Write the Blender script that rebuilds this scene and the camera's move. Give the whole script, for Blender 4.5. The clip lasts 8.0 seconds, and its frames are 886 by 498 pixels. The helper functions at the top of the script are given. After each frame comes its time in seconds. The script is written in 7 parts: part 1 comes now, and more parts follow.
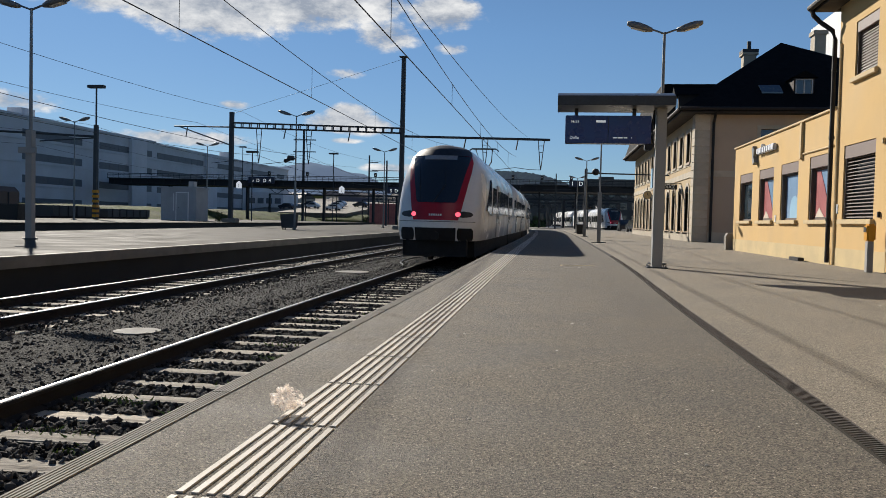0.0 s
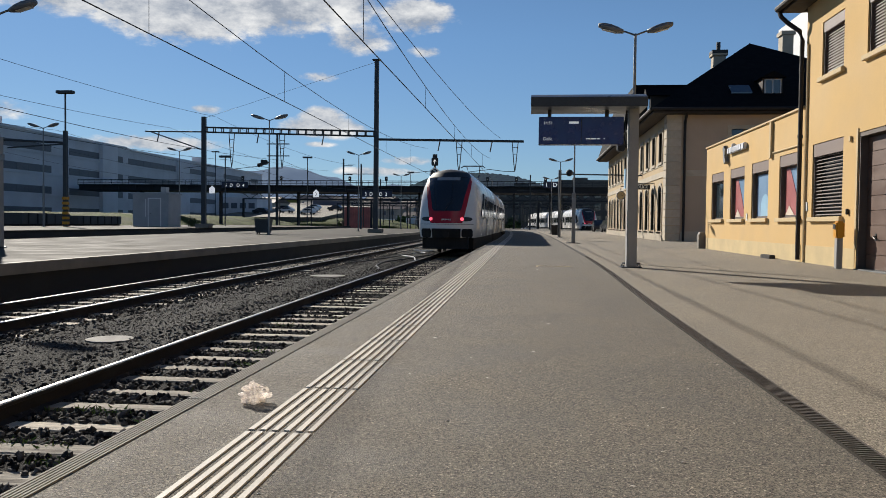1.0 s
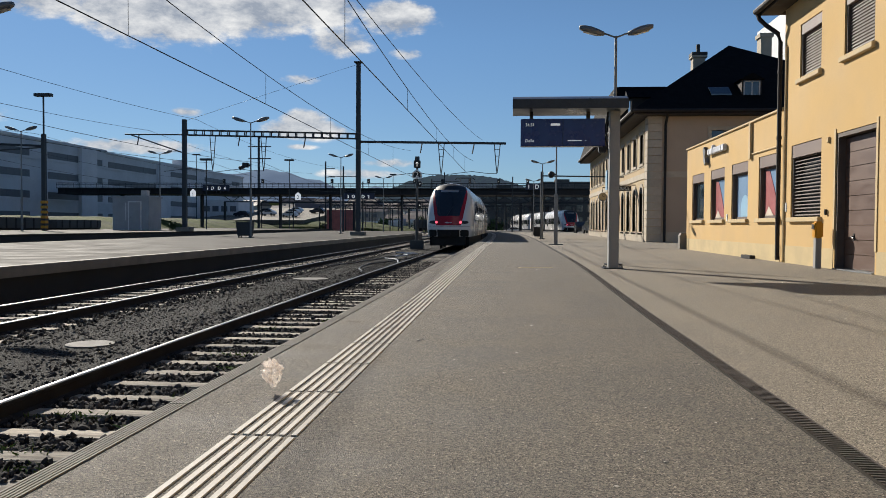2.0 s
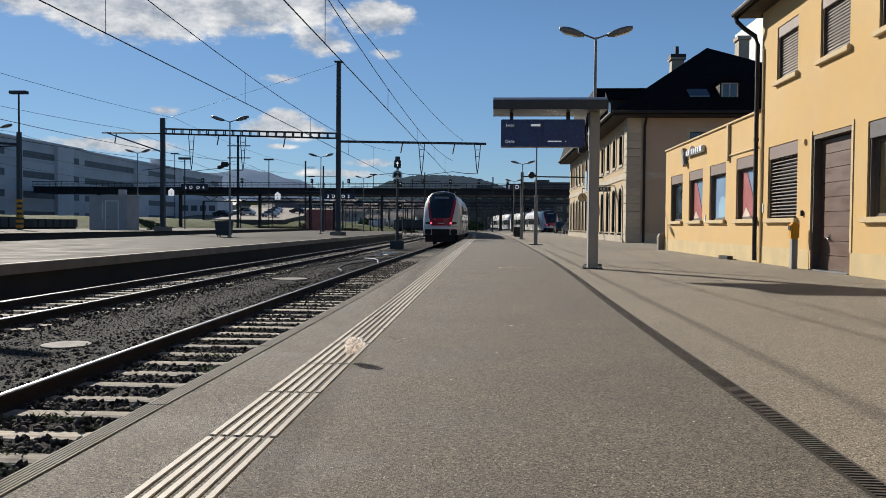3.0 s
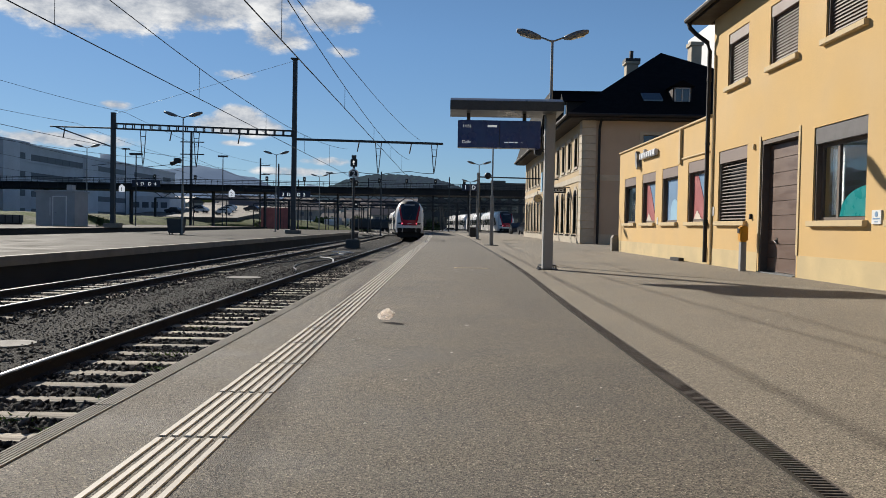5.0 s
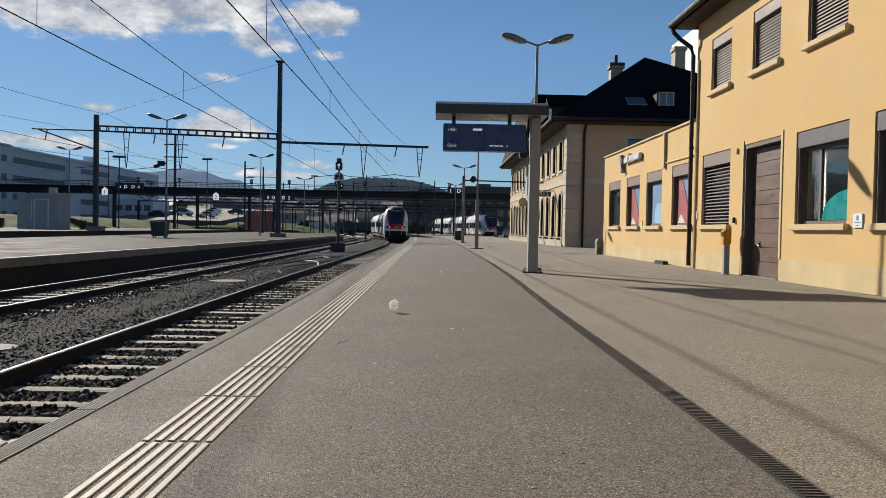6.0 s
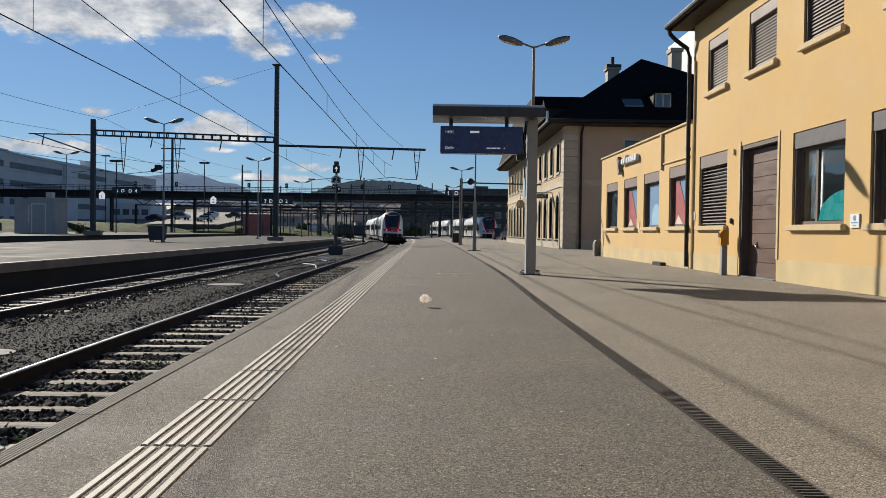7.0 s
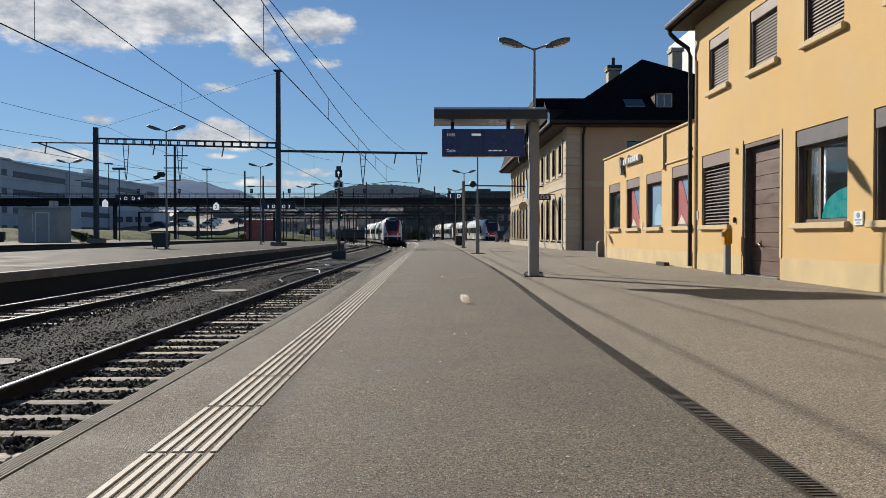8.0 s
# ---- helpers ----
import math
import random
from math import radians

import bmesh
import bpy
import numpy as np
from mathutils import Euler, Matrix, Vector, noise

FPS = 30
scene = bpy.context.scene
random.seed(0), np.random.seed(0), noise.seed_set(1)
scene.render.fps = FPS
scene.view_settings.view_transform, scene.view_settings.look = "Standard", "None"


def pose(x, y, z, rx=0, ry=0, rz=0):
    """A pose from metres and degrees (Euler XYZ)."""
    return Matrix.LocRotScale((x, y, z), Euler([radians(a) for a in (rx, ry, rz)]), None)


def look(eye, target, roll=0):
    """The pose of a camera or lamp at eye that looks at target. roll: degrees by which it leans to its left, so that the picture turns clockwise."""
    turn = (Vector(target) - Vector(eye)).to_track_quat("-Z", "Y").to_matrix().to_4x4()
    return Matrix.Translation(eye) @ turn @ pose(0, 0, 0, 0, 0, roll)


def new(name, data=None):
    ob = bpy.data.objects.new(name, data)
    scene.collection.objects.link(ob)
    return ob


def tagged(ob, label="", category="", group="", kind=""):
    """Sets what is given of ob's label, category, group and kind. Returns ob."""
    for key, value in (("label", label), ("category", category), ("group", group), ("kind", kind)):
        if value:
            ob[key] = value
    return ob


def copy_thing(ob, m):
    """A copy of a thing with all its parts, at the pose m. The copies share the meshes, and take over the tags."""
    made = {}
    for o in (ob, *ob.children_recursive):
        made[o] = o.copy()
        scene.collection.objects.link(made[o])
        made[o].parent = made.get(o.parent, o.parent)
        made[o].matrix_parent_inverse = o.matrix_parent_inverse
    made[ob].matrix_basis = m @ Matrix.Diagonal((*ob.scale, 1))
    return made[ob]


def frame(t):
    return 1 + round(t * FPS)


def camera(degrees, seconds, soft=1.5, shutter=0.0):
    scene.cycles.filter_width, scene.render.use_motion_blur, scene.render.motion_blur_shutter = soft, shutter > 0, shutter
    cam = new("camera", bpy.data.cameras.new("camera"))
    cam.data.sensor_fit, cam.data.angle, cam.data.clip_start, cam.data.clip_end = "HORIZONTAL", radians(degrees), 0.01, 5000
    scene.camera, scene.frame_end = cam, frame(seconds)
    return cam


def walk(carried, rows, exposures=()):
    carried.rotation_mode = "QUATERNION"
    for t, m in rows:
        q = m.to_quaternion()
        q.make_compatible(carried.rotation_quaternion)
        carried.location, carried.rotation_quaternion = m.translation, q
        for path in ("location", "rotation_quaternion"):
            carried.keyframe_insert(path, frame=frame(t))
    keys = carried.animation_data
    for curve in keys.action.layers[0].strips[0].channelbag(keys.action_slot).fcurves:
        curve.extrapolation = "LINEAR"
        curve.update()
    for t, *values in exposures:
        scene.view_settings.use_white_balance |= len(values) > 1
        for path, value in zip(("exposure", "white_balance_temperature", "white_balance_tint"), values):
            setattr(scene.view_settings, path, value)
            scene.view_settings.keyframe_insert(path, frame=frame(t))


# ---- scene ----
cam = camera(57.56, 8.0, soft=0.8)
EYE = (0.0, 0.0, 0.85)
PATH = [
    (0.0, pose(*EYE, 87.966, -1.365, 7.803)),
    (0.5, pose(*EYE, 88.155, -0.734, 6.455)),
    (1.0, pose(*EYE, 88.173, -0.619, 6.046)),
    (1.5, pose(*EYE, 88.278, -0.432, 5.500)),
    (3.0, pose(*EYE, 88.354, -0.468, 3.414)),
    (3.5, pose(*EYE, 88.300, -0.619, 2.748)),
    (4.0, pose(*EYE, 88.250, -0.829, 2.015)),
    (4.5, pose(*EYE, 88.290, -0.953, 1.123)),
    (6.0, pose(*EYE, 88.632, -1.085, -0.742)),
    (6.5, pose(*EYE, 88.756, -0.994, -0.910)),
    (7.0, pose(*EYE, 88.809, -0.764, -0.903)),
    (7.5, pose(*EYE, 88.912, -0.383, -0.796)),
    (8.0, pose(*EYE, 89.027, 0.039, -0.690)),
]
walk(cam, PATH)

# ---- light: afternoon sun from ahead and left, broken cloud ----
SUN_AZ, SUN_EL = -35.0, 26.5
sun = new("sun", bpy.data.lights.new("sun", "SUN"))
sun.data.energy, sun.data.angle, sun.data.color = 5.0, radians(0.55), (1.0, 0.93, 0.82)
sun.matrix_world = look((0, 0, 0), (-math.sin(radians(SUN_AZ)) * math.cos(radians(SUN_EL)),
                                   -math.cos(radians(SUN_AZ)) * math.cos(radians(SUN_EL)), -math.sin(radians(SUN_EL))))
sun.location = (-40, 60, 50)
scene.view_settings.exposure = 0.44

world = bpy.data.worlds.new("sky")
scene.world = world
world.use_nodes = True
WT = world.node_tree
WT.nodes.clear()


def wn(kind, **props):
    n = WT.nodes.new(kind)
    for k, v in props.items():
        if k == "op":
            n.operation = v
        elif k == "blend":
            n.blend_type = v
    return n


def wm(op, a, b=None, c=None, clamp=False):
    n = WT.nodes.new("ShaderNodeMath")
    n.operation, n.use_clamp = op, clamp
    for k, v in enumerate((a, b, c)):
        if v is None:
            continue
        if isinstance(v, (int, float)):
            n.inputs[k].default_value = v
        else:
            WT.links.new(v, n.inputs[k])
    return n.outputs[0]


# centre azimuth, centre elevation, half width, half height (degrees), density
CLOUDS = [(-31.5, 14.3, 4.6, 1.7, 1.05), (-24.5, 13.9, 5.6, 2.1, 1.3), (-18.3, 14.8, 5.0, 2.3, 1.3), (-13.8, 14.9, 3.6, 1.6, 1.1),
          (-8.0, 14.3, 2.7, 1.25, 1.2), (-12.2, 12.6, 2.6, 1.2, 0.85), (-7.4, 11.9, 1.6, 0.5, 0.6), (-14.8, 10.0, 1.7, 0.5, 0.7),
          (-14.3, 6.6, 3.1, 0.75, 1.2), (-14.6, 7.2, 1.7, 0.85, 1.15), (-22.5, 7.5, 1.3, 0.4, 0.75), (-25.5, 5.1, 5.5, 0.6, 0.9),
          (-36.0, 6.8, 3.5, 0.8, 0.85), (-8.5, 4.4, 2.6, 0.4, 0.7), (-11.0, 3.6, 3.6, 0.45, 0.7), (-15.0, 5.4, 1.6, 0.28, 0.6),
          (-20, 23, 16, 3.0, 0.9), (70, 30, 22, 6, 0.5), (160, 35, 30, 8, 0.6)]
coord = wn("ShaderNodeTexCoord")
sep = wn("ShaderNodeSeparateXYZ")
WT.links.new(coord.outputs["Generated"], sep.inputs[0])
az = wm("MULTIPLY", wm("ARCTAN2", sep.outputs[0], sep.outputs[1]), 180 / math.pi)
el = wm("MULTIPLY", wm("ARCSINE", sep.outputs[2]), 180 / math.pi)
density = None
for a, e, ra, re, k in CLOUDS:
    da = wm("MULTIPLY", wm("SUBTRACT", az, a), 1 / ra)
    de = wm("MULTIPLY", wm("SUBTRACT", el, e), 1 / re)
    d = wm("SUBTRACT", k, wm("ADD", wm("MULTIPLY", da, da), wm("MULTIPLY", de, de)))
    density = d if density is None else wm("SMOOTH_MAX", density, d, 0.25)
vec = wn("ShaderNodeCombineXYZ")
for k, v in enumerate((wm("MULTIPLY", az, 0.14), wm("MULTIPLY", el, 0.26), 0.0)):
    if not isinstance(v, float):
        WT.links.new(v, vec.inputs[k])
puff = wn("ShaderNodeTexNoise")
puff.inputs["Scale"].default_value, puff.inputs["Detail"].default_value, puff.inputs["Roughness"].default_value = 2.3, 10, 0.62
WT.links.new(vec.outputs[0], puff.inputs["Vector"])
puff2 = wn("ShaderNodeTexNoise")
puff2.inputs["Scale"].default_value, puff2.inputs["Detail"].default_value = 0.9, 6
WT.links.new(vec.outputs[0], puff2.inputs["Vector"])
shaped = wm("ADD", wm("MULTIPLY", density, 0.95), wm("MULTIPLY", wm("SUBTRACT", puff.outputs[0], 0.5), 2.9))
shaped = wm("ADD", shaped, wm("MULTIPLY", wm("SUBTRACT", puff2.outputs[0], 0.5), 0.9))
gate = wm("ADD", density, 0.85, clamp=True)
mask = wn("ShaderNodeMapRange")
mask.interpolation_type = "SMOOTHSTEP"
WT.links.new(shaped, mask.inputs[0])
mask.inputs[1].default_value, mask.inputs[2].default_value, mask.inputs[4].default_value = -0.02, 0.75, 0.97
mask_out = wm("MULTIPLY", mask.outputs[0], gate)
sky = wn("ShaderNodeTexSky")
sky.sky_type, sky.sun_disc = "NISHITA", False
sky.sun_elevation, sky.sun_rotation = radians(SUN_EL), radians(SUN_AZ)
sky.altitude, sky.air_density, sky.dust_density, sky.ozone_density = 430, 1.0, 0.1, 2.5
dim = wn("ShaderNodeMix")
dim.data_type, dim.blend_type = "RGBA", "MULTIPLY"
dim.inputs[0].default_value = 1.0
WT.links.new(sky.outputs[0], dim.inputs[6])
dim.inputs[7].default_value = (0.029, 0.038, 0.05, 1)
lit = wn("ShaderNodeValToRGB")
lit.color_ramp.elements[0].position, lit.color_ramp.elements[0].color = 0.38, (0.34, 0.385, 0.46, 1)
lit.color_ramp.elements[1].position, lit.color_ramp.elements[1].color = 0.66, (0.9, 0.9, 0.89, 1)
WT.links.new(puff.outputs[0], lit.inputs[0])
both = wn("ShaderNodeMix")
both.data_type = "RGBA"
WT.links.new(mask_out, both.inputs[0])
veil = wn("ShaderNodeMix")
veil.data_type, veil.blend_type = "RGBA", "ADD"
veil.inputs[0].default_value = 1.0
air = wn("ShaderNodeValToRGB")  # pale air near the horizon, clear and deep overhead
air.color_ramp.elements[0].position, air.color_ramp.elements[0].color = 0.0, (0.105, 0.16, 0.212, 1)
air.color_ramp.elements[1].position, air.color_ramp.elements[1].color = 0.55, (0.008, 0.018, 0.036, 1)
low_air = air.color_ramp.elements.new(0.22)
low_air.color = (0.075, 0.142, 0.226, 1)
WT.links.new(sep.outputs[2], air.inputs[0])
WT.links.new(air.outputs[0], veil.inputs[7])
WT.links.new(dim.outputs[2], veil.inputs[6])
WT.links.new(veil.outputs[2], both.inputs[6])
WT.links.new(lit.outputs[0], both.inputs[7])
bg = wn("ShaderNodeBackground")
WT.links.new(both.outputs[2], bg.inputs[0])
bg.inputs[1].default_value = 0.73
out = wn("ShaderNodeOutputWorld")
WT.links.new(bg.outputs[0], out.inputs[0])


# ---- materials ----
def material(name, base, rough=0.7, metal=0.0, vary=0.18, scale=6.0, fine=60.0, bump=0.25, bump_dist=0.004, tint=None, spec=0.5,
             stain=0.0, stain_scale=0.6, stain_colour=(0.08, 0.075, 0.07), stretch=(1, 1, 1), island=0.0, piece=0.0, speckle=0.0, grain=130.0):
    """A surface with variation at two scales, optional blotches, speckle and piece-to-piece change."""
    m = bpy.data.materials.new(name)
    m.use_nodes = True
    nt = m.node_tree
    b = nt.nodes["Principled BSDF"]
    b.inputs["Metallic"].default_value = metal
    b.inputs["Specular IOR Level"].default_value = spec
    tc = nt.nodes.new("ShaderNodeTexCoord")
    mp = nt.nodes.new("ShaderNodeMapping")
    mp.inputs["Scale"].default_value = stretch
    nt.links.new(tc.outputs["Object"], mp.inputs[0])

    def tex(sc, detail=5.0):
        n = nt.nodes.new("ShaderNodeTexNoise")
        n.inputs["Scale"].default_value, n.inputs["Detail"].default_value = sc, detail
        nt.links.new(mp.outputs[0], n.inputs["Vector"])
        return n.outputs[0]

    def rng(src, lo, hi, a=0.3, z=0.7):
        n = nt.nodes.new("ShaderNodeMapRange")
        nt.links.new(src, n.inputs[0])
        for k, v in zip((1, 2, 3, 4), (a, z, lo, hi)):
            n.inputs[k].default_value = v
        return n.outputs[0]

    def mul(a_, b_):
        n = nt.nodes.new("ShaderNodeMath")
        n.operation = "MULTIPLY"
        nt.links.new(a_, n.inputs[0])
        nt.links.new(b_, n.inputs[1])
        return n.outputs[0]

    coarse, small = tex(scale), tex(fine, 3.0)
    value = mul(rng(coarse, 1 - vary, 1 + vary), rng(small, 1 - vary * 0.8, 1 + vary * 0.8))
    if island:
        g = nt.nodes.new("ShaderNodeNewGeometry")
        value = mul(value, rng(g.outputs["Random Per Island"], 1 - island, 1 + island, 0, 1))
    if piece:
        oi = nt.nodes.new("ShaderNodeObjectInfo")
        value = mul(value, rng(oi.outputs["Random"], 1 - piece, 1 + piece, 0, 1))
    if speckle:
        v = nt.nodes.new("ShaderNodeTexVoronoi")
        v.inputs["Scale"].default_value = grain
        nt.links.new(mp.outputs[0], v.inputs["Vector"])
        sp = nt.nodes.new("ShaderNodeSeparateColor")
        nt.links.new(v.outputs["Color"], sp.inputs[0])
        value = mul(value, rng(sp.outputs[0], 1 - speckle, 1 + speckle, 0, 1))
        value = mul(value, rng(sp.outputs[1], 1.0, 1.0 + 1.3 * speckle, 0.88, 0.97))
        small = v.outputs["Distance"]
    mix = nt.nodes.new("ShaderNodeMix")
    mix.data_type = "RGBA"
    mix.inputs[6].default_value = (*base, 1)
    mix.inputs[7].default_value = (*(tint or base), 1)
    nt.links.new(rng(tex(scale * 0.4), 0, 1), mix.inputs[0])
    shade = nt.nodes.new("ShaderNodeVectorMath")
    shade.operation = "SCALE"
    nt.links.new(mix.outputs[2], shade.inputs[0])
    nt.links.new(value, shade.inputs["Scale"])
    colour = shade.outputs[0]
    if stain:
        sm = nt.nodes.new("ShaderNodeMix")
        sm.data_type = "RGBA"
        sm.inputs[7].default_value = (*stain_colour, 1)
        nt.links.new(colour, sm.inputs[6])
        nt.links.new(rng(tex(stain_scale, 6), 0, stain, 0.5, 0.72), sm.inputs[0])
        colour = sm.outputs[2]
    nt.links.new(colour, b.inputs["Base Color"])
    nt.links.new(rng(coarse, max(0.02, rough - 0.1), min(1, rough + 0.1)), b.inputs["Roughness"])
    if bump:
        bp = nt.nodes.new("ShaderNodeBump")
        bp.inputs["Strength"].default_value, bp.inputs["Distance"].default_value = bump, bump_dist
        nt.links.new(small, bp.inputs["Height"])
        nt.links.new(bp.outputs[0], b.inputs["Normal"])
    return m


def glowing(name, colour, strength):
    m = bpy.data.materials.new(name)
    m.use_nodes = True
    b = m.node_tree.nodes["Principled BSDF"]
    b.inputs["Base Color"].default_value = (*colour, 1)
    b.inputs["Emission Color"].default_value = (*colour, 1)
    b.inputs["Emission Strength"].default_value = strength
    return m


ASPHALT = material("asphalt", (0.128, 0.109, 0.0822), 0.85, scale=1.6, fine=330, vary=0.2, bump=0.7, bump_dist=0.006, tint=(0.111, 0.0957, 0.073),
                   stain=0.22, stain_scale=0.35, stain_colour=(0.0921, 0.0851, 0.0765), speckle=0.8, grain=170)
YARD_ASPHALT = material("fine_yard_asphalt", (0.213, 0.182, 0.136), 0.88, scale=1.1, fine=260, vary=0.12, bump=0.55, bump_dist=0.005, tint=(0.191, 0.164, 0.125),
                        stain=0.4, stain_scale=0.28, stain_colour=(0.127, 0.112, 0.0933), speckle=0.7, grain=170)
ISLAND_TOP = material("pale_asphalt", (0.0411, 0.0355, 0.0286), 0.85, spec=0.12, scale=0.8, fine=90, vary=0.12, bump=0.4, stain=0.3, stain_scale=0.3, stain_colour=(0.0592, 0.054, 0.047))
CONCRETE = material("concrete", (0.204, 0.187, 0.16), 0.85, scale=2.2, fine=70, vary=0.16, bump=0.35, stain=0.5, stain_scale=0.8, stain_colour=(0.0884, 0.0816, 0.0714), piece=0.06)
# Base colour darkened to hold the walls' shade; the blotches are stains.
WALL_CONCRETE = material("shaded_weathered_concrete", (0.0292, 0.0273, 0.0254), 0.9, scale=0.8, fine=40, vary=0.25, bump=0.5, stain=0.75, stain_scale=0.7, stain_colour=(0.0163, 0.0156, 0.0149))
TACTILE = material("tactile_white", (0.504, 0.462, 0.395), 0.7, scale=5, fine=120, vary=0.12, bump=0.3, stain=0.35, stain_scale=3.0, stain_colour=(0.252, 0.227, 0.185), piece=0.05)
DRAIN = material("drain_steel", (0.075, 0.06, 0.048), 0.8, vary=0.3, scale=20)
JOINT = material("joint_tar", (0.026, 0.0234, 0.0215), 0.9, vary=0.3)
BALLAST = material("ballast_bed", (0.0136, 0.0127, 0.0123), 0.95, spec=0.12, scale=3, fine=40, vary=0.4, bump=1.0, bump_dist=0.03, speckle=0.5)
STONE = material("ballast_stone", (0.068, 0.0598, 0.0524), 0.85, spec=0.12, scale=9, fine=70, vary=0.25, bump=0.4, island=0.85, tint=(0.0578, 0.0544, 0.053))
PATH_GRAVEL = material("fine_gravel", (0.0307, 0.0293, 0.0271), 0.95, spec=0.12, scale=1.2, fine=45, vary=0.4, bump=1.0, bump_dist=0.03, speckle=0.85, grain=45, stain=0.4, stain_scale=0.5, stain_colour=(0.0313, 0.0293, 0.0279))
RAIL_SIDE = material("rusty_rail", (0.0143, 0.0091, 0.00715), 0.85, scale=4, fine=50, vary=0.35, bump=0.3)
RAIL_HEAD = material("polished_rail", (0.26, 0.25, 0.24), 0.45, metal=1.0, scale=3, fine=30, vary=0.1, bump=0.05)
SLEEPER = material("weathered_sleeper", (0.376, 0.328, 0.26), 0.9, scale=4, fine=22, vary=0.42, bump=0.9, bump_dist=0.014, stretch=(0.3, 3.4, 1), stain=0.9, stain_scale=2.6,
                   stain_colour=(0.048, 0.04, 0.0336), piece=0.35)
PIT_PLATE = material("worn_pit_plate", (0.13, 0.12, 0.105), 0.85, scale=6, fine=50, vary=0.3, bump=0.4)
MOSS = material("weeds", (0.1, 0.15, 0.025), 0.8, scale=8, fine=40, vary=0.35, bump=0.2, island=0.4)
GRASS = material("grass", (0.044, 0.072, 0.0112), 0.95, scale=0.25, fine=5, vary=0.45, bump=0.8, bump_dist=0.15, tint=(0.0624, 0.072, 0.0176), spec=0.1)
EARTH = material("yard_ground", (0.068, 0.064, 0.0576), 0.95, scale=0.08, fine=3, vary=0.3, bump=0.4, bump_dist=0.03, tint=(0.088, 0.084, 0.072))
FOREST = material("forest", (0.008, 0.02, 0.014), 1.0, scale=0.02, fine=0.2, vary=0.45, bump=0.5, bump_dist=1.5, tint=(0.012, 0.024, 0.014), spec=0.0)
# Distance haze on mountains and wooded hill, put in as faint blue emission.
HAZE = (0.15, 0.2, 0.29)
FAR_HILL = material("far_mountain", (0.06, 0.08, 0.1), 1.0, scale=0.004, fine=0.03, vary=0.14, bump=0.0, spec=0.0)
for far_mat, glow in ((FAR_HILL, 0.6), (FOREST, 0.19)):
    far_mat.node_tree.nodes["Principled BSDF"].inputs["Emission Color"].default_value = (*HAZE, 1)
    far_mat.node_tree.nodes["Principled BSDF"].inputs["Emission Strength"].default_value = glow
PLASTER = material("yellow_plaster", (0.595, 0.402, 0.175), 0.9, scale=0.9, fine=90, vary=0.06, bump=0.35, bump_dist=0.004, tint=(0.558, 0.372, 0.156), stain=0.13, stain_scale=0.5, stain_colour=(0.372, 0.246, 0.112))
PLINTH = material("pale_plinth", (0.536, 0.417, 0.223), 0.9, scale=1.5, fine=60, vary=0.1, bump=0.3, stain=0.25, stain_scale=1.1, stain_colour=(0.312, 0.238, 0.149))
OLD_PLASTER = material("old_yellow_plaster", (0.456, 0.342, 0.198), 0.9, scale=0.7, fine=50, vary=0.1, bump=0.3, stain=0.2, stain_scale=0.4, stain_colour=(0.304, 0.236, 0.152))
# Shaded copy of the house plaster: the end wall's shade is in this grey.
END_PLASTER = material("shade_toned_plaster", (0.44, 0.34, 0.25), 0.92, scale=0.6, fine=50, vary=0.08, bump=0.3, stain=0.25, stain_scale=0.3, stain_colour=(0.33, 0.28, 0.22))
SANDSTONE = material("sandstone", (0.442, 0.384, 0.298), 0.88, scale=2, fine=50, vary=0.14, bump=0.4, stain=0.35, stain_scale=1.0, stain_colour=(0.24, 0.211, 0.173), piece=0.1)
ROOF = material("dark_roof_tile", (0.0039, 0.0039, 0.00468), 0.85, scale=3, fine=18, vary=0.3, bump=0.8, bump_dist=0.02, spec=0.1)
EAVE = material("dark_eave_wood", (0.0292, 0.0208, 0.0163), 0.8, scale=4, fine=40, vary=0.25, bump=0.3)
BROWN = material("brown_metal", (0.102, 0.0544, 0.0354), 0.5, scale=2, fine=60, vary=0.08, bump=0.1, stretch=(1, 1, 4))
DARK_BOX = material("dark_blind_box", (0.051, 0.045, 0.048), 0.6, vary=0.08)
LINTEL = material("grey_blind_box", (0.168, 0.12, 0.1), 0.6, scale=2, fine=60, vary=0.06, bump=0.1)
REVEAL = material("brown_reveal", (0.1, 0.075, 0.06), 0.7, vary=0.15)
SLAT = material("blind_slat", (0.145, 0.115, 0.0978), 0.55, vary=0.1, scale=5)
PIPE = material("copper_pipe", (0.0143, 0.00975, 0.00845), 0.7, metal=0.0, vary=0.25, scale=5)
STEEL = material("galvanised_steel", (0.2, 0.21, 0.215), 0.5, metal=0.6, scale=3, fine=50, vary=0.16, bump=0.1)
DARK_STEEL = material("dark_steel", (0.0488, 0.0553, 0.0618), 0.6, metal=0.35, scale=2, fine=30, vary=0.2, bump=0.1)
POST = material("grey_post_paint", (0.29, 0.285, 0.275), 0.6, scale=2, fine=60, vary=0.1, bump=0.1, stain=0.25, stain_scale=2, stain_colour=(0.2, 0.185, 0.17))
CANOPY = material("canopy_sheet", (0.2, 0.22, 0.25), 0.35, metal=0.8, scale=2, fine=40, vary=0.1, bump=0.05)
NAVY = material("display_blue", (0.014, 0.022, 0.13), 0.25, vary=0.05, bump=0.0)
WHITE = material("white_paint", (0.718, 0.718, 0.699), 0.4, vary=0.05, bump=0.0)
BLACK = material("black_plastic", (0.00975, 0.00975, 0.0111), 0.5, vary=0.15, bump=0.05)
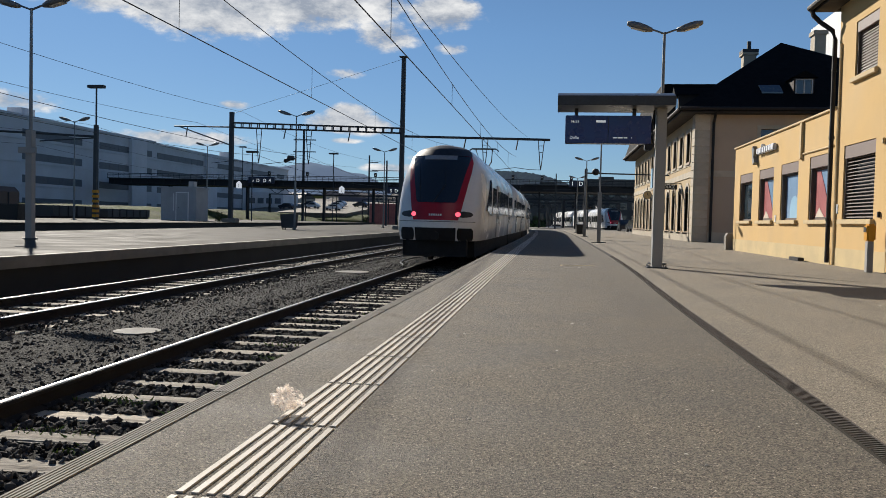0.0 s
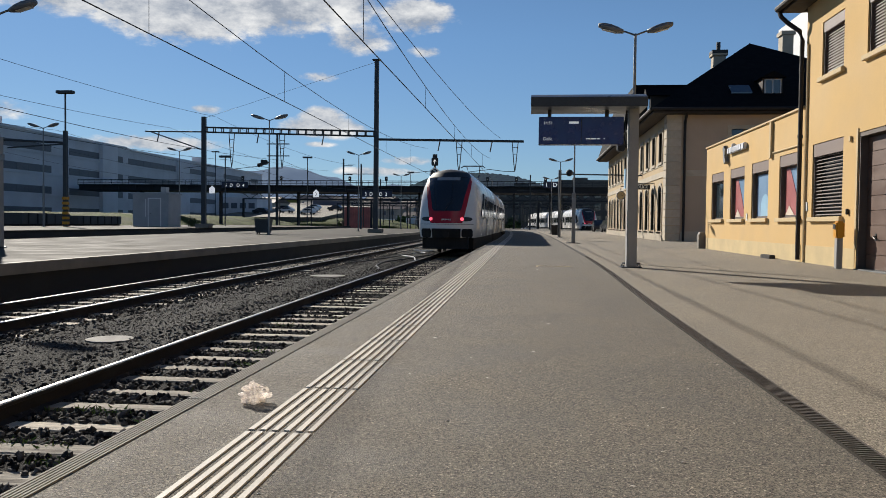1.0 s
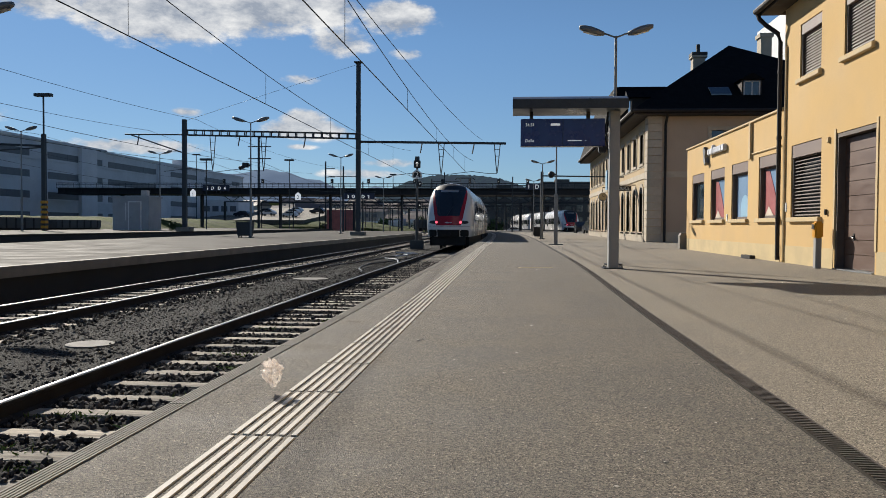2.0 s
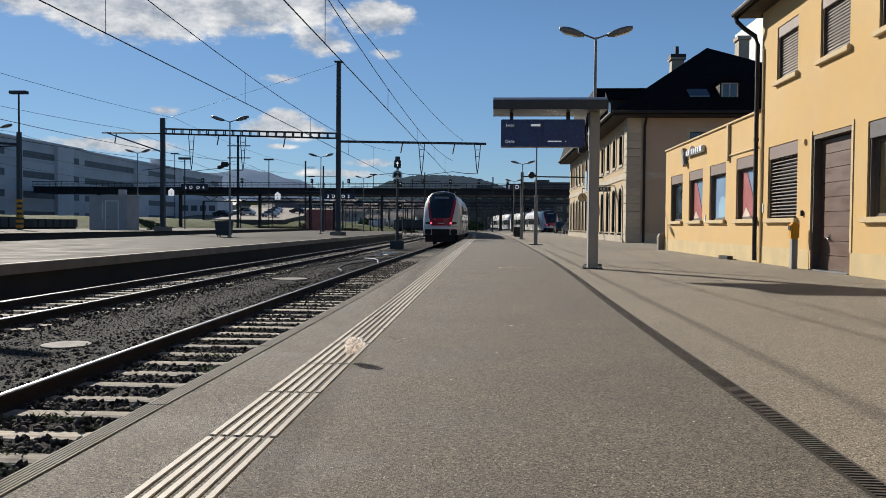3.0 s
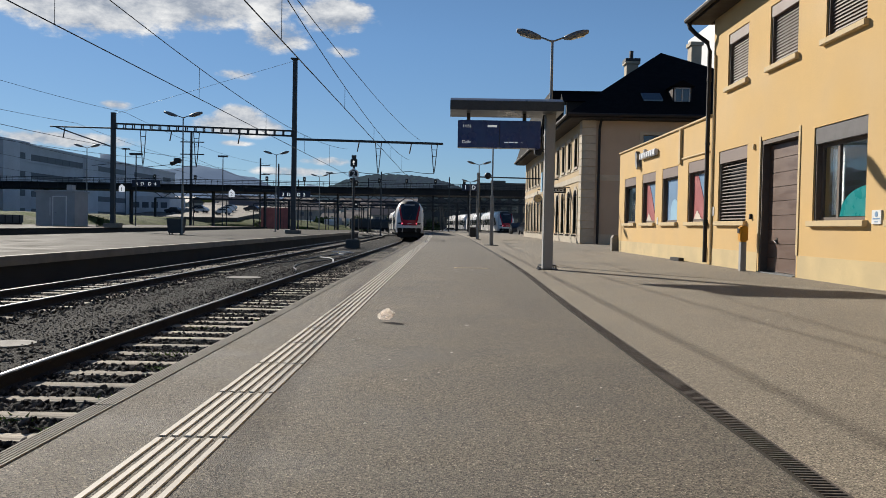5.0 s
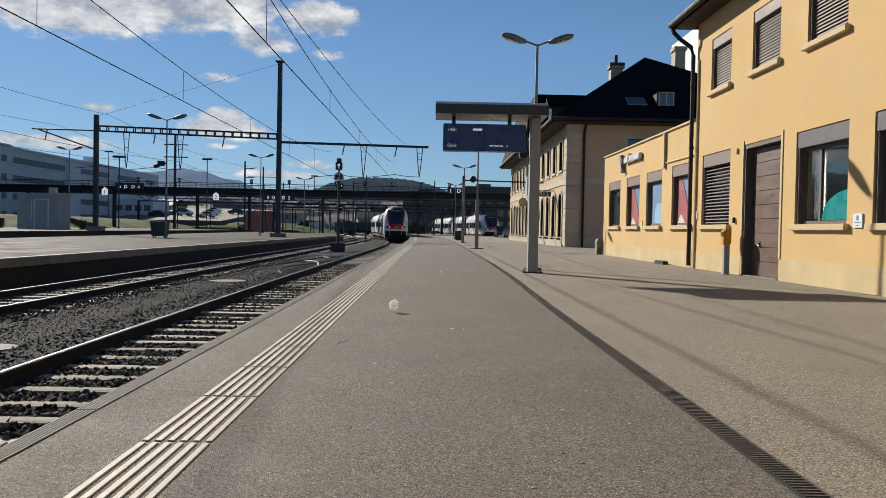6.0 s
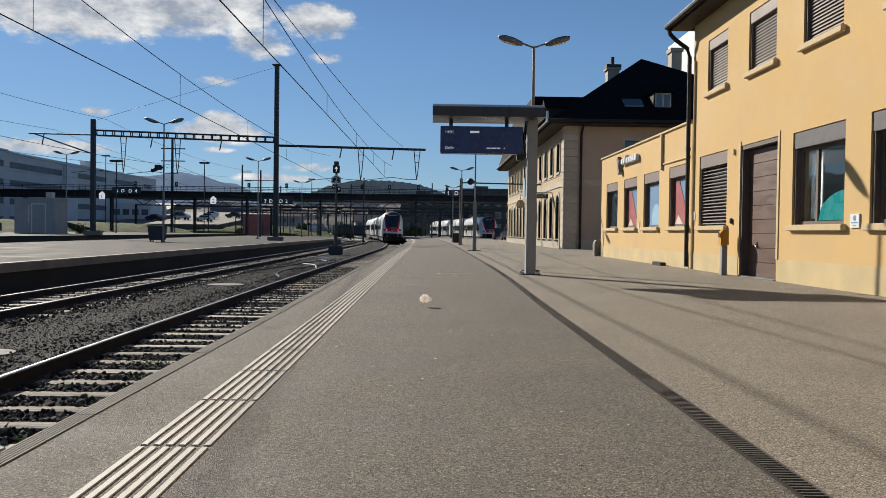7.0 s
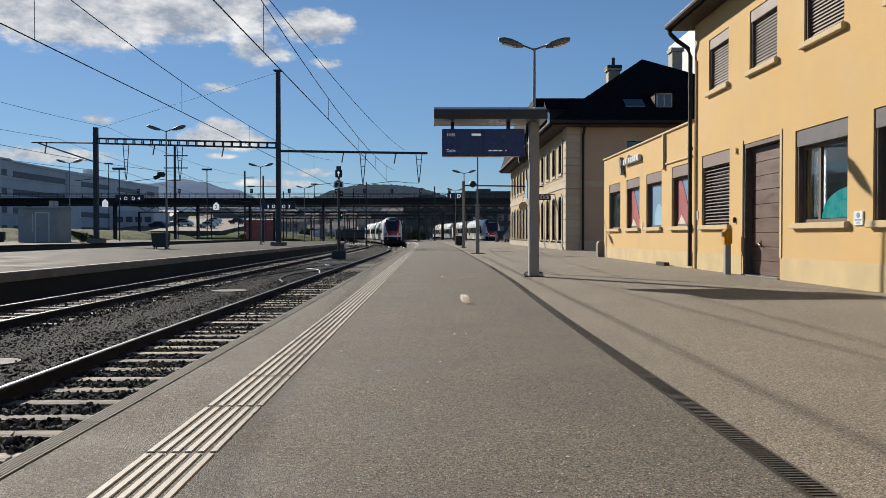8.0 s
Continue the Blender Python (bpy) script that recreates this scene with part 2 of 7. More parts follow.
TRAIN_WHITE = material("train_white", (0.699, 0.69, 0.672), 0.22, scale=0.6, fine=20, vary=0.04, bump=0.0, stain=0.12, stain_scale=0.8, stain_colour=(0.414, 0.405, 0.386))
TRAIN_RED = material("train_red", (0.32, 0.008, 0.016), 0.22, scale=0.8, fine=20, vary=0.05, bump=0.0)
TRAIN_GREY = material("train_door_grey", (0.35, 0.35, 0.36), 0.35, vary=0.06, bump=0.0)
TRAIN_ROOF = material("train_roof_grey", (0.27, 0.28, 0.3), 0.5, scale=0.5, fine=15, vary=0.15, bump=0.1)
GLASS = material("dark_glass", (0.012, 0.016, 0.022), 0.05, vary=0.1, bump=0.0, spec=0.8)
WINDOW = material("window_glass", (0.03, 0.045, 0.055), 0.04, vary=0.3, scale=1.5, bump=0.0, spec=0.9)
CLEAR = bpy.data.materials.new("clear_glass")
CLEAR.use_nodes = True
clear_b = CLEAR.node_tree.nodes["Principled BSDF"]
clear_b.inputs["Base Color"].default_value = (0.8, 0.86, 0.88, 1)
clear_b.inputs["Transmission Weight"].default_value = 1.0
clear_b.inputs["Roughness"].default_value = 0.02
UNDER = material("underframe", (0.0091, 0.0091, 0.00975), 0.85, vary=0.3, bump=0.3)
RED_LAMP = glowing("tail_lamp", (1.0, 0.1, 0.15), 1.2)
WHITE_LAMP = glowing("signal_white", (1.0, 0.97, 0.9), 0.45)
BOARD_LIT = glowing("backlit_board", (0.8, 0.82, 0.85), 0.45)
PRINT_WHITE = glowing("display_text", (0.75, 0.8, 0.85), 0.25)
YELLOW = material("yellow_paint", (0.64, 0.288, 0.012), 0.45, vary=0.06, bump=0.05)
FACTORY = material("factory_cladding", (0.5, 0.53, 0.57), 0.7, scale=0.3, fine=6, vary=0.1, bump=0.1)
FACTORY_GLASS = material("factory_glass", (0.12, 0.13, 0.15), 0.4, vary=0.2, bump=0.0, spec=0.2)
LAMP_GREY = material("lamp_grey", (0.16, 0.164, 0.168), 0.5, vary=0.1, bump=0.05)
FACTORY_PALE = material("factory_pale", (0.58, 0.6, 0.64), 0.7, scale=0.3, fine=6, vary=0.1, bump=0.1)
HUT = material("grey_hut_paint", (0.378, 0.387, 0.396), 0.75, scale=1, fine=30, vary=0.1, bump=0.1, stain=0.2, stain_scale=0.8, stain_colour=(0.18, 0.171, 0.162))
BRIDGE = material("dark_bridge", (0.0169, 0.0195, 0.024), 0.8, scale=0.4, fine=8, vary=0.25, bump=0.2)
DARK_FAR = material("dark_far_wall", (0.0829, 0.0829, 0.078), 0.85, scale=0.2, fine=3, vary=0.25, bump=0.1)
BOARD = material("dark_board", (0.012, 0.016, 0.045), 0.4, vary=0.1, bump=0.0)
TOWN_WALL = material("town_wall", (0.42, 0.4, 0.36), 0.9, scale=0.3, fine=4, vary=0.15, bump=0.1, piece=0.3)
TOWN_ROOF = material("town_roof", (0.13, 0.1, 0.09), 0.6, scale=0.4, fine=5, vary=0.2, bump=0.1, piece=0.45)
MEADOW = material("town_slope", (0.0163, 0.0228, 0.00975), 0.95, scale=0.02, fine=0.3, vary=0.4, bump=0.3, bump_dist=0.5, spec=0.0)
CONTAINER = material("rusty_red_container", (0.4, 0.136, 0.12), 0.65, scale=0.8, fine=12, vary=0.2, bump=0.2)
# Red paled to carry the reflection of the window glass in its colour.
POSTER_RED = material("poster_red", (0.36, 0.096, 0.096), 0.45, vary=0.05, bump=0.0)
POSTER_BLUE = material("poster_blue", (0.2, 0.32, 0.48), 0.35, vary=0.12, scale=1.0, bump=0.0)
POSTER_SKY = material("poster_pale_blue", (0.32, 0.52, 0.68), 0.4, vary=0.06, bump=0.0)
POSTER_CREAM = material("poster_cream", (0.62, 0.55, 0.46), 0.45, vary=0.06, bump=0.0)
TEAL = material("teal_film", (0.0, 0.22, 0.22), 0.3, vary=0.06, bump=0.0)
TREE_LEAF = material("leaves", (0.045, 0.075, 0.02), 0.75, scale=2, fine=12, vary=0.35, bump=0.1, island=0.5)
CAR_DARK = material("car_dark_paint", (0.03, 0.035, 0.045), 0.2, vary=0.05, bump=0.0)
CAR_WHITE = material("car_white_paint", (0.7, 0.7, 0.7), 0.2, vary=0.05, bump=0.0)
CREAM = material("cream_sill", (0.528, 0.4, 0.216), 0.8, vary=0.08, scale=4)


# ---- builders ----
def box(bm, x0, x1, y0, y1, z0, z1, bevel=0.0):
    vs = [bm.verts.new((x, y, z)) for z in (z0, z1) for y in (y0, y1) for x in (x0, x1)]
    fs = [bm.faces.new([vs[i] for i in f]) for f in ((0, 2, 3, 1), (4, 5, 7, 6), (0, 1, 5, 4), (2, 6, 7, 3), (0, 4, 6, 2), (1, 3, 7, 5))]
    if bevel:
        bmesh.ops.bevel(bm, geom=list({e for f in fs for e in f.edges}), offset=bevel, segments=2, affect="EDGES", clamp_overlap=True)


def tube(bm, points, radius, sides=8, radius_end=None, caps=True):
    """A round bar along a line of points."""
    pts = [Vector(p) for p in points]
    rings = []
    for i, p in enumerate(pts):
        d = (pts[min(i + 1, len(pts) - 1)] - pts[max(i - 1, 0)]).normalized()
        side = d.cross(Vector((0, 0, 1)) if abs(d.z) < 0.95 else Vector((0, 1, 0))).normalized()
        up = side.cross(d)
        r = radius if radius_end is None else radius + (radius_end - radius) * i / (len(pts) - 1)
        rings.append([bm.verts.new(p + r * (math.cos(a) * side + math.sin(a) * up)) for a in (2 * math.pi * k / sides for k in range(sides))])
    for a, b in zip(rings, rings[1:]):
        for k in range(sides):
            bm.faces.new((a[k], a[(k + 1) % sides], b[(k + 1) % sides], b[k]))
    if caps:
        bm.faces.new(rings[0][::-1])
        bm.faces.new(rings[-1])


def prism(bm, outline, depth_a, depth_b, to):
    """A flat outline (u, v) given thickness; to(u, v, d) places it."""
    a = [bm.verts.new(to(u, v, depth_a)) for u, v in outline]
    b = [bm.verts.new(to(u, v, depth_b)) for u, v in outline]
    bm.faces.new(a)
    bm.faces.new(b[::-1])
    n = len(outline)
    for k in range(n):
        bm.faces.new((a[k], b[k], b[(k + 1) % n], a[(k + 1) % n]))


def mesh_of(name, bm, mat, smooth=False):
    bmesh.ops.recalc_face_normals(bm, faces=bm.faces[:])
    me = bpy.data.meshes.new(name)
    bm.to_mesh(me)
    bm.free()
    me.materials.append(mat)
    if smooth:
        me.polygons.foreach_set("use_smooth", [True] * len(me.polygons))
    return me


def part(name, bm, mat, parent=None, label="", smooth=False):
    ob = new(name, mesh_of(name, bm, mat, smooth))
    if parent is not None:
        ob.parent = parent
    return tagged(ob, label)


def piece(name, me, parent, x, y, z, rz=0.0):
    ob = new(name, me)
    ob.parent = parent
    ob.location = (x, y, z)
    ob.rotation_euler = (0, 0, rz)
    return ob


def empty(name, label, category, group="", kind="", at=(0, 0, 0), rz=0.0):
    ob = new(name)
    ob.location, ob.rotation_euler = at, (0, 0, radians(rz))
    return tagged(ob, label, category, group, kind)


def spline(points):
    """A smooth x over y through control points."""
    ys, xs = [p[0] for p in points], [p[1] for p in points]

    def at(y):
        if y <= ys[0]:
            return xs[0]
        if y >= ys[-1]:
            return xs[-1] + (y - ys[-1]) * (xs[-1] - xs[-2]) / (ys[-1] - ys[-2])
        i = max(k for k in range(len(ys) - 1) if ys[k] <= y)

        def slope(k):
            a, b = max(k - 1, 0), min(k + 1, len(ys) - 1)
            return (xs[b] - xs[a]) / (ys[b] - ys[a])
        h = ys[i + 1] - ys[i]
        s = (y - ys[i]) / h
        return ((2 * s ** 3 - 3 * s ** 2 + 1) * xs[i] + (s ** 3 - 2 * s ** 2 + s) * h * slope(i)
                + (3 * s ** 2 - 2 * s ** 3) * xs[i + 1] + (s ** 3 - s ** 2) * h * slope(i + 1))
    return at


edge = spline([(-30, -1.6), (0, -1.6), (14, -1.645), (25, -1.695), (45, -1.75), (60, -1.9), (75, -2.15), (90, -2.6), (105, -3.55), (125, -5.6), (145, -8.3)])
line_1 = spline([(-30, -3.25), (0, -3.25), (12, -3.4), (25, -3.5), (42, -3.46), (58, -3.42), (74, -3.5), (94, -4.25), (109, -5.4), (130, -7.3), (150, -9.5), (175, -13.0), (200, -17.6), (230, -25)])
line_2 = spline([(-30, -8.0), (0, -8.0), (40, -8.25), (70, -8.5), (95, -8.9), (112, -9.6), (135, -13), (160, -19), (190, -29), (230, -46)])
island_edge = spline([(-30, -9.68), (0, -9.68), (40, -9.93), (70, -10.18), (95, -10.7), (112, -12.5), (120, -15.5)])


def heading(f, y):
    return math.atan2(-(f(y + 0.5) - f(y - 0.5)), 1.0)


def wall_x(bm, x, thick, y0, y1, z0, z1, holes):
    """An upright wall facing -x, with openings (y0, y1, z0, z1) right through it."""
    ys = sorted({y0, y1, *[h[0] for h in holes], *[h[1] for h in holes]})
    zs = sorted({z0, z1, *[h[2] for h in holes], *[h[3] for h in holes]})

    def solid(i, j):
        if not (0 <= i < len(ys) - 1 and 0 <= j < len(zs) - 1):
            return False
        cy, cz = (ys[i] + ys[i + 1]) / 2, (zs[j] + zs[j + 1]) / 2
        return not any(h[0] < cy < h[1] and h[2] < cz < h[3] for h in holes)

    def quad(*ps):
        bm.faces.new([bm.verts.new(p) for p in ps])
    for i in range(len(ys) - 1):
        for j in range(len(zs) - 1):
            if not solid(i, j):
                continue
            a, b, c, d = ys[i], ys[i + 1], zs[j], zs[j + 1]
            for xx in (x, x + thick):
                quad((xx, a, c), (xx, b, c), (xx, b, d), (xx, a, d))
            if not solid(i - 1, j):
                quad((x, a, c), (x + thick, a, c), (x + thick, a, d), (x, a, d))
            if not solid(i + 1, j):
                quad((x, b, c), (x + thick, b, c), (x + thick, b, d), (x, b, d))
            if not solid(i, j - 1):
                quad((x, a, c), (x + thick, a, c), (x + thick, b, c), (x, b, c))
            if not solid(i, j + 1):
                quad((x, a, d), (x + thick, a, d), (x + thick, b, d), (x, b, d))
    bmesh.ops.remove_doubles(bm, verts=bm.verts[:], dist=0.0005)


def hip_roof(bm, x0, x1, y0, y1, z, top, ridge, thick=0.25):
    """A hipped roof on an eave rectangle; ridge: its two ends (x, y)."""
    (ax, ay), (bx, by) = ridge
    low = [bm.verts.new(p) for p in ((x0, y0, z), (x1, y0, z), (x1, y1, z), (x0, y1, z))]
    rim = [bm.verts.new(p) for p in ((x0, y0, z + thick), (x1, y0, z + thick), (x1, y1, z + thick), (x0, y1, z + thick))]
    a = bm.verts.new((ax, ay, top))
    b = bm.verts.new((bx, by, top)) if (ax, ay) != (bx, by) else a
    bm.faces.new(low)
    for k in range(4):
        bm.faces.new((low[k], low[(k + 1) % 4], rim[(k + 1) % 4], rim[k]))
    bm.faces.new((rim[0], rim[1], a))
    if a is b:
        for k in (1, 2, 3):
            bm.faces.new((rim[k], rim[(k + 1) % 4], a))
    else:
        bm.faces.new((rim[1], rim[2], b, a))
        bm.faces.new((rim[2], rim[3], b))
        bm.faces.new((rim[3], rim[0], a, b))


def mansard(bm, low, high, z0, z1):
    """A steep-sided roof with a flat top; low and high: (x0, x1, y0, y1)."""
    a, b, c = [[bm.verts.new((x, y, z)) for x, y in ((q[0], q[2]), (q[1], q[2]), (q[1], q[3]), (q[0], q[3]))] for q, z in ((low, z0), (low, z0 + 0.2), (high, z1))]
    bm.faces.new(a[::-1])
    bm.faces.new(c)
    for lo_, hi_ in ((a, b), (b, c)):
        for k in range(4):
            bm.faces.new((lo_[k], lo_[(k + 1) % 4], hi_[(k + 1) % 4], hi_[k]))


# ---- ground, platforms ----
def strip(bm, left, right, y0, y1, step, z0, z1):
    """A slab between two lines x(y), from z0 up to z1."""
    rows = []
    n = max(1, int(round((y1 - y0) / step)))
    for k in range(n + 1):
        y = y0 + (y1 - y0) * k / n
        a, b = left(y), right(y)
        rows.append([bm.verts.new(p) for p in ((a, y, z1), (b, y, z1), (b, y, z0), (a, y, z0))])
    for r, s in zip(rows, rows[1:]):
        for k in range(4):
            bm.faces.new((r[k], r[(k + 1) % 4], s[(k + 1) % 4], s[k]))
    bm.faces.new(rows[0][::-1])
    bm.faces.new(rows[-1])


bm = bmesh.new()
g = [bm.verts.new(p) for p in ((-4000, -2500, -0.86), (4000, -2500, -0.86), (4000, 4500, -0.86), (-4000, 4500, -0.86))]
bm.faces.new(g)
tagged(part("ground", bm, EARTH), "bare grey-brown railway yard ground", "ground", kind="structure")

bm = bmesh.new()
strip(bm, lambda y: edge(y) + 0.1, lambda y: 60.0, -30, 150, 3, -0.9, 0.0)
platform = tagged(part("pavement", bm, ASPHALT), "worn grey-beige asphalt station platform with fine grit", "platform", kind="structure")
drain_x = spline([(-10, 1.17), (2.6, 1.265), (8.4, 1.33), (15.9, 1.49), (26, 1.56), (60, 1.5), (100, 0.9)])
bm = bmesh.new()
strip(bm, lambda y: drain_x(y) + 0.06, lambda y: 60.0, -30, 108, 2, -0.03, 0.003)
part("yard_surface", bm, YARD_ASPHALT, platform, "paler fine asphalt between the drain and the buildings")
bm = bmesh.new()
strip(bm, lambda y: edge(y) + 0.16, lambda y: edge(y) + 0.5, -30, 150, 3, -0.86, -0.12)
part("edge_wall", bm, WALL_CONCRETE, platform, "weathered concrete platform wall with its shade in the dark colour")

bm = bmesh.new()
strip(bm, lambda y: -21.3 - 0.06 * max(0, y - 30), lambda y: island_edge(y) - 0.18, -30, 118, 4, -0.9, 0.0)
island = tagged(part("island_platform", bm, ISLAND_TOP), "pale worn asphalt island platform between the tracks", "platform", kind="structure")
bm = bmesh.new()
strip(bm, lambda y: island_edge(y) - 0.22, lambda y: island_edge(y), -30, 118, 4, -0.22, 0.004)
part("coping", bm, CONCRETE, island, "pale concrete coping along the edge")
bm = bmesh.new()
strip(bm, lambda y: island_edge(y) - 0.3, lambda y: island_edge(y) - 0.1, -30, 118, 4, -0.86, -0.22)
part("edge_wall", bm, WALL_CONCRETE, island, "stained concrete wall below the coping with shade in its dark colour")
bm = bmesh.new()
strip(bm, lambda y: -40.0 - 0.06 * max(0, y - 30), lambda y: -26.0 - 0.02 * max(0, y - 30), -30, 125, 6, -0.9, 0.25)
far_platform = tagged(part("far_platform", bm, ISLAND_TOP), "pale asphalt platform with a dark concrete wall", "platform", kind="structure")
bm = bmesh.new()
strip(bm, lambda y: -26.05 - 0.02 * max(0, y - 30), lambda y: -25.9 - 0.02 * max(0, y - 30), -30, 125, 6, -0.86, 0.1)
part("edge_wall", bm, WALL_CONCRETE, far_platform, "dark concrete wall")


# ---- tracks ----
def rail_mesh(bm, f, offset, y0, y1, outline, z):
    rows = []
    n = int((y1 - y0) / 1.5)
    for k in range(n + 1):
        y = y0 + (y1 - y0) * k / n
        a = heading(f, y)
        rows.append([bm.verts.new((f(y) + (offset + u) * math.cos(a), y + (offset + u) * math.sin(a), z + v)) for u, v in outline])
    m = len(outline)
    for r, s in zip(rows, rows[1:]):
        for k in range(m):
            bm.faces.new((r[k], r[(k + 1) % m], s[(k + 1) % m], s[k]))


RAIL_Z = -0.58
WEB = [(-0.07, -0.17), (0.07, -0.17), (0.07, -0.155), (0.012, -0.135), (0.012, -0.05), (0.036, -0.038), (0.036, -0.01), (-0.036, -0.01), (-0.036, -0.038), (-0.012, -0.05), (-0.012, -0.135), (-0.07, -0.155)]
HEAD = [(-0.03, -0.0102), (0.03, -0.0102), (0.026, -0.005), (0.014, 0.0), (-0.014, 0.0), (-0.026, -0.005)]


def track(name, f, y0, y1, label):
    t = empty(name, label, "railway track", kind="structure")
    for side in (-0.752, 0.8):
        bm = bmesh.new()
        rail_mesh(bm, f, side, y0, y1, WEB, RAIL_Z)
        r = part("rail", bm, RAIL_SIDE, t, "rusty brown steel rail")
        bm = bmesh.new()
        rail_mesh(bm, f, side, y0, y1, HEAD, RAIL_Z)
        part("rail_head", bm, RAIL_HEAD, r, "polished running surface")
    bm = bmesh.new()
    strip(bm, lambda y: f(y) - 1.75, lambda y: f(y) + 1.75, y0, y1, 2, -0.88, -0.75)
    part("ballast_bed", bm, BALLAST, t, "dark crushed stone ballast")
    return t


track_1 = track("track_1", line_1, -25, 225, "railway track with worn wooden sleepers in dark ballast")
track_2 = track("track_2", line_2, -25, 225, "railway track with pale sleeper ends beside the island platform")
track_3 = track("track_3", lambda y: -23.7 - 0.04 * max(0, y - 30), -25, 160, "railway track between the far platforms")
for k, dx in enumerate((-42.5, -47.0)):
    track("track_%d" % (4 + k), (lambda q: lambda y: q - 0.02 * y)(dx), -25, 200, "sidings track in dark ballast")
bm = bmesh.new()
strip(bm, lambda y: line_2(y) + 1.6, lambda y: line_1(y) - 1.15, -25, 130, 2.5, -0.87, -0.715)
tagged(part("service_path", bm, PATH_GRAVEL), "grey fine gravel path between the two tracks", "gravel path", kind="structure")

# ---- distance ----
bm = bmesh.new()


def hill(bm, cx, cy, rx, ry, h, nx, ny, rough, trees):
    grid = []
    for i in range(nx + 1):
        row = []
        for j in range(ny + 1):
            u, v = 2 * i / nx - 1, 2 * j / ny - 1
            r = min(1.0, math.hypot(u, v))
            z = h * (0.5 + 0.5 * math.cos(math.pi * r ** 1.3)) ** 0.9
            x, y = cx + rx * u, cy + ry * v
            z *= 1 + rough * noise.fractal(Vector((x * 0.004, y * 0.004, 1.7)), 1.0, 2.0, 4)
            z += trees * abs(noise.noise(Vector((x * 0.22, y * 0.22, 0.3)))) * (1 if z > 3 else 0)
            row.append(bm.verts.new((x, y, z - 1)))
        grid.append(row)
    for i in range(nx):
        for j in range(ny):
            bm.faces.new((grid[i][j], grid[i + 1][j], grid[i + 1][j + 1], grid[i][j + 1]))


hill(bm, -54, 900, 165, 190, 55, 240, 60, 0.08, 2.8)
hill(bm, 60, 980, 170, 200, 34, 120, 36, 0.15, 3)
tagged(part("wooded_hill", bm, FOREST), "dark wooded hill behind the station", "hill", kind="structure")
bm = bmesh.new()
hill(bm, -900, 2600, 620, 500, 165, 90, 30, 0.25, 0)
hill(bm, -1500, 2700, 700, 500, 215, 90, 30, 0.25, 0)
hill(bm, -2300, 2700, 800, 600, 330, 90, 30, 0.25, 0)
hill(bm, -420, 3000, 520, 400, 130, 60, 30, 0.25, 0)
hill(bm, 300, 3000, 900, 400, 120, 60, 30, 0.25, 0)
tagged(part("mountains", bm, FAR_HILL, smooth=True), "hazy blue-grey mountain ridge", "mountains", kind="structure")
bm = bmesh.new()
for x0, x1, y0, y1, h in ((-77, -49, 40, 225, 0.0), (-70, -20, 175, 230, 0.0)):
    n, m = 26, 60
    gr = [[bm.verts.new((x0 + (x1 - x0) * i / n, y0 + (y1 - y0) * j / m, -0.7 + h + 2.6 * max(0.0, math.sin(math.pi * i / n)) ** 0.8 * max(0.0, math.sin(math.pi * j / m)) ** 0.3 + 0.25 * noise.noise(Vector((i * 0.7, j * 0.5, 0))))) for j in range(m + 1)] for i in range(n + 1)]
    for i in range(n):
        for j in range(m):
            bm.faces.new((gr[i][j], gr[i + 1][j], gr[i + 1][j + 1], gr[i][j + 1]))
tagged(part("grass_bank", bm, GRASS, smooth=True), "green grass bank along the sidings", "grass", kind="stuff")


# ---- buildings ----
FX = 6.6


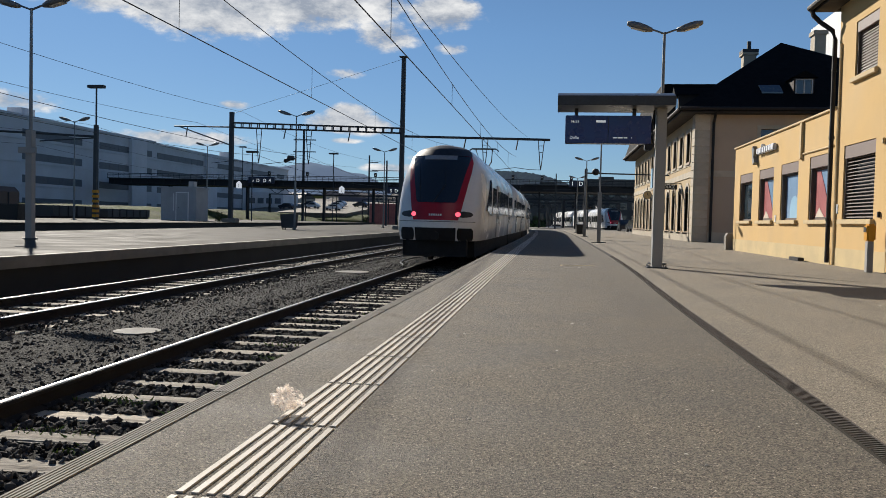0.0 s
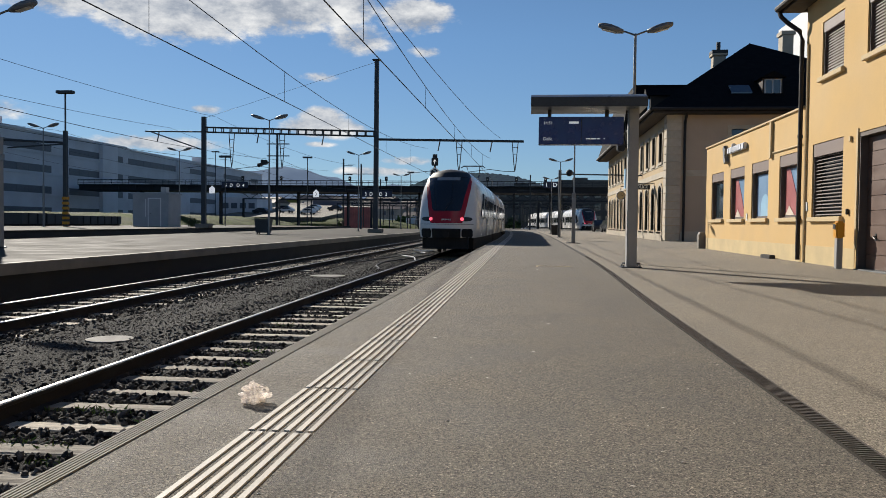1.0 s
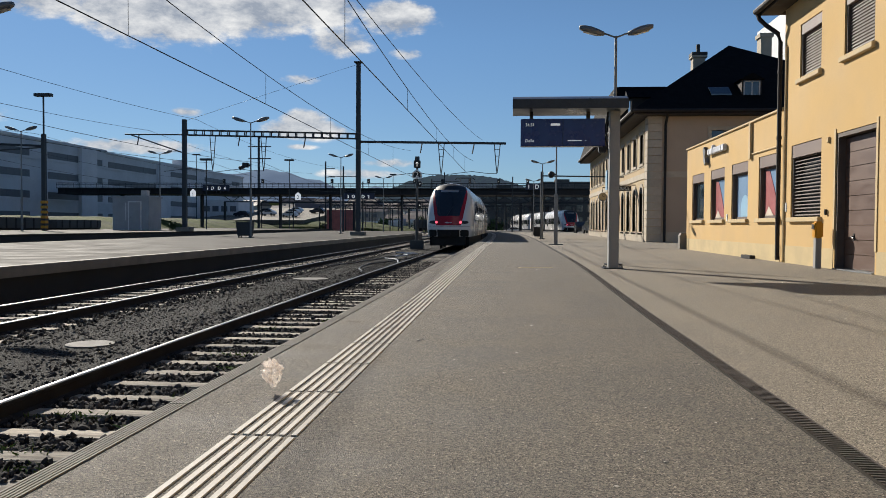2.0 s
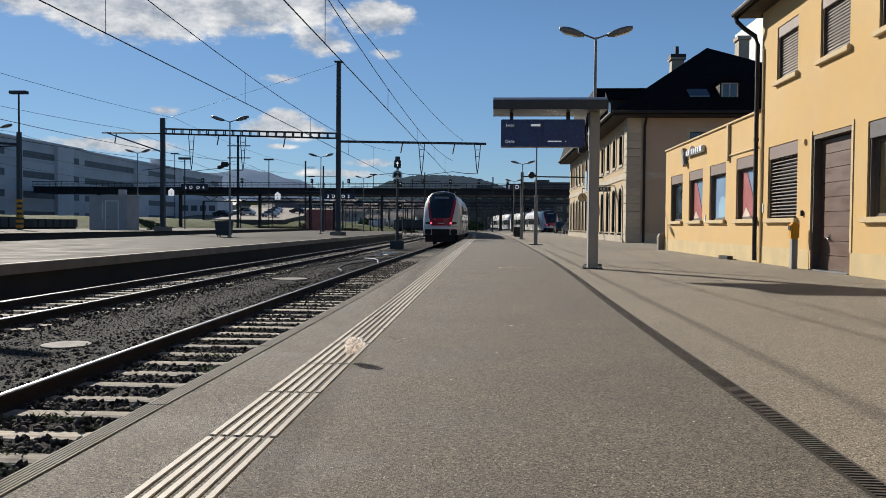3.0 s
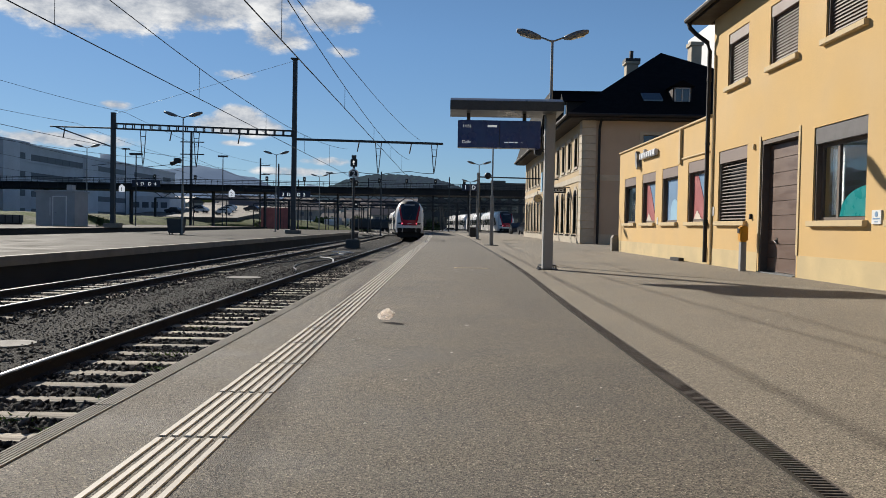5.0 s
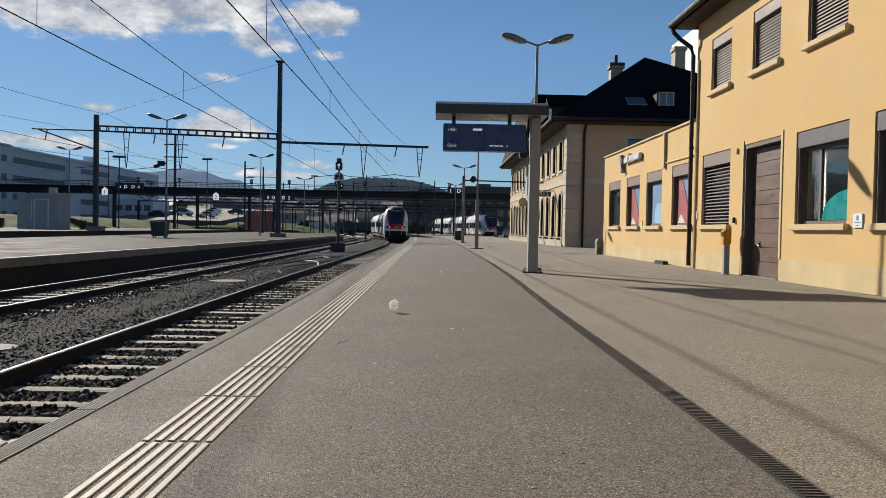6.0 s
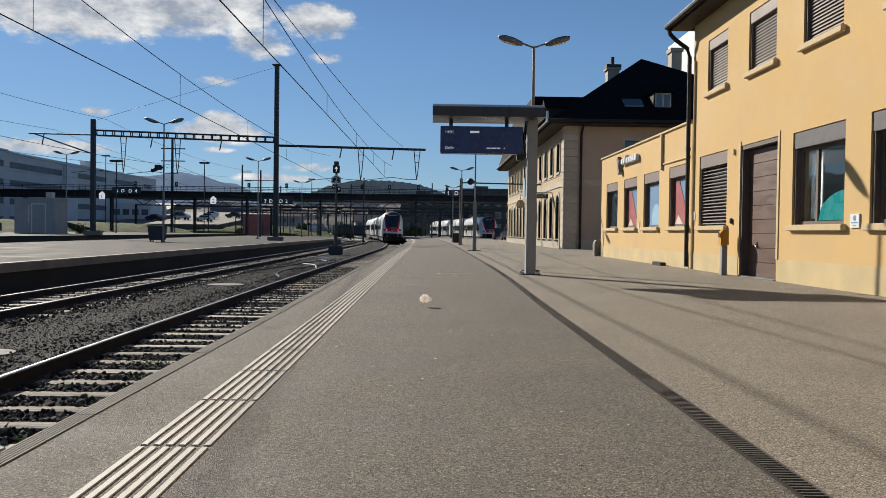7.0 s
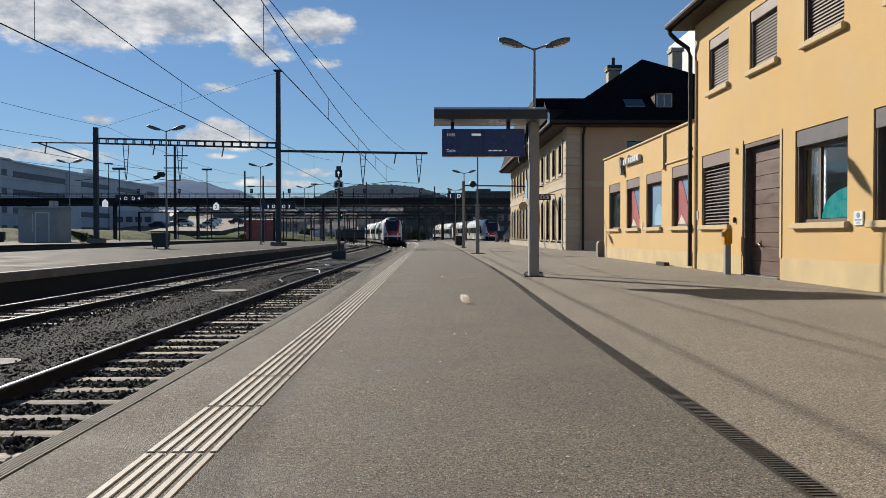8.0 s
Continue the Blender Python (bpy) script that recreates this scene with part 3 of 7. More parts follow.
def blind_window(house, y0, y1, z0, z1, kind):
    """One window of the yellow building: reveal, sill, blind box, and what fills it."""
    w = empty("window", "", "")
    w.parent = house
    wide = y1 - y0
    bm = bmesh.new()
    box(bm, FX - 0.09, FX + 0.1, y0 - 0.08, y1 + 0.08, z0 - 0.11, z0 - 0.002, 0.01)
    part("window_sill", bm, CREAM, w, "cream stone sill")
    boxh = 0.3 if kind != "upper" else 0.24
    bm = bmesh.new()
    box(bm, FX + 0.015, FX + 0.2, y0 + 0.003, y1 - 0.003, z1 - boxh, z1 - 0.003, 0.006)
    part("blind_box", bm, DARK_BOX if kind == "office" else LINTEL, w, "brown-grey blind box")
    for a, b in ((y0 + 0.003, y0 + 0.06), (y1 - 0.06, y1 - 0.003)):
        bm = bmesh.new()
        box(bm, FX + 0.03, FX + (0.27 if kind in ("upper", "vent") else 0.19), a, b, z0 + 0.002, z1 - boxh)
        part("window_jamb", bm, REVEAL, w, "dark brown reveal lining")
    top = z1 - boxh
    if kind in ("upper", "vent"):
        n = int((top - z0) / (0.062 if kind == "upper" else 0.075))
        proto = None
        for k in range(n):
            if proto is None:
                bm = bmesh.new()
                to = lambda u, v, d: (u, d, v)
                f = 0.86 if kind == "upper" else 0.42
                prism(bm, [(-0.02, -0.03 * f), (-0.014, -0.036 * f), (0.02, 0.03 * f), (0.014, 0.036 * f)], -wide / 2 + 0.065, wide / 2 - 0.065, to)
                proto = mesh_of("slat", bm, SLAT)
            piece("slat", proto, w, FX + (0.1 if kind == "upper" else 0.07), (y0 + y1) / 2, z0 + 0.05 + k * (top - z0 - 0.06) / (n - 1))
        bm = bmesh.new()
        box(bm, FX + 0.2, FX + 0.24, y0 + 0.06, y1 - 0.06, z0 + 0.002, top)
        part("backing", bm, BLACK if kind == "vent" else REVEAL, w)
    else:
        bm = bmesh.new()
        for a, b, c, d in ((y0 + 0.06, y0 + 0.12, z0, top), (y1 - 0.12, y1 - 0.06, z0, top), (y0 + 0.12, y1 - 0.12, z0, z0 + 0.06), (y0 + 0.12, y1 - 0.12, top - 0.06, top)):
            box(bm, FX + 0.1200, FX + 0.1800, a, b, c + 0.002, d)
        if kind == "office":
            box(bm, FX + 0.1200, FX + 0.1800, y1 - 0.72, y1 - 0.64, z0 + 0.06, top - 0.06)
        part("window_frame", bm, REVEAL, w, "dark brown window frame")
        bm = bmesh.new()
        box(bm, FX + 0.1450, FX + 0.1600, y0 + 0.12, y1 - 0.12, z0 + 0.062, top - 0.062)
        pane = part("pane", bm, POSTER_BLUE if kind.startswith("poster") else CLEAR if kind == "office" else WINDOW, w)
        pane.visible_shadow = kind != "office"
    to = lambda u, v, d: (d, u, v)
    ya, yb, h = y0 + 0.13, y1 - 0.13, top - z0
    if kind == "poster_red":
        bm = bmesh.new()
        prism(bm, [(ya + 0.25, z0 + 0.07), (yb, z0 + 0.07), (yb, top - 0.07), (yb - 0.35, top - 0.07), (ya + 0.75, z0 + 0.8)], FX + 0.1330, FX + 0.1440, to)
        part("poster", bm, POSTER_RED, w, "red shape on the window film")
        bm = bmesh.new()
        prism(bm, [(ya + 0.0, z0 + 0.07)] + [(ya + 0.5 * math.sin(q * 0.26), z0 + 0.07 + 0.95 * math.sin(q * 0.26) ** 0.5 * (1 if q < 7 else 1) * (1 - abs(q - 6) / 14)) for q in range(1, 12)] + [(ya + 0.35, z0 + 0.07)], FX + 0.1280, FX + 0.1325, to)
        part("poster", bm, POSTER_SKY, w, "pale blue shape on the window film")
        bm = bmesh.new()
        prism(bm, [(yb - 0.75, z0 + 0.07), (yb - 0.05, z0 + 0.07), (yb - 0.35, z0 + 0.32)], FX + 0.1240, FX + 0.1275, to)
        part("poster", bm, POSTER_CREAM, w, "cream corner of the window film")
    if kind == "poster_blue":
        bm = bmesh.new()
        c = (ya + yb) / 2 - 0.1
        prism(bm, [(c - 0.42, z0 + 0.07)] + [(c - 0.42 * math.cos(q * math.pi / 12), z0 + 0.07 + 0.62 * math.sin(q * math.pi / 12) ** 0.6) for q in range(1, 12)] + [(c + 0.42, z0 + 0.07)], FX + 0.1330, FX + 0.1440, to)
        part("poster", bm, POSTER_SKY, w, "pale blue arch on the window film")
    if kind == "office":
        bm = bmesh.new()
        n = 10
        arc = [(y0 + 0.13 + 1.0 * k / n, z0 + 0.07 + 0.5 * math.sqrt(max(0, 1 - (k / n) ** 2)) + 0.0) for k in range(n + 1)]
        prism(bm, [(y0 + 0.13, z0 + 0.07)] + arc[:-1] + [(y0 + 1.13, z0 + 0.07)], FX + 0.1330, FX + 0.1440, to)
        part("window_film", bm, TEAL, w, "teal rounded window film")
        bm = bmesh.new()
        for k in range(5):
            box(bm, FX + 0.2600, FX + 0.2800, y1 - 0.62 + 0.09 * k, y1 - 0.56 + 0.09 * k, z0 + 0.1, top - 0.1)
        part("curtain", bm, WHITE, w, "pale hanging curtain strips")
        bm = bmesh.new()
        box(bm, FX + 0.9, FX + 1.5, y0 + 0.2, y1 - 0.4, z0 - 1.0, z0 + 0.12)
        part("desk", bm, REVEAL, w, "dark desk behind the glass")
    return w


house = empty("station_annex", "yellow plastered two-storey station annex with brown blinds", "building")
LOW = [(20.55, 22.27), (23.25, 24.93), (25.74, 27.48), (28.4, 30.2)]
HEADZ, SILLZ = 2.72, 1.09
low_holes = [(a, b, SILLZ, HEADZ) for a, b in LOW]
tall_holes = [(17.9, 19.75, SILLZ, HEADZ + 0.06), (15.26, 17.1, 0.0, 2.77), (12.78, 14.64, SILLZ - 0.02, HEADZ + 0.02), (9.9, 12.03, SILLZ - 0.02, HEADZ + 0.02)]
UP = [(18.0, 19.28), (15.45, 16.8), (12.92, 14.32), (10.2, 11.6), (7.5, 8.9)]
tall_holes += [(a, b, 4.26, 5.5) for a, b in UP]
bm = bmesh.new()
wall_x(bm, FX, 0.32, 20.33, 31.1, 0.0, 3.72, low_holes)
box(bm, FX + 0.32, FX + 12, 30.8, 31.1, 0.0, 3.72)
part("wall", bm, PLASTER, house, "smooth yellow plaster wall of the low wing")
bm = bmesh.new()
wall_x(bm, FX - 0.004, 0.324, -12.0, 20.33, 0.0, 6.15, tall_holes)
box(bm, FX + 0.32, FX + 12, 20.03, 20.33, 0.0, 6.15)
box(bm, FX + 0.32, FX + 12, -12.0, -11.7, 0.0, 6.15)
part("wall", bm, PLASTER, house, "smooth yellow plaster wall")
bm = bmesh.new()
for a, b in ((-12, 15.18), (17.17, 20.2), (20.45, 31.1)):
    box(bm, FX - 0.012, FX - 0.0045, a, b, 0.0, 0.42)
part("plinth", bm, PLINTH, house, "paler weathered plaster base")
bm = bmesh.new()
box(bm, FX - 0.05, FX + 12, 20.335, 31.15, 3.72, 3.78, 0.01)
part("parapet_cap", bm, CREAM, house, "cream metal parapet cap")
bm = bmesh.new()
box(bm, FX + 0.33, FX + 11.9, 20.34, 31.0, 3.3, 3.5)
part("flat_roof", bm, JOINT, house)
bm = bmesh.new()
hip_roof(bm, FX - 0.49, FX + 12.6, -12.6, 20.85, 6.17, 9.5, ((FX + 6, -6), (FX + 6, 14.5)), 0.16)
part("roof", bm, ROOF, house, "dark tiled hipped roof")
bm = bmesh.new()
box(bm, FX - 0.47, FX - 0.005, -12.5, 20.8, 6.11, 6.169)
part("soffit", bm, EAVE, house, "dark brown eave boards")
bm = bmesh.new()
for a, b in (((FX - 0.55, -12.6, 6.22), (FX - 0.55, 20.88, 6.22)), ((FX - 0.55, 20.9, 6.22), (FX + 12, 20.9, 6.22))):
    tube(bm, (a, b), 0.075, 10)
part("gutter", bm, PIPE, house, "dark copper gutter")
bm = bmesh.new()
tube(bm, [(FX - 0.53, 20.82, 6.19), (FX - 0.49, 20.78, 6.02), (FX - 0.37, 20.66, 5.84), (FX - 0.14, 20.45, 5.58), (FX - 0.1, 20.38, 5.35), (FX - 0.1, 20.36, 0.06)], 0.055, 10)
for z in (1.05, 3.0, 4.6):
    tube(bm, [(FX - 0.1, 20.36, z), (FX - 0.1, 20.36, z + 0.07)], 0.068, 10)
part("downpipe", bm, PIPE, house, "dark copper downpipe with collars")
bm = bmesh.new()
tube(bm, [(FX - 0.03, 20.14, 5.2), (FX - 0.03, 20.14, 0.03)], 0.03, 8)
part("cable_duct", bm, CREAM, house)
bm = bmesh.new()
box(bm, FX - 0.075, FX - 0.003, 22.86, 23.02, 2.72, 3.72, 0.01)
part("rain_duct", bm, CREAM, house, "cream vertical duct")
bm = bmesh.new()
tube(bm, [(FX - 0.02, 20.45, 2.86), (FX - 0.02, 22.85, 2.86)], 0.022, 6)
part("cable_duct", bm, CREAM, house)
for k, (a, b) in enumerate(LOW):
    blind_window(house, a, b, SILLZ, HEADZ, ("poster_red", "poster_blue", "poster_red", "plain")[k])
blind_window(house, 17.9, 19.75, SILLZ, HEADZ + 0.06, "vent")
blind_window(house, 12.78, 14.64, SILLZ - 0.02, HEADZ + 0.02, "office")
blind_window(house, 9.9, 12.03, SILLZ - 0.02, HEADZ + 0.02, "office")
for a, b in UP:
    blind_window(house, a, b, 4.26, 5.5, "upper")
# sectional door
door = empty("door", "", "")
door.parent = house
door.location = (0, -0.1, 0)
bm = bmesh.new()
box(bm, FX + 0.01, FX + 0.31, 15.363, 15.43, 0.002, 2.765)
box(bm, FX + 0.01, FX + 0.31, 17.13, 17.197, 0.002, 2.765)
box(bm, FX + 0.01, FX + 0.31, 15.43, 17.13, 2.68, 2.765)
part("door_frame", bm, REVEAL, door, "dark brown door frame")
for k in range(9):
    bm = bmesh.new()
    box(bm, FX + 0.155, FX + 0.195, 15.435, 17.125, 0.03 + k * 0.292, 0.03 + k * 0.292 + 0.286, 0.006)
    part("panel", bm, BROWN, door)
bm = bmesh.new()
box(bm, FX + 0.145, FX + 0.154, 16.62, 16.7, 0.6, 0.74, 0.003)
tube(bm, [(FX + 0.15, 16.66, 0.68), (FX + 0.1, 16.66, 0.68), (FX + 0.1, 16.56, 0.64)], 0.014, 6)
part("door_handle", bm, BLACK, door, "black door handle")
bm = bmesh.new()
box(bm, FX - 0.05, FX + 0.31, 15.38, 17.18, 0.002, 0.025, 0.004)
part("threshold", bm, STEEL, door)
for a in (15.28, 17.2):
    bm = bmesh.new()
    box(bm, FX - 0.022, FX - 0.0045, a, a + 0.08, 0.42, 2.86)
    part("door_trim", bm, CREAM, door, "cream trim beside the door")
bm = bmesh.new()
box(bm, FX - 0.03, FX - 0.005, 12.27, 12.54, 1.0, 1.22, 0.004)
p = part("notice_plate", bm, WHITE, house, "small white notice plate")
bm = bmesh.new()
tube(bm, [(FX - 0.034, 12.4, 1.155), (FX - 0.0305, 12.4, 1.155)], 0.045, 14)
box(bm, FX - 0.033, FX - 0.0305, 12.3, 12.5, 1.075, 1.095)
box(bm, FX - 0.033, FX - 0.0305, 12.35, 12.45, 1.03, 1.045)
part("notice_mark", bm, POSTER_BLUE, p)
bm = bmesh.new()
box(bm, FX - 0.06, FX - 0.006, 17.5, 17.56, 1.12, 1.24, 0.01)
part("intercom", bm, BLACK, house)
bm = bmesh.new()
box(bm, FX - 0.05, FX - 0.006, 17.42, 17.52, 2.62, 2.74, 0.012)
part("wall_lamp", bm, CREAM, house)
for a, z in ((25.3, 1.25), (20.0, 1.45)):
    bm = bmesh.new()
    box(bm, FX - 0.02, FX - 0.006, a, a + 0.12, z - 0.22, z, 0.003)
    part("notice_plate", bm, WHITE, house)
# shop sign: raised plain shapes
sign = empty("shop_sign", "", "")
sign.parent = house
bm = bmesh.new()
to = lambda u, v, d: (d, u, v)
prism(bm, [(28.1, 3.45), (27.95, 3.55), (27.75, 3.4), (27.82, 3.2), (27.7, 3.0), (27.85, 2.92), (28.0, 3.1), (28.0, 3.3)], FX - 0.14, FX - 0.01, to)
part("sign_mark", bm, STEEL, sign, "pale curved mark")
bm = bmesh.new()
y = 27.5
for wdt, hgt in ((0.2, 0.2), (0.26, 0.2), (0.09, 0.3), (0.2, 0.2), (0.2, 0.2), (0.2, 0.2), (0.22, 0.2), (0.3, 0.2)):
    box(bm, FX - 0.13, FX - 0.01, y - wdt, y, 3.22, 3.22 + hgt, 0.02)
    y -= wdt + 0.05
part("sign_bar", bm, FACTORY_PALE, sign, "grey-blue raised bars")


# ---- old station house ----
SX, SY0, SY1 = 7.45, 45.0, 77.6
station = empty("station_house", "old ochre station house with sandstone trim and dark roof", "building")
UPZ, LOWZ, BAND = (4.45, 6.1), (0.55, 2.75), 3.55
BAYS = [47.1 + 2.55 * k for k in range(5)]
WING_BAYS = [61.6 + 2.35 * k for k in range(7)]
holes = []
for c in BAYS + WING_BAYS:
    holes.append((c - 0.55, c + 0.55, UPZ[0], UPZ[1]))
    holes.append((c - 0.62, c + 0.62, LOWZ[0], LOWZ[1]))
bm = bmesh.new()
wall_x(bm, SX, 0.4, SY0, SY1, 0.0, 6.95, holes)
box(bm, SX + 0.4, SX + 15, SY1 - 0.4, SY1, 0.0, 6.95)
part("wall", bm, OLD_PLASTER, station, "sunlit ochre plaster wall")
EW = (SX + 3.35, SX + 4.75)
bm = bmesh.new()
for x0, x1, z0, z1 in ((SX + 0.4, EW[0], 0, 6.95), (EW[1], SX + 15, 0, 6.95), (EW[0], EW[1], 0, 4.5), (EW[0], EW[1], 6.1, 6.95)):
    box(bm, x0, x1, SY0 + 0.004, SY0 + 0.4, z0, z1)
part("end_wall", bm, END_PLASTER, station, "plaster end wall with its shade greyed into the colour")
bm = bmesh.new()
box(bm, SX - 0.05, SX, SY0 + 0.9, SY1, BAND, BAND + 0.32)
box(bm, SX - 0.03, SX, SY0 + 0.9, SY1, 4.2, 4.36)
part("band", bm, SANDSTONE, station, "sandstone string course")
bm = bmesh.new()
box(bm, SX + 0.75, SX + 15, SY0 - 0.05, SY0 + 0.003, BAND, BAND + 0.32)
box(bm, SX + 0.75, SX + 15, SY0 - 0.06, SY0 + 0.003, 0.0, 0.55)
part("band", bm, SANDSTONE, station, "sandstone band on the end wall")
bm = bmesh.new()
box(bm, SX - 0.09, SX - 0.002, SY0 + 0.9, SY1, 0.0, 0.5)
part("plinth", bm, SANDSTONE, station, "stone plinth")
bmq = bmesh.new()
box(bmq, -0.06, 0.72, -0.06, 0.85, 0.0, 0.41, 0.015)
quoin = mesh_of("quoin", bmq, SANDSTONE)
for k in range(16):
    piece("quoin", quoin, station, SX, SY0, 0.02 + k * 0.43)


def station_window(c, z0, z1, half, arched):
    w = empty("window", "", "")
    w.parent = station
    bm = bmesh.new()
    for s in (-1, 1):
        box(bm, SX - 0.05, SX + 0.12, c + s * half - (0.0 if s > 0 else 0.17), c + s * half + (0.17 if s > 0 else 0.0), z0 - 0.02, z1)
    box(bm, SX - 0.09, SX + 0.12, c - half - 0.22, c + half + 0.22, z0 - 0.16, z0 - 0.02)
    if arched:
        n = 10
        outer = [(c + (half + 0.17) * math.cos(math.pi * q / n), z1 + 0.55 * math.sin(math.pi * q / n)) for q in range(n + 1)]
        inner = [(c + half * math.cos(math.pi * q / n), z1 + 0.36 * math.sin(math.pi * q / n)) for q in range(n, -1, -1)]
        for q in range(n):
            prism(bm, [outer[q], outer[q + 1], inner[n - q - 1], inner[n - q]], SX - 0.05, SX - 0.002, lambda u, v, d: (d, u, v))
    else:
        box(bm, SX - 0.07, SX + 0.1, c - half - 0.2, c + half + 0.2, z1, z1 + 0.2)
    part("window_surround", bm, SANDSTONE, w, "sandstone surround")
    bm = bmesh.new()
    box(bm, SX + 0.16, SX + 0.19, c - half, c + half, z0, z1)
    part("pane", bm, GLASS, w)
    bm = bmesh.new()
    box(bm, SX + 0.1, SX + 0.158, c - 0.05, c + 0.05, z0, z1)
    box(bm, SX + 0.1, SX + 0.158, c - half, c + half, z0 + (z1 - z0) * 0.68, z0 + (z1 - z0) * 0.68 + 0.07)
    part("window_frame", bm, REVEAL, w, "brown window frame")
    if arched:
        bm = bmesh.new()
        prism(bm, [(c + half * 0.98 * math.cos(math.pi * q / 8), z1 + 0.35 * math.sin(math.pi * q / 8)) for q in range(9)], SX - 0.02, SX - 0.003, lambda u, v, d: (d, u, v))
        part("fanlight", bm, GLASS, w)


for c in BAYS + WING_BAYS:
    station_window(c, UPZ[0], UPZ[1], 0.55, False)
    station_window(c, LOWZ[0], LOWZ[1], 0.62, True)
w = empty("window", "", "")
w.parent = station
bm = bmesh.new()
for x0, x1, z0, z1 in ((EW[0] - 0.2, EW[0], 4.4, 6.3), (EW[1], EW[1] + 0.2, 4.4, 6.3), (EW[0], EW[1], 6.1, 6.3), (EW[0] - 0.25, EW[1] + 0.25, 4.3, 4.48)):
    box(bm, x0, x1, SY0 - 0.04, SY0 + 0.1, z0, z1)
part("window_surround", bm, SANDSTONE, w)
bm = bmesh.new()
box(bm, EW[0], EW[1], SY0 + 0.15, SY0 + 0.18, 4.5, 6.1)
part("pane", bm, WINDOW, w)
bm = bmesh.new()
box(bm, (EW[0] + EW[1]) / 2 - 0.05, (EW[0] + EW[1]) / 2 + 0.05, SY0 + 0.1, SY0 + 0.148, 4.5, 6.1)
box(bm, EW[0], EW[1], SY0 + 0.1, SY0 + 0.148, 5.5, 5.58)
part("window_frame", bm, REVEAL, w)
bm = bmesh.new()
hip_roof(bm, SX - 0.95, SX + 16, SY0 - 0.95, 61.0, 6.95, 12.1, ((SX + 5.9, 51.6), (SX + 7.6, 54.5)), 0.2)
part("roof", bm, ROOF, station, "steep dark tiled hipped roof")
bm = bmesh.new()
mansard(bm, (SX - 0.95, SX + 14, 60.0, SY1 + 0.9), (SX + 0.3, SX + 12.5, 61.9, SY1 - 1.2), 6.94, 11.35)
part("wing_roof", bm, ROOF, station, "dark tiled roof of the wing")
bm = bmesh.new()
box(bm, SX - 0.9, SX - 0.002, SY0 - 0.9, SY1 + 0.85, 6.86, 6.938)
box(bm, SX, SX + 15, SY0 - 0.9, SY0 - 0.002, 6.86, 6.938)
part("soffit", bm, EAVE, station, "dark brown eave boards")
bm = bmesh.new()
tube(bm, [(SX - 1.02, SY0 - 0.95, 7.05), (SX - 1.02, SY1 + 0.9, 7.05)], 0.09, 8)
tube(bm, [(SX - 1.0, SY0 - 1.0, 7.05), (SX + 15.8, SY0 - 1.0, 7.05)], 0.09, 8)
part("gutter", bm, PIPE, station)
bm = bmesh.new()
tube(bm, [(SX + 0.85, SY0 - 0.95, 6.95), (SX + 0.9, SY0 - 0.3, 6.6), (SX + 0.9, SY0 - 0.1, 6.4), (SX + 0.9, SY0 - 0.1, 0.02)], 0.07, 8)
part("downpipe", bm, PIPE, station, "dark downpipe")
bm = bmesh.new()
tube(bm, [(SX - 0.98, 60.4, 6.95), (SX - 0.4, 60.4, 6.6), (SX - 0.12, 60.4, 6.3), (SX - 0.12, 60.4, 0.02)], 0.07, 8)
part("downpipe", bm, PIPE, station)
# dormers, roof window, chimney
for dx, dy, face in ((4.95, 45.5, 0), (-0.2, 50.2, 1), (-0.2, 56.0, 1), (-0.2, 64.0, 1), (-0.2, 70.0, 1)):
    d = empty("dormer", "", "")
    d.parent = station
    z = 8.05 if face == 0 else 8.25
    if face == 0:
        bm = bmesh.new()
        box(bm, SX + dx + 0.1, SX + dx + 1.15, dy, dy + 2.5, z - 0.1, z + 0.86)
        part("cheek", bm, EAVE, d)
        bm = bmesh.new()
        prism(bm, [(SX + dx - 0.05, z + 0.85), (SX + dx + 0.62, z + 1.2), (SX + dx + 1.3, z + 0.85)], dy - 0.2, dy + 3.0, lambda u, v, q: (u, q, v))
        part("dormer_roof", bm, ROOF, d)
        bm = bmesh.new()
        box(bm, SX + dx + 0.22, SX + dx + 1.03, dy - 0.03, dy - 0.004, z, z + 0.75)
        part("pane", bm, WINDOW, d)
        bm = bmesh.new()
        for a, b, c, e in ((0.18, 0.25, 0, 0.75), (1.0, 1.07, 0, 0.75), (0.59, 0.66, 0, 0.75), (0.18, 1.07, -0.05, 0.02), (0.18, 1.07, 0.73, 0.79)):
            box(bm, SX + dx + a, SX + dx + b, dy - 0.06, dy - 0.031, z + c, z + e)
        part("window_frame", bm, HUT, d)
    else:
        bm = bmesh.new()
        box(bm, SX + dx, SX + dx + 2.4, dy, dy + 1.2, z - 0.9, z + 0.5)
        part("cheek", bm, EAVE, d)
        bm = bmesh.new()
        prism(bm, [(dy - 0.2, z + 0.45), (dy + 0.6, z + 1.0), (dy + 1.4, z + 0.45)], SX + dx - 0.25, SX + dx + 3.4, lambda u, v, q: (q, u, v))
        part("dormer_roof", bm, ROOF, d)
        bm = bmesh.new()
        box(bm, SX + dx - 0.03, SX + dx - 0.004, dy + 0.2, dy + 1.0, z - 0.6, z + 0.35)
        part("pane", bm, WINDOW, d)
bm = bmesh.new()
prism(bm, [(SX + 3.4, 0), (SX + 4.5, 0), (SX + 4.5, 1), (SX + 3.4, 1)], 0.0, 0.08, lambda u, v, d: (u, 45.4 + 0.75 * v, 8.06 + 0.49 * v + d))
part("roof_window", bm, WINDOW, station, "flat roof window")
ch = empty("chimney", "", "")
ch.parent = station
bm = bmesh.new()
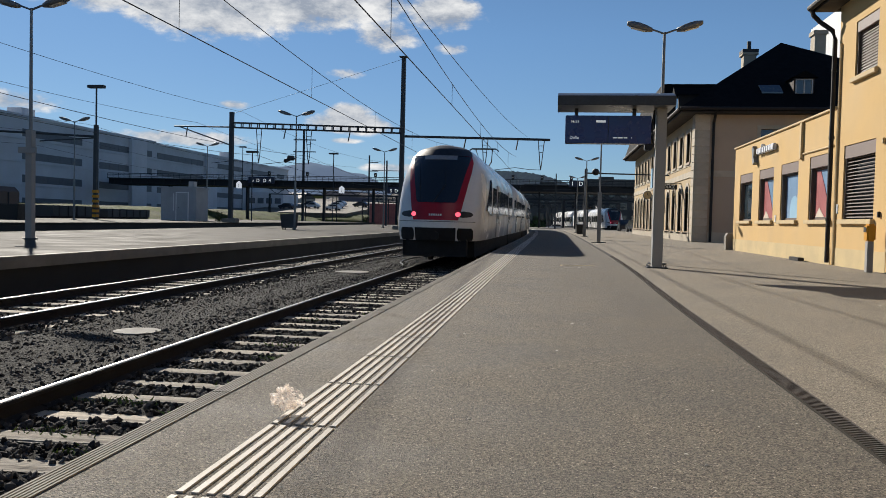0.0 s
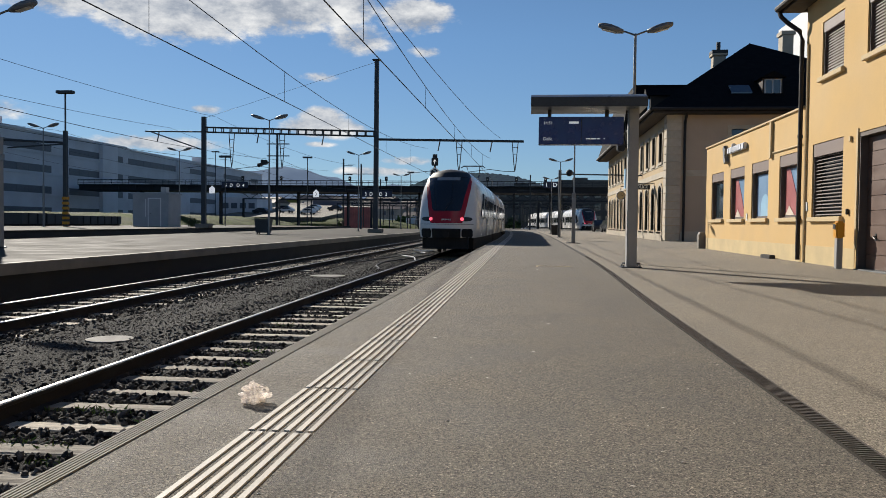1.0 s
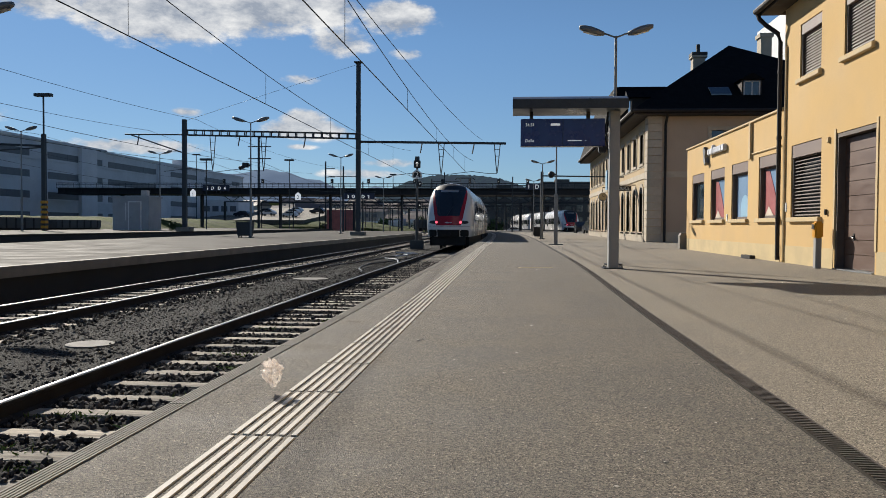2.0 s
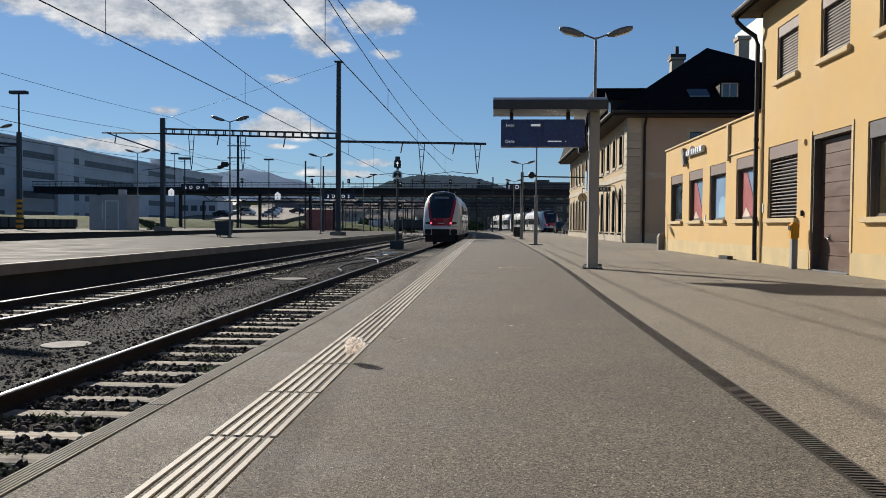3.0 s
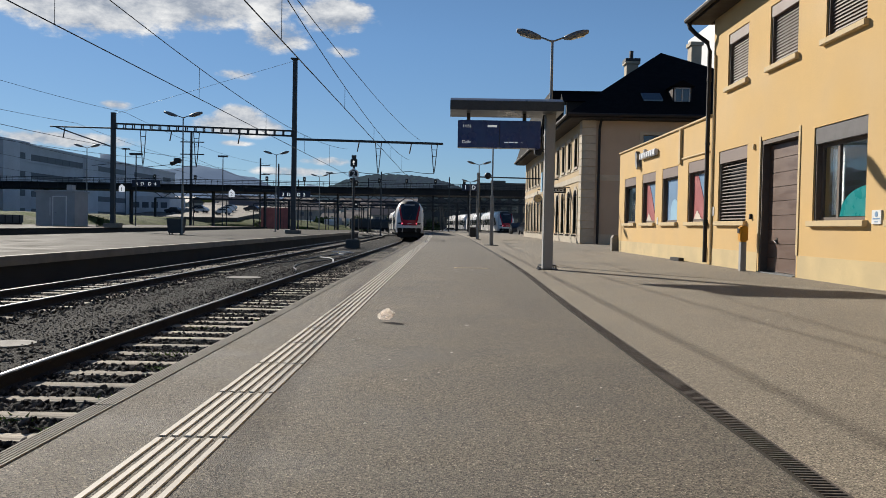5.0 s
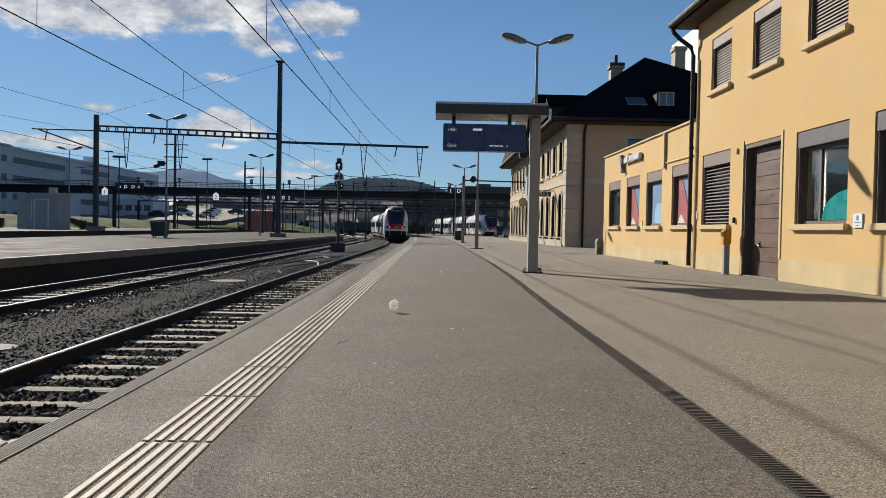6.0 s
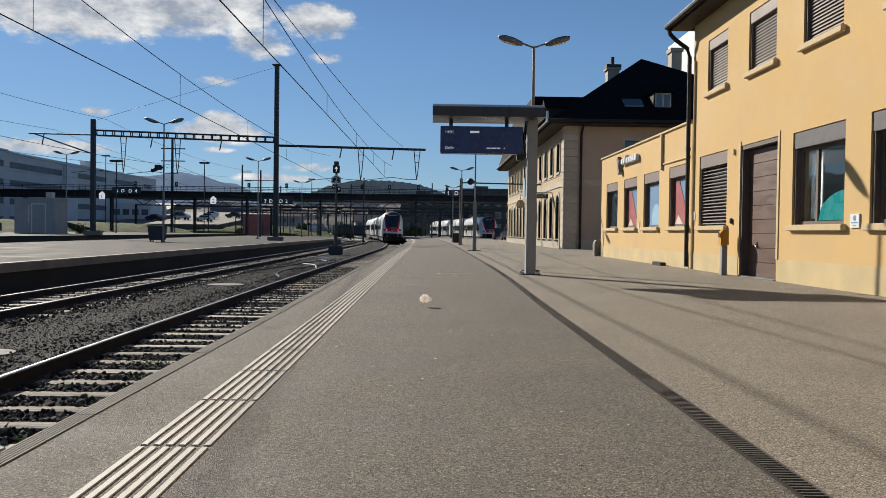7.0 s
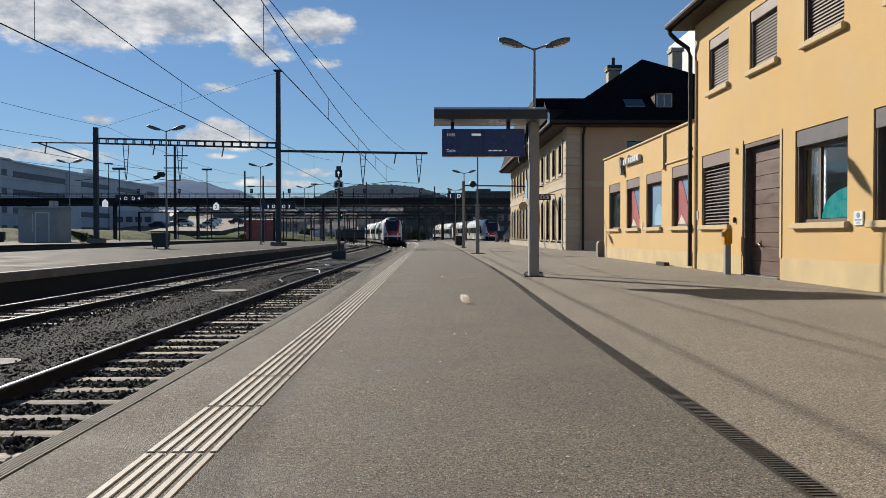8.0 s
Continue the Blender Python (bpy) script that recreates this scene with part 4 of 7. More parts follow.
box(bm, SX + 3.85, SX + 4.6, 52.0, 52.75, 9.0, 11.45, 0.02)
box(bm, SX + 3.75, SX + 4.7, 51.9, 52.85, 11.45, 11.6, 0.02)
part("stack", bm, SANDSTONE, ch)
bm = bmesh.new()
tube(bm, [(SX + 4.22, 52.4, 11.6), (SX + 4.22, 52.4, 12.35)], 0.13, 8)
box(bm, SX + 3.75, SX + 4.7, 51.9, 52.85, 11.61, 11.8)
part("pot", bm, BLACK, ch)
# hanging signs of the station
bm = bmesh.new()
tube(bm, [(SX, 49.4, 3.35), (SX - 1.3, 49.4, 3.35)], 0.03, 6)
box(bm, SX - 1.3, SX - 0.25, 49.36, 49.44, 3.0, 3.3, 0.01)
ps = tagged(part("police_sign", bm, BLACK), "black hanging sign with white capitals on the station wall", "sign")
txt = bpy.data.curves.new("letters", "FONT")
txt.body, txt.size, txt.extrude, txt.align_x, txt.align_y = "POLICE", 0.25, 0.003, "CENTER", "CENTER"
txt.materials.append(WHITE)
tob = new("letters", txt)
tob.parent = ps
tob.matrix_basis = pose(SX - 0.77, 49.352, 3.15, 90, 0, 0)
clock = empty("station_clock", "round pale clock on a dark wall bracket", "clock")
bm = bmesh.new()
tube(bm, [(SX, 58.0, 3.6), (SX - 1.0, 58.0, 3.6), (SX - 1.0, 58.0, 3.3)], 0.035, 6)
part("bracket", bm, BLACK, clock)
bm = bmesh.new()
tube(bm, [(SX - 1.0, 57.85, 2.95), (SX - 1.0, 58.15, 2.95)], 0.3, 24)
part("clock_case", bm, LAMP_GREY, clock)
bm = bmesh.new()
tube(bm, [(SX - 1.0, 57.838, 2.95), (SX - 1.0, 57.848, 2.95)], 0.26, 24)
face = part("clock_dial", bm, CREAM, clock)
bm = bmesh.new()
box(bm, SX - 1.015, SX - 0.985, 57.825, 57.836, 2.95, 3.13)
box(bm, SX - 1.0, SX - 0.86, 57.825, 57.836, 2.935, 2.965)
part("pointer", bm, BLACK, face)

# ---- white tower block behind ----
tower = empty("tower_block", "white modern block with dark square windows behind the station", "building")
TX, TY = 31.5, 92.0
bm = bmesh.new()
box(bm, TX, TX + 20, TY, TY + 16, -0.5, 26.0)
part("wall", bm, WHITE, tower)
for r in range(6):
    for c in range(6):
        bm = bmesh.new()
        box(bm, TX + 0.9 + c * 3.2, TX + 2.4 + c * 3.2, TY - 0.06, TY - 0.004, 4.5 + r * 3.3, 6.5 + r * 3.3)
        part("window", bm, GLASS, tower)
bm = bmesh.new()
for r in range(7):
    box(bm, TX - 0.05, TX + 20, TY - 0.05, TY - 0.003, 3.9 + r * 3.3, 4.1 + r * 3.3)
part("floor_band", bm, HUT, tower)
bm = bmesh.new()
box(bm, SX + 9.15, SX + 9.85, 56, 56.9, 8.5, 13.6)
box(bm, SX + 9.05, SX + 9.95, 55.9, 57.0, 13.6, 13.85)
tagged(part("chimney_stack", bm, SANDSTONE), "grey masonry chimney above the dark roof", "chimney")

# ---- departure display ----
display = empty("departure_display", "blue departure display under a metal canopy on grey post", "display board")
PX, PY = 2.06, 16.54
bm = bmesh.new()
box(bm, PX - 0.1, PX + 0.1, PY - 0.13, PY + 0.13, 0.02, 3.3, 0.012)
post = part("post", bm, POST, display, "grey steel box post")
bm = bmesh.new()
box(bm, PX - 0.2, PX + 0.2, PY - 0.2, PY + 0.2, 0.0, 0.022, 0.004)
part("base_plate", bm, DARK_STEEL, display)
for sx in (-0.16, 0.16):
    for sy in (-0.16, 0.16):
        bm = bmesh.new()
        tube(bm, [(PX + sx, PY + sy, 0.02), (PX + sx, PY + sy, 0.06)], 0.018, 6)
        part("bolt", bm, STEEL, display)
bm = bmesh.new()
n = 12
prof = [(-0.55 + 1.1 * k / n, 3.26 + 0.2 * math.sin(math.pi * (0.12 + 0.76 * k / n))) for k in range(n + 1)] + [(0.55, 3.16), (-0.55, 3.16)]
prism(bm, prof, 0.02, PX + 0.2, lambda u, v, d: (d, PY + u, v))
part("canopy", bm, CANOPY, display, "curved sheet metal canopy")
bm = bmesh.new()
box(bm, 0.016, PX + 0.205, PY - 0.565, PY - 0.552, 3.155, 3.34)
part("fascia", bm, DARK_STEEL, display)
for x in (0.36, 1.5):
    bm = bmesh.new()
    box(bm, x, x + 0.07, PY - 0.05, PY + 0.05, 3.0, 3.16)
    part("hanger", bm, BLACK, display)
bm = bmesh.new()
box(bm, 0.18, 1.86, PY - 0.14, PY + 0.14, 2.46, 3.01, 0.012)
case = part("display_case", bm, NAVY, display, "dark blue display case")
bm = bmesh.new()
box(bm, 1.02, 1.03, PY - 0.1445, PY - 0.141, 2.48, 2.99)
part("seam", bm, BLACK, case)
for body, x, z, size in (("14:51", 0.27, 2.86, 0.085), ("Delle", 0.27, 2.54, 0.085)):
    c = bpy.data.curves.new("letters", "FONT")
    c.body, c.size, c.extrude = body, size, 0.001
    c.materials.append(PRINT_WHITE)
    o = new("letters", c)
    o.parent = case
    o.matrix_basis = pose(x, PY - 0.143, z, 90, 0, 0)
bm = bmesh.new()
box(bm, 0.78, 0.97, PY - 0.1425, PY - 0.141, 2.87, 2.915)
part("text_bar", bm, PRINT_WHITE, case)
for a, b in ((1.12, 1.2), (1.21, 1.32), (1.33, 1.4), (1.47, 1.49)):
    bm = bmesh.new()
    box(bm, a, b, PY - 0.1425, PY - 0.141, 2.56, 2.58)
    part("text_bar", bm, PRINT_WHITE, case)
bm = bmesh.new()
tube(bm, [(PX - 0.13, PY, 3.15), (PX - 0.16, PY, 2.9), (PX - 0.16, PY, 2.6), (PX - 0.12, PY, 2.45)], 0.018, 6)
part("cable", bm, BLACK, display)
bm = bmesh.new()
box(bm, 1.78, 1.93, PY + 0.2, PY + 0.4, 2.36, 2.5, 0.02)
part("loudspeaker", bm, BLACK, display)
bm = bmesh.new()
box(bm, PX - 0.12, PX - 0.101, PY + 0.14, PY + 0.4, 1.6, 2.0, 0.003)
part("side_sign", bm, POSTER_SKY, display, "small pale blue sign")


# ---- lamps ----
def street_lamp(x, y, h, z0=0.0, span=1.18, thick=0.055):
    l = empty("street_lamp", "grey platform lamp with two angled heads", "street lamp", "platform lamps", at=(x, y, z0))
    g_ = span / 1.18  # size of the heads
    bm = bmesh.new()
    tube(bm, [(0, 0, 0), (0, 0, h * 0.42)], thick * 1.35, 10)
    tube(bm, [(0, 0, h * 0.42), (0, 0, h)], thick, 10, thick * 0.7)
    part("pole", bm, STEEL, l)
    bm = bmesh.new()
    tube(bm, [(0, 0, 0), (0, 0, 0.04)], 0.2, 10)
    part("foot", bm, DARK_STEEL, l)
    for s in (-1, 1):
        bm = bmesh.new()
        tube(bm, [(0, 0, h - 0.05 * g_), (s * 0.3 * g_, 0, h + 0.06 * g_), (s * 0.45 * g_, 0, h + 0.1 * g_)], 0.03 * g_, 6)
        arm = part("arm", bm, STEEL, l)
        bm = bmesh.new()
        a, b = s * 0.38 * g_, s * span
        rings = []
        for q, (wd, dn, up) in enumerate(((0.07, 0.06, 0.05), (0.17, 0.1, 0.08), (0.2, 0.11, 0.1), (0.19, 0.1, 0.09), (0.1, 0.06, 0.05))):
            xx = a + (b - a) * q / 4
            zz = h + (0.08 + 0.22 * q / 4) * g_
            wd, dn, up = wd * g_, dn * g_, up * g_
            rings.append([bm.verts.new((xx, yy, zz + dz)) for yy, dz in ((-wd, 0), (-wd * 0.6, up), (wd * 0.6, up), (wd, 0), (wd * 0.7, -dn), (-wd * 0.7, -dn))])
        for r, t in zip(rings, rings[1:]):
            for k in range(6):
                bm.faces.new((r[k], r[(k + 1) % 6], t[(k + 1) % 6], t[k]))
        bm.faces.new(rings[0])
        bm.faces.new(rings[-1][::-1])
        head = part("lamp_head", bm, LAMP_GREY, l, "grey moulded lamp head", smooth=True)
        bm = bmesh.new()
        x0, x1 = sorted((a + (b - a) * 0.3, a + (b - a) * 0.85))
        for k in range(2):
            u0, u1 = (x0, (x0 + x1) / 2) if k == 0 else ((x0 + x1) / 2, x1)
            zz = [h + (0.08 + 0.22 * (u - a) / (b - a) - 0.116) * g_ for u in (u0, u1)]
            vs = [bm.verts.new(p) for p in ((u0, -0.12 * g_, zz[0]), (u1, -0.12 * g_, zz[1]), (u1, 0.12 * g_, zz[1]), (u0, 0.12 * g_, zz[0]))]
            bm.faces.new(vs)
        part("lens", bm, WHITE, head)
    return l


first = street_lamp(2.246, 17.95, 5.0, span=0.79, thick=0.042)
for x, y in ((2.04, 37.15), (2.06, 54.0), (2.07, 75.0)):
    copy_thing(first, pose(x, y, 0))
street_lamp(-15.27, 21.9, 6.75)
tall = street_lamp(-16.45, 50.0, 7.3)
copy_thing(tall, pose(-16.2, 76.0, 0))
copy_thing(tall, pose(-17.5, 110.0, 0))
for x, y in ((-35.5, 56.0), (-33.6, 75.0)):
    copy_thing(tall, pose(x, y, 0.25))
bm = bmesh.new()
box(bm, -16.95, -16.55, 49.75, 50.1, 4.45, 4.75, 0.04)
tube(bm, [(-16.6, 50.0, 4.6), (-16.42, 50.0, 4.6)], 0.04, 6)
tube(bm, [(-16.85, 49.9, 4.5), (-17.02, 49.6, 4.38)], 0.11, 10, 0.13)
tagged(part("security_camera", bm, BLACK), "dark camera housing fixed to the lamp pole", "camera")
bm = bmesh.new()
box(bm, -15.55, -14.98, 21.72, 21.78, 2.52, 2.7, 0.01)
box(bm, -15.37, -15.17, 21.8, 22.0, 0.04, 3.2, 0.01)
tagged(part("platform_sign", bm, POST), "grey post casing with a small sign board", "sign post")

# thin mast with a camera ball
mast = empty("camera_casing", "steel pole casing with a dark camera ball", "camera", at=(2.04, 37.15, 0))
bm = bmesh.new()
box(bm, -0.085, 0.085, -0.07, 0.07, 0.04, 2.3, 0.015)
part("casing", bm, STEEL, mast)
bm = bmesh.new()
box(bm, -0.32, 0.32, -0.12, 0.12, 0.0, 0.035, 0.005)
part("foot", bm, DARK_STEEL, mast)
bm = bmesh.new()
bmesh.ops.create_icosphere(bm, subdivisions=2, radius=0.16, matrix=Matrix.Translation((-0.22, 0, 3.2)))
tube(bm, [(-0.22, 0, 3.2), (0, 0, 3.2)], 0.03, 6)
part("camera_ball", bm, BLACK, mast, smooth=True)


# ---- bins, hut, boxes ----
def trash_bin(x, y, w, d, h, mat, label, legs):
    b = empty("waste_container", label, "bin", at=(x, y, 0))
    bm = bmesh.new()
    z0 = 0.12 if legs else 0.0
    lo = [bm.verts.new(p) for p in ((-w * 0.42, -d * 0.42, z0), (w * 0.42, -d * 0.42, z0), (w * 0.42, d * 0.42, z0), (-w * 0.42, d * 0.42, z0))]
    hi = [bm.verts.new(p) for p in ((-w / 2, -d / 2, h - 0.06), (w / 2, -d / 2, h - 0.06), (w / 2, d / 2, h - 0.06), (-w / 2, d / 2, h - 0.06))]
    bm.faces.new(lo[::-1])
    bm.faces.new(hi)
    for k in range(4):
        bm.faces.new((lo[k], lo[(k + 1) % 4], hi[(k + 1) % 4], hi[k]))
    bmesh.ops.bevel(bm, geom=bm.edges[:], offset=0.02, segments=2, affect="EDGES")
    part("body", bm, mat, b)
    bm = bmesh.new()
    box(bm, -w / 2 - 0.03, w / 2 + 0.03, -d / 2 - 0.03, d / 2 + 0.03, h - 0.058, h, 0.015)
    part("lid", bm, mat, b)
    if legs:
        for sx in (-0.34, 0.34):
            for sy in (-0.3, 0.3):
                bm = bmesh.new()
                tube(bm, [(sx * w, sy * d, 0), (sx * w, sy * d, z0 + 0.01)], 0.04, 8)
                part("leg", bm, BLACK, b)


trash_bin(-17.05, 50.7, 1.0, 0.75, 1.04, DARK_STEEL, "grey metal waste container on short legs on the island platform", True)
trash_bin(2.2, 66.5, 0.72, 0.6, 0.8, BLACK, "dark waste bin standing on the platform asphalt", False)
trash_bin(-34.0, 47.0, 1.5, 1.0, 1.25, BLACK, "black waste container on the far platform", True)

hut = empty("equipment_hut", "flat-roofed grey equipment hut with a pale door", "hut", at=(-34.2, 71.5, 0.25))
bm = bmesh.new()
box(bm, -1.7, 1.7, -1.3, 1.3, 0.0, 2.95, 0.02)
part("wall", bm, HUT, hut)
bm = bmesh.new()
box(bm, -1.8, 1.8, -1.4, 1.4, 2.95, 3.1, 0.02)
part("roof", bm, HUT, hut)
bm = bmesh.new()
box(bm, -0.15, 0.95, -1.36, -1.303, 0.05, 2.55, 0.01)
dr = part("door", bm, HUT, hut, "grey metal door")
bm = bmesh.new()
for a_, b_, c_, d_ in ((-0.22, -0.14, 0.03, 2.62), (0.94, 1.02, 0.03, 2.62), (-0.14, 0.94, 2.54, 2.62)):
    box(bm, a_, b_, -1.38, -1.302, c_, d_)
part("door_frame", bm, WHITE, hut, "white door frame")
bm = bmesh.new()
box(bm, -0.48, -0.42, -1.33, -1.302, 0.9, 2.5)
part("corner_strip", bm, WHITE, hut)
bm = bmesh.new()
tube(bm, [(0.02, -1.4, 1.2), (0.02, -1.36, 1.2), (0.12, -1.4, 1.2)], 0.02, 6)
part("door_handle", bm, BLACK, dr)
bm = bmesh.new()
box(bm, 0.6, 1.1, -0.5, 0.2, 3.1, 3.65, 0.02)
part("roof_vent", bm, HUT, hut)

ticket = empty("ticket_validator", "yellow ticket validator on a grey post beside the wall", "ticket machine", at=(6.34, 17.32, 0))
bm = bmesh.new()
box(bm, -0.06, 0.06, -0.07, 0.07, 0.0, 0.64, 0.01)
part("post", bm, POST, ticket)
bm = bmesh.new()
box(bm, -0.085, 0.085, -0.1, 0.1, 0.63, 0.98, 0.03)
bx = part("case", bm, YELLOW, ticket)
bm = bmesh.new()
box(bm, -0.105, -0.101, -0.06, 0.06, 0.82, 0.92)
part("slot", bm, BLACK, bx)
bm = bmesh.new()
box(bm, 6.35, 6.5, 22.1, 22.95, 0.0, 0.1, 0.01)
tagged(part("rubber_ramp", bm, BLACK), "low black rubber block against the wall", "ramp")
bm = bmesh.new()
prism(bm, [(-0.16, 0), (0.16, 0), (0.16, 0.5), (0.1, 0.62), (-0.1, 0.62), (-0.16, 0.5)], 0.0, 0.35, lambda u, v, d: (FX - 0.06 + u, 31.2 + d, v))
tagged(part("guard_stone", bm, CONCRETE), "rounded pale guard stone at the wall's corner", "stone")


# ---- overhead line ----
def tapered(bm, x, y, z0, z1, w0, w1):
    lo = [bm.verts.new((x + a * w0, y + b * w0, z0)) for a, b in ((-1, -1), (1, -1), (1, 1), (-1, 1))]
    hi = [bm.verts.new((x + a * w1, y + b * w1, z1)) for a, b in ((-1, -1), (1, -1), (1, 1), (-1, 1))]
    bm.faces.new(lo[::-1])
    bm.faces.new(hi)
    for k in range(4):
        bm.faces.new((lo[k], lo[(k + 1) % 4], hi[(k + 1) % 4], hi[k]))


MY = 65.0
gantry = empty("catenary_gantry", "steel overhead line gantry with lattice beam and tube arm", "gantry")
bm = bmesh.new()
tapered(bm, -12.42, MY, 0.0, 14.0, 0.19, 0.16)
m1 = part("mast", bm, DARK_STEEL, gantry, "tall steel mast")
bm = bmesh.new()
box(bm, -13.0, -11.85, MY - 0.5, MY + 0.5, 0.0, 0.32, 0.04)
part("footing", bm, CONCRETE, m1)
bm = bmesh.new()
box(bm, -12.75, -12.1, MY - 0.3, MY + 0.3, 14.0, 14.08)
part("mast_cap", bm, DARK_STEEL, m1)
bm = bmesh.new()
tapered(bm, -27.0, MY, 0.25, 9.5, 0.17, 0.16)
m2 = part("mast", bm, DARK_STEEL, gantry)
bm = bmesh.new()
box(bm, -27.6, -26.4, MY - 0.5, MY + 0.5, 0.25, 0.6, 0.04)
part("footing", bm, CONCRETE, m2)
bm = bmesh.new()
za, zb = 8.62, 8.27
for dz in (0.0, -0.4):
    for dy in (-0.2, 0.2):
        a, b = Vector((-26.8, MY + dy, za + dz)), Vector((-12.6, MY + dy, zb + dz))
        tube(bm, [a, b], 0.055, 6)
n = 20
for k in range(n + 1):
    x = -26.8 + 14.2 * k / n
    z = za + (zb - za) * k / n
    for dy in (-0.2, 0.2):
        tube(bm, [(x, MY + dy, z), (x, MY + dy, z - 0.4)], 0.05, 6)
part("lattice_beam", bm, DARK_STEEL, gantry, "lattice cross beam")
bm = bmesh.new()
tube(bm, [(-12.3, MY, 7.62), (-0.45, MY, 7.45)], 0.1, 10)
arm = part("tube_arm", bm, DARK_STEEL, gantry, "long tube arm over the tracks")
bm = bmesh.new()
tube(bm, [(-32.1, MY, 8.3), (-26.9, MY, 8.25)], 0.06, 8)
tube(bm, [(-31.6, MY, 8.25), (-27.1, MY, 6.75)], 0.05, 8)
part("side_arm", bm, DARK_STEEL, gantry)


def dropper(x, z_top, z_low, name="support"):
    bm = bmesh.new()
    tube(bm, [(x - 0.24, MY, z_top), (x - 0.08, MY, z_low + 0.6), (x, MY, z_low)], 0.035, 6)
    tube(bm, [(x + 0.24, MY, z_top), (x + 0.08, MY, z_low + 0.6), (x, MY, z_low)], 0.035, 6)
    for f in (0.25, 0.55):
        z = z_top + (z_low + 0.6 - z_top) * f
        wd = 0.24 + (0.08 - 0.24) * f
        tube(bm, [(x - wd, MY, z), (x + wd, MY, z)], 0.025, 6)
    d = part(name, bm, DARK_STEEL, gantry)
    bm = bmesh.new()
    tube(bm, [(x, MY, z_low), (x - 0.9, MY, z_low + 0.02), (x - 2.0, MY, z_low + 0.16), (x - 4.0, MY - 0.3, z_low - 0.1)], 0.025, 6)
    part("steady_arm", bm, DARK_STEEL, d)


for x, zt, zl in ((-5.65, 7.45, 4.95), (-1.15, 7.4, 5.05), (-24.6, 8.2, 5.3), (-20.3, 8.1, 5.25)):
    dropper(x, zt, zl)
for x, z in ((-7.2, 7.5), (-3.0, 7.42), (-22.3, 8.1), (-16.8, 7.95), (-30.9, 8.25)):
    bm = bmesh.new()
    tube(bm, [(x, MY, z), (x - 0.15, MY, z - 0.8)], 0.05, 6)
    part("insulator", bm, DARK_STEEL, gantry)


def wire(name, points, r, label):
    bm = bmesh.new()
    tube(bm, points, r, 5)
    return tagged(part(name, bm, BLACK), label, "overhead wire", "overhead wires")


def sagging(x0, x1, z_end, z_mid, y0, y1, n=14):
    out = []
    for k in range(n + 1):
        s = k / n
        out.append((x0 + (x1 - x0) * s, y0 + (y1 - y0) * s, z_mid + (z_end - z_mid) * (2 * s - 1) ** 2))
    return out


for x, zc, zm, ze, sway in ((-3.12, 4.6, 5.2, 6.1, 0.42), (-8.15, 4.85, 5.7, 6.9, 0.0)):
    catenary = empty("overhead_line", "black contact wire hung from a sagging carrier wire", "overhead wire", "overhead wires")
    bm = bmesh.new()
    tube(bm, [(x - sway, -50, zc), (x - sway, 8, zc), (x - sway * 0.6, 28, zc), (x, 65, zc)] + [(x - 0.002 * (y - 65) ** 2, y, zc) for y in (72, 80)], 0.013, 6)
    part("contact_wire", bm, BLACK, catenary)
    for y0, y1 in ((-50, 7), (7, 65)):
        bm = bmesh.new()
        bend = (lambda y: x - sway * min(1.0, max(0.0, (65 - y) / 57))) if y0 < 65 else (lambda y: x - 0.002 * (y - 65) ** 2)
        tube(bm, [(bend(p[1]), p[1], p[2]) for p in sagging(x, x, ze, zm, y0, y1)], 0.0115, 6)
        part("carrier_wire", bm, BLACK, catenary)
        for k in range(1, 6):
            y = y0 + (y1 - y0) * k / 6
            s = 2 * k / 6 - 1
            bm = bmesh.new()
            tube(bm, [(bend(y), y, zc), (bend(y), y, zm + (ze - zm) * s * s)], 0.007, 4)
            part("hanger_wire", bm, BLACK, catenary)
wire("feeder_wire", sagging(-5.2, -2.3, 7.7, 6.4, -20, 65), 0.012, "thin black feeder wire along the track")
wire("guy_wire", [(-12.42, MY, 13.9), (-26.9, MY, 9.4)], 0.012, "thin guy wire between the masts")
for x, z in ((-20.3, 5.3), (-24.6, 5.3), (-26, 8.9), (-30, 8.0), (-40, 7.8), (-45, 6.0), (-43, 7.0)):
    wire("track_wire", sagging(x, x, z + 0.6, z - 0.2, 5, 65) + sagging(x, x, z + 0.6, z - 0.2, 65, 120)[1:], 0.013, "thin overhead wire above the far tracks")

# ---- signals ----
signal = empty("railway_signal", "black railway signal with white arrow and numbered plate", "signal", at=(-6.18, 52.9, -0.72))
bm = bmesh.new()
box(bm, -0.45, 0.45, -0.3, 0.3, 0.0, 0.6, 0.04)
part("footing", bm, DARK_STEEL, signal)
bm = bmesh.new()
tube(bm, [(0, 0, 0.6), (0, 0, 2.0)], 0.11, 10)
tube(bm, [(0, 0, 2.0), (0, 0, 5.7)], 0.075, 10)
part("post", bm, DARK_STEEL, signal)
bm = bmesh.new()
box(bm, -0.22, 0.22, -0.12, 0.05, 5.35, 5.85, 0.03)
hd = part("signal_head", bm, BLACK, signal)
bm = bmesh.new()
box(bm, -0.15, 0.15, -0.1, 0.06, 5.86, 6.1, 0.02)
part("hood", bm, DARK_STEEL, hd)
bm = bmesh.new()
to = lambda u, v, d: (u, d, v)
prism(bm, [(-0.02, 5.44), (0.02, 5.44), (0.02, 5.66), (0.085, 5.6), (0.085, 5.65), (0, 5.76), (-0.085, 5.65), (-0.085, 5.6), (-0.02, 5.66)], -0.128, -0.122, to)
part("arrow", bm, WHITE_LAMP, hd)
bm = bmesh.new()
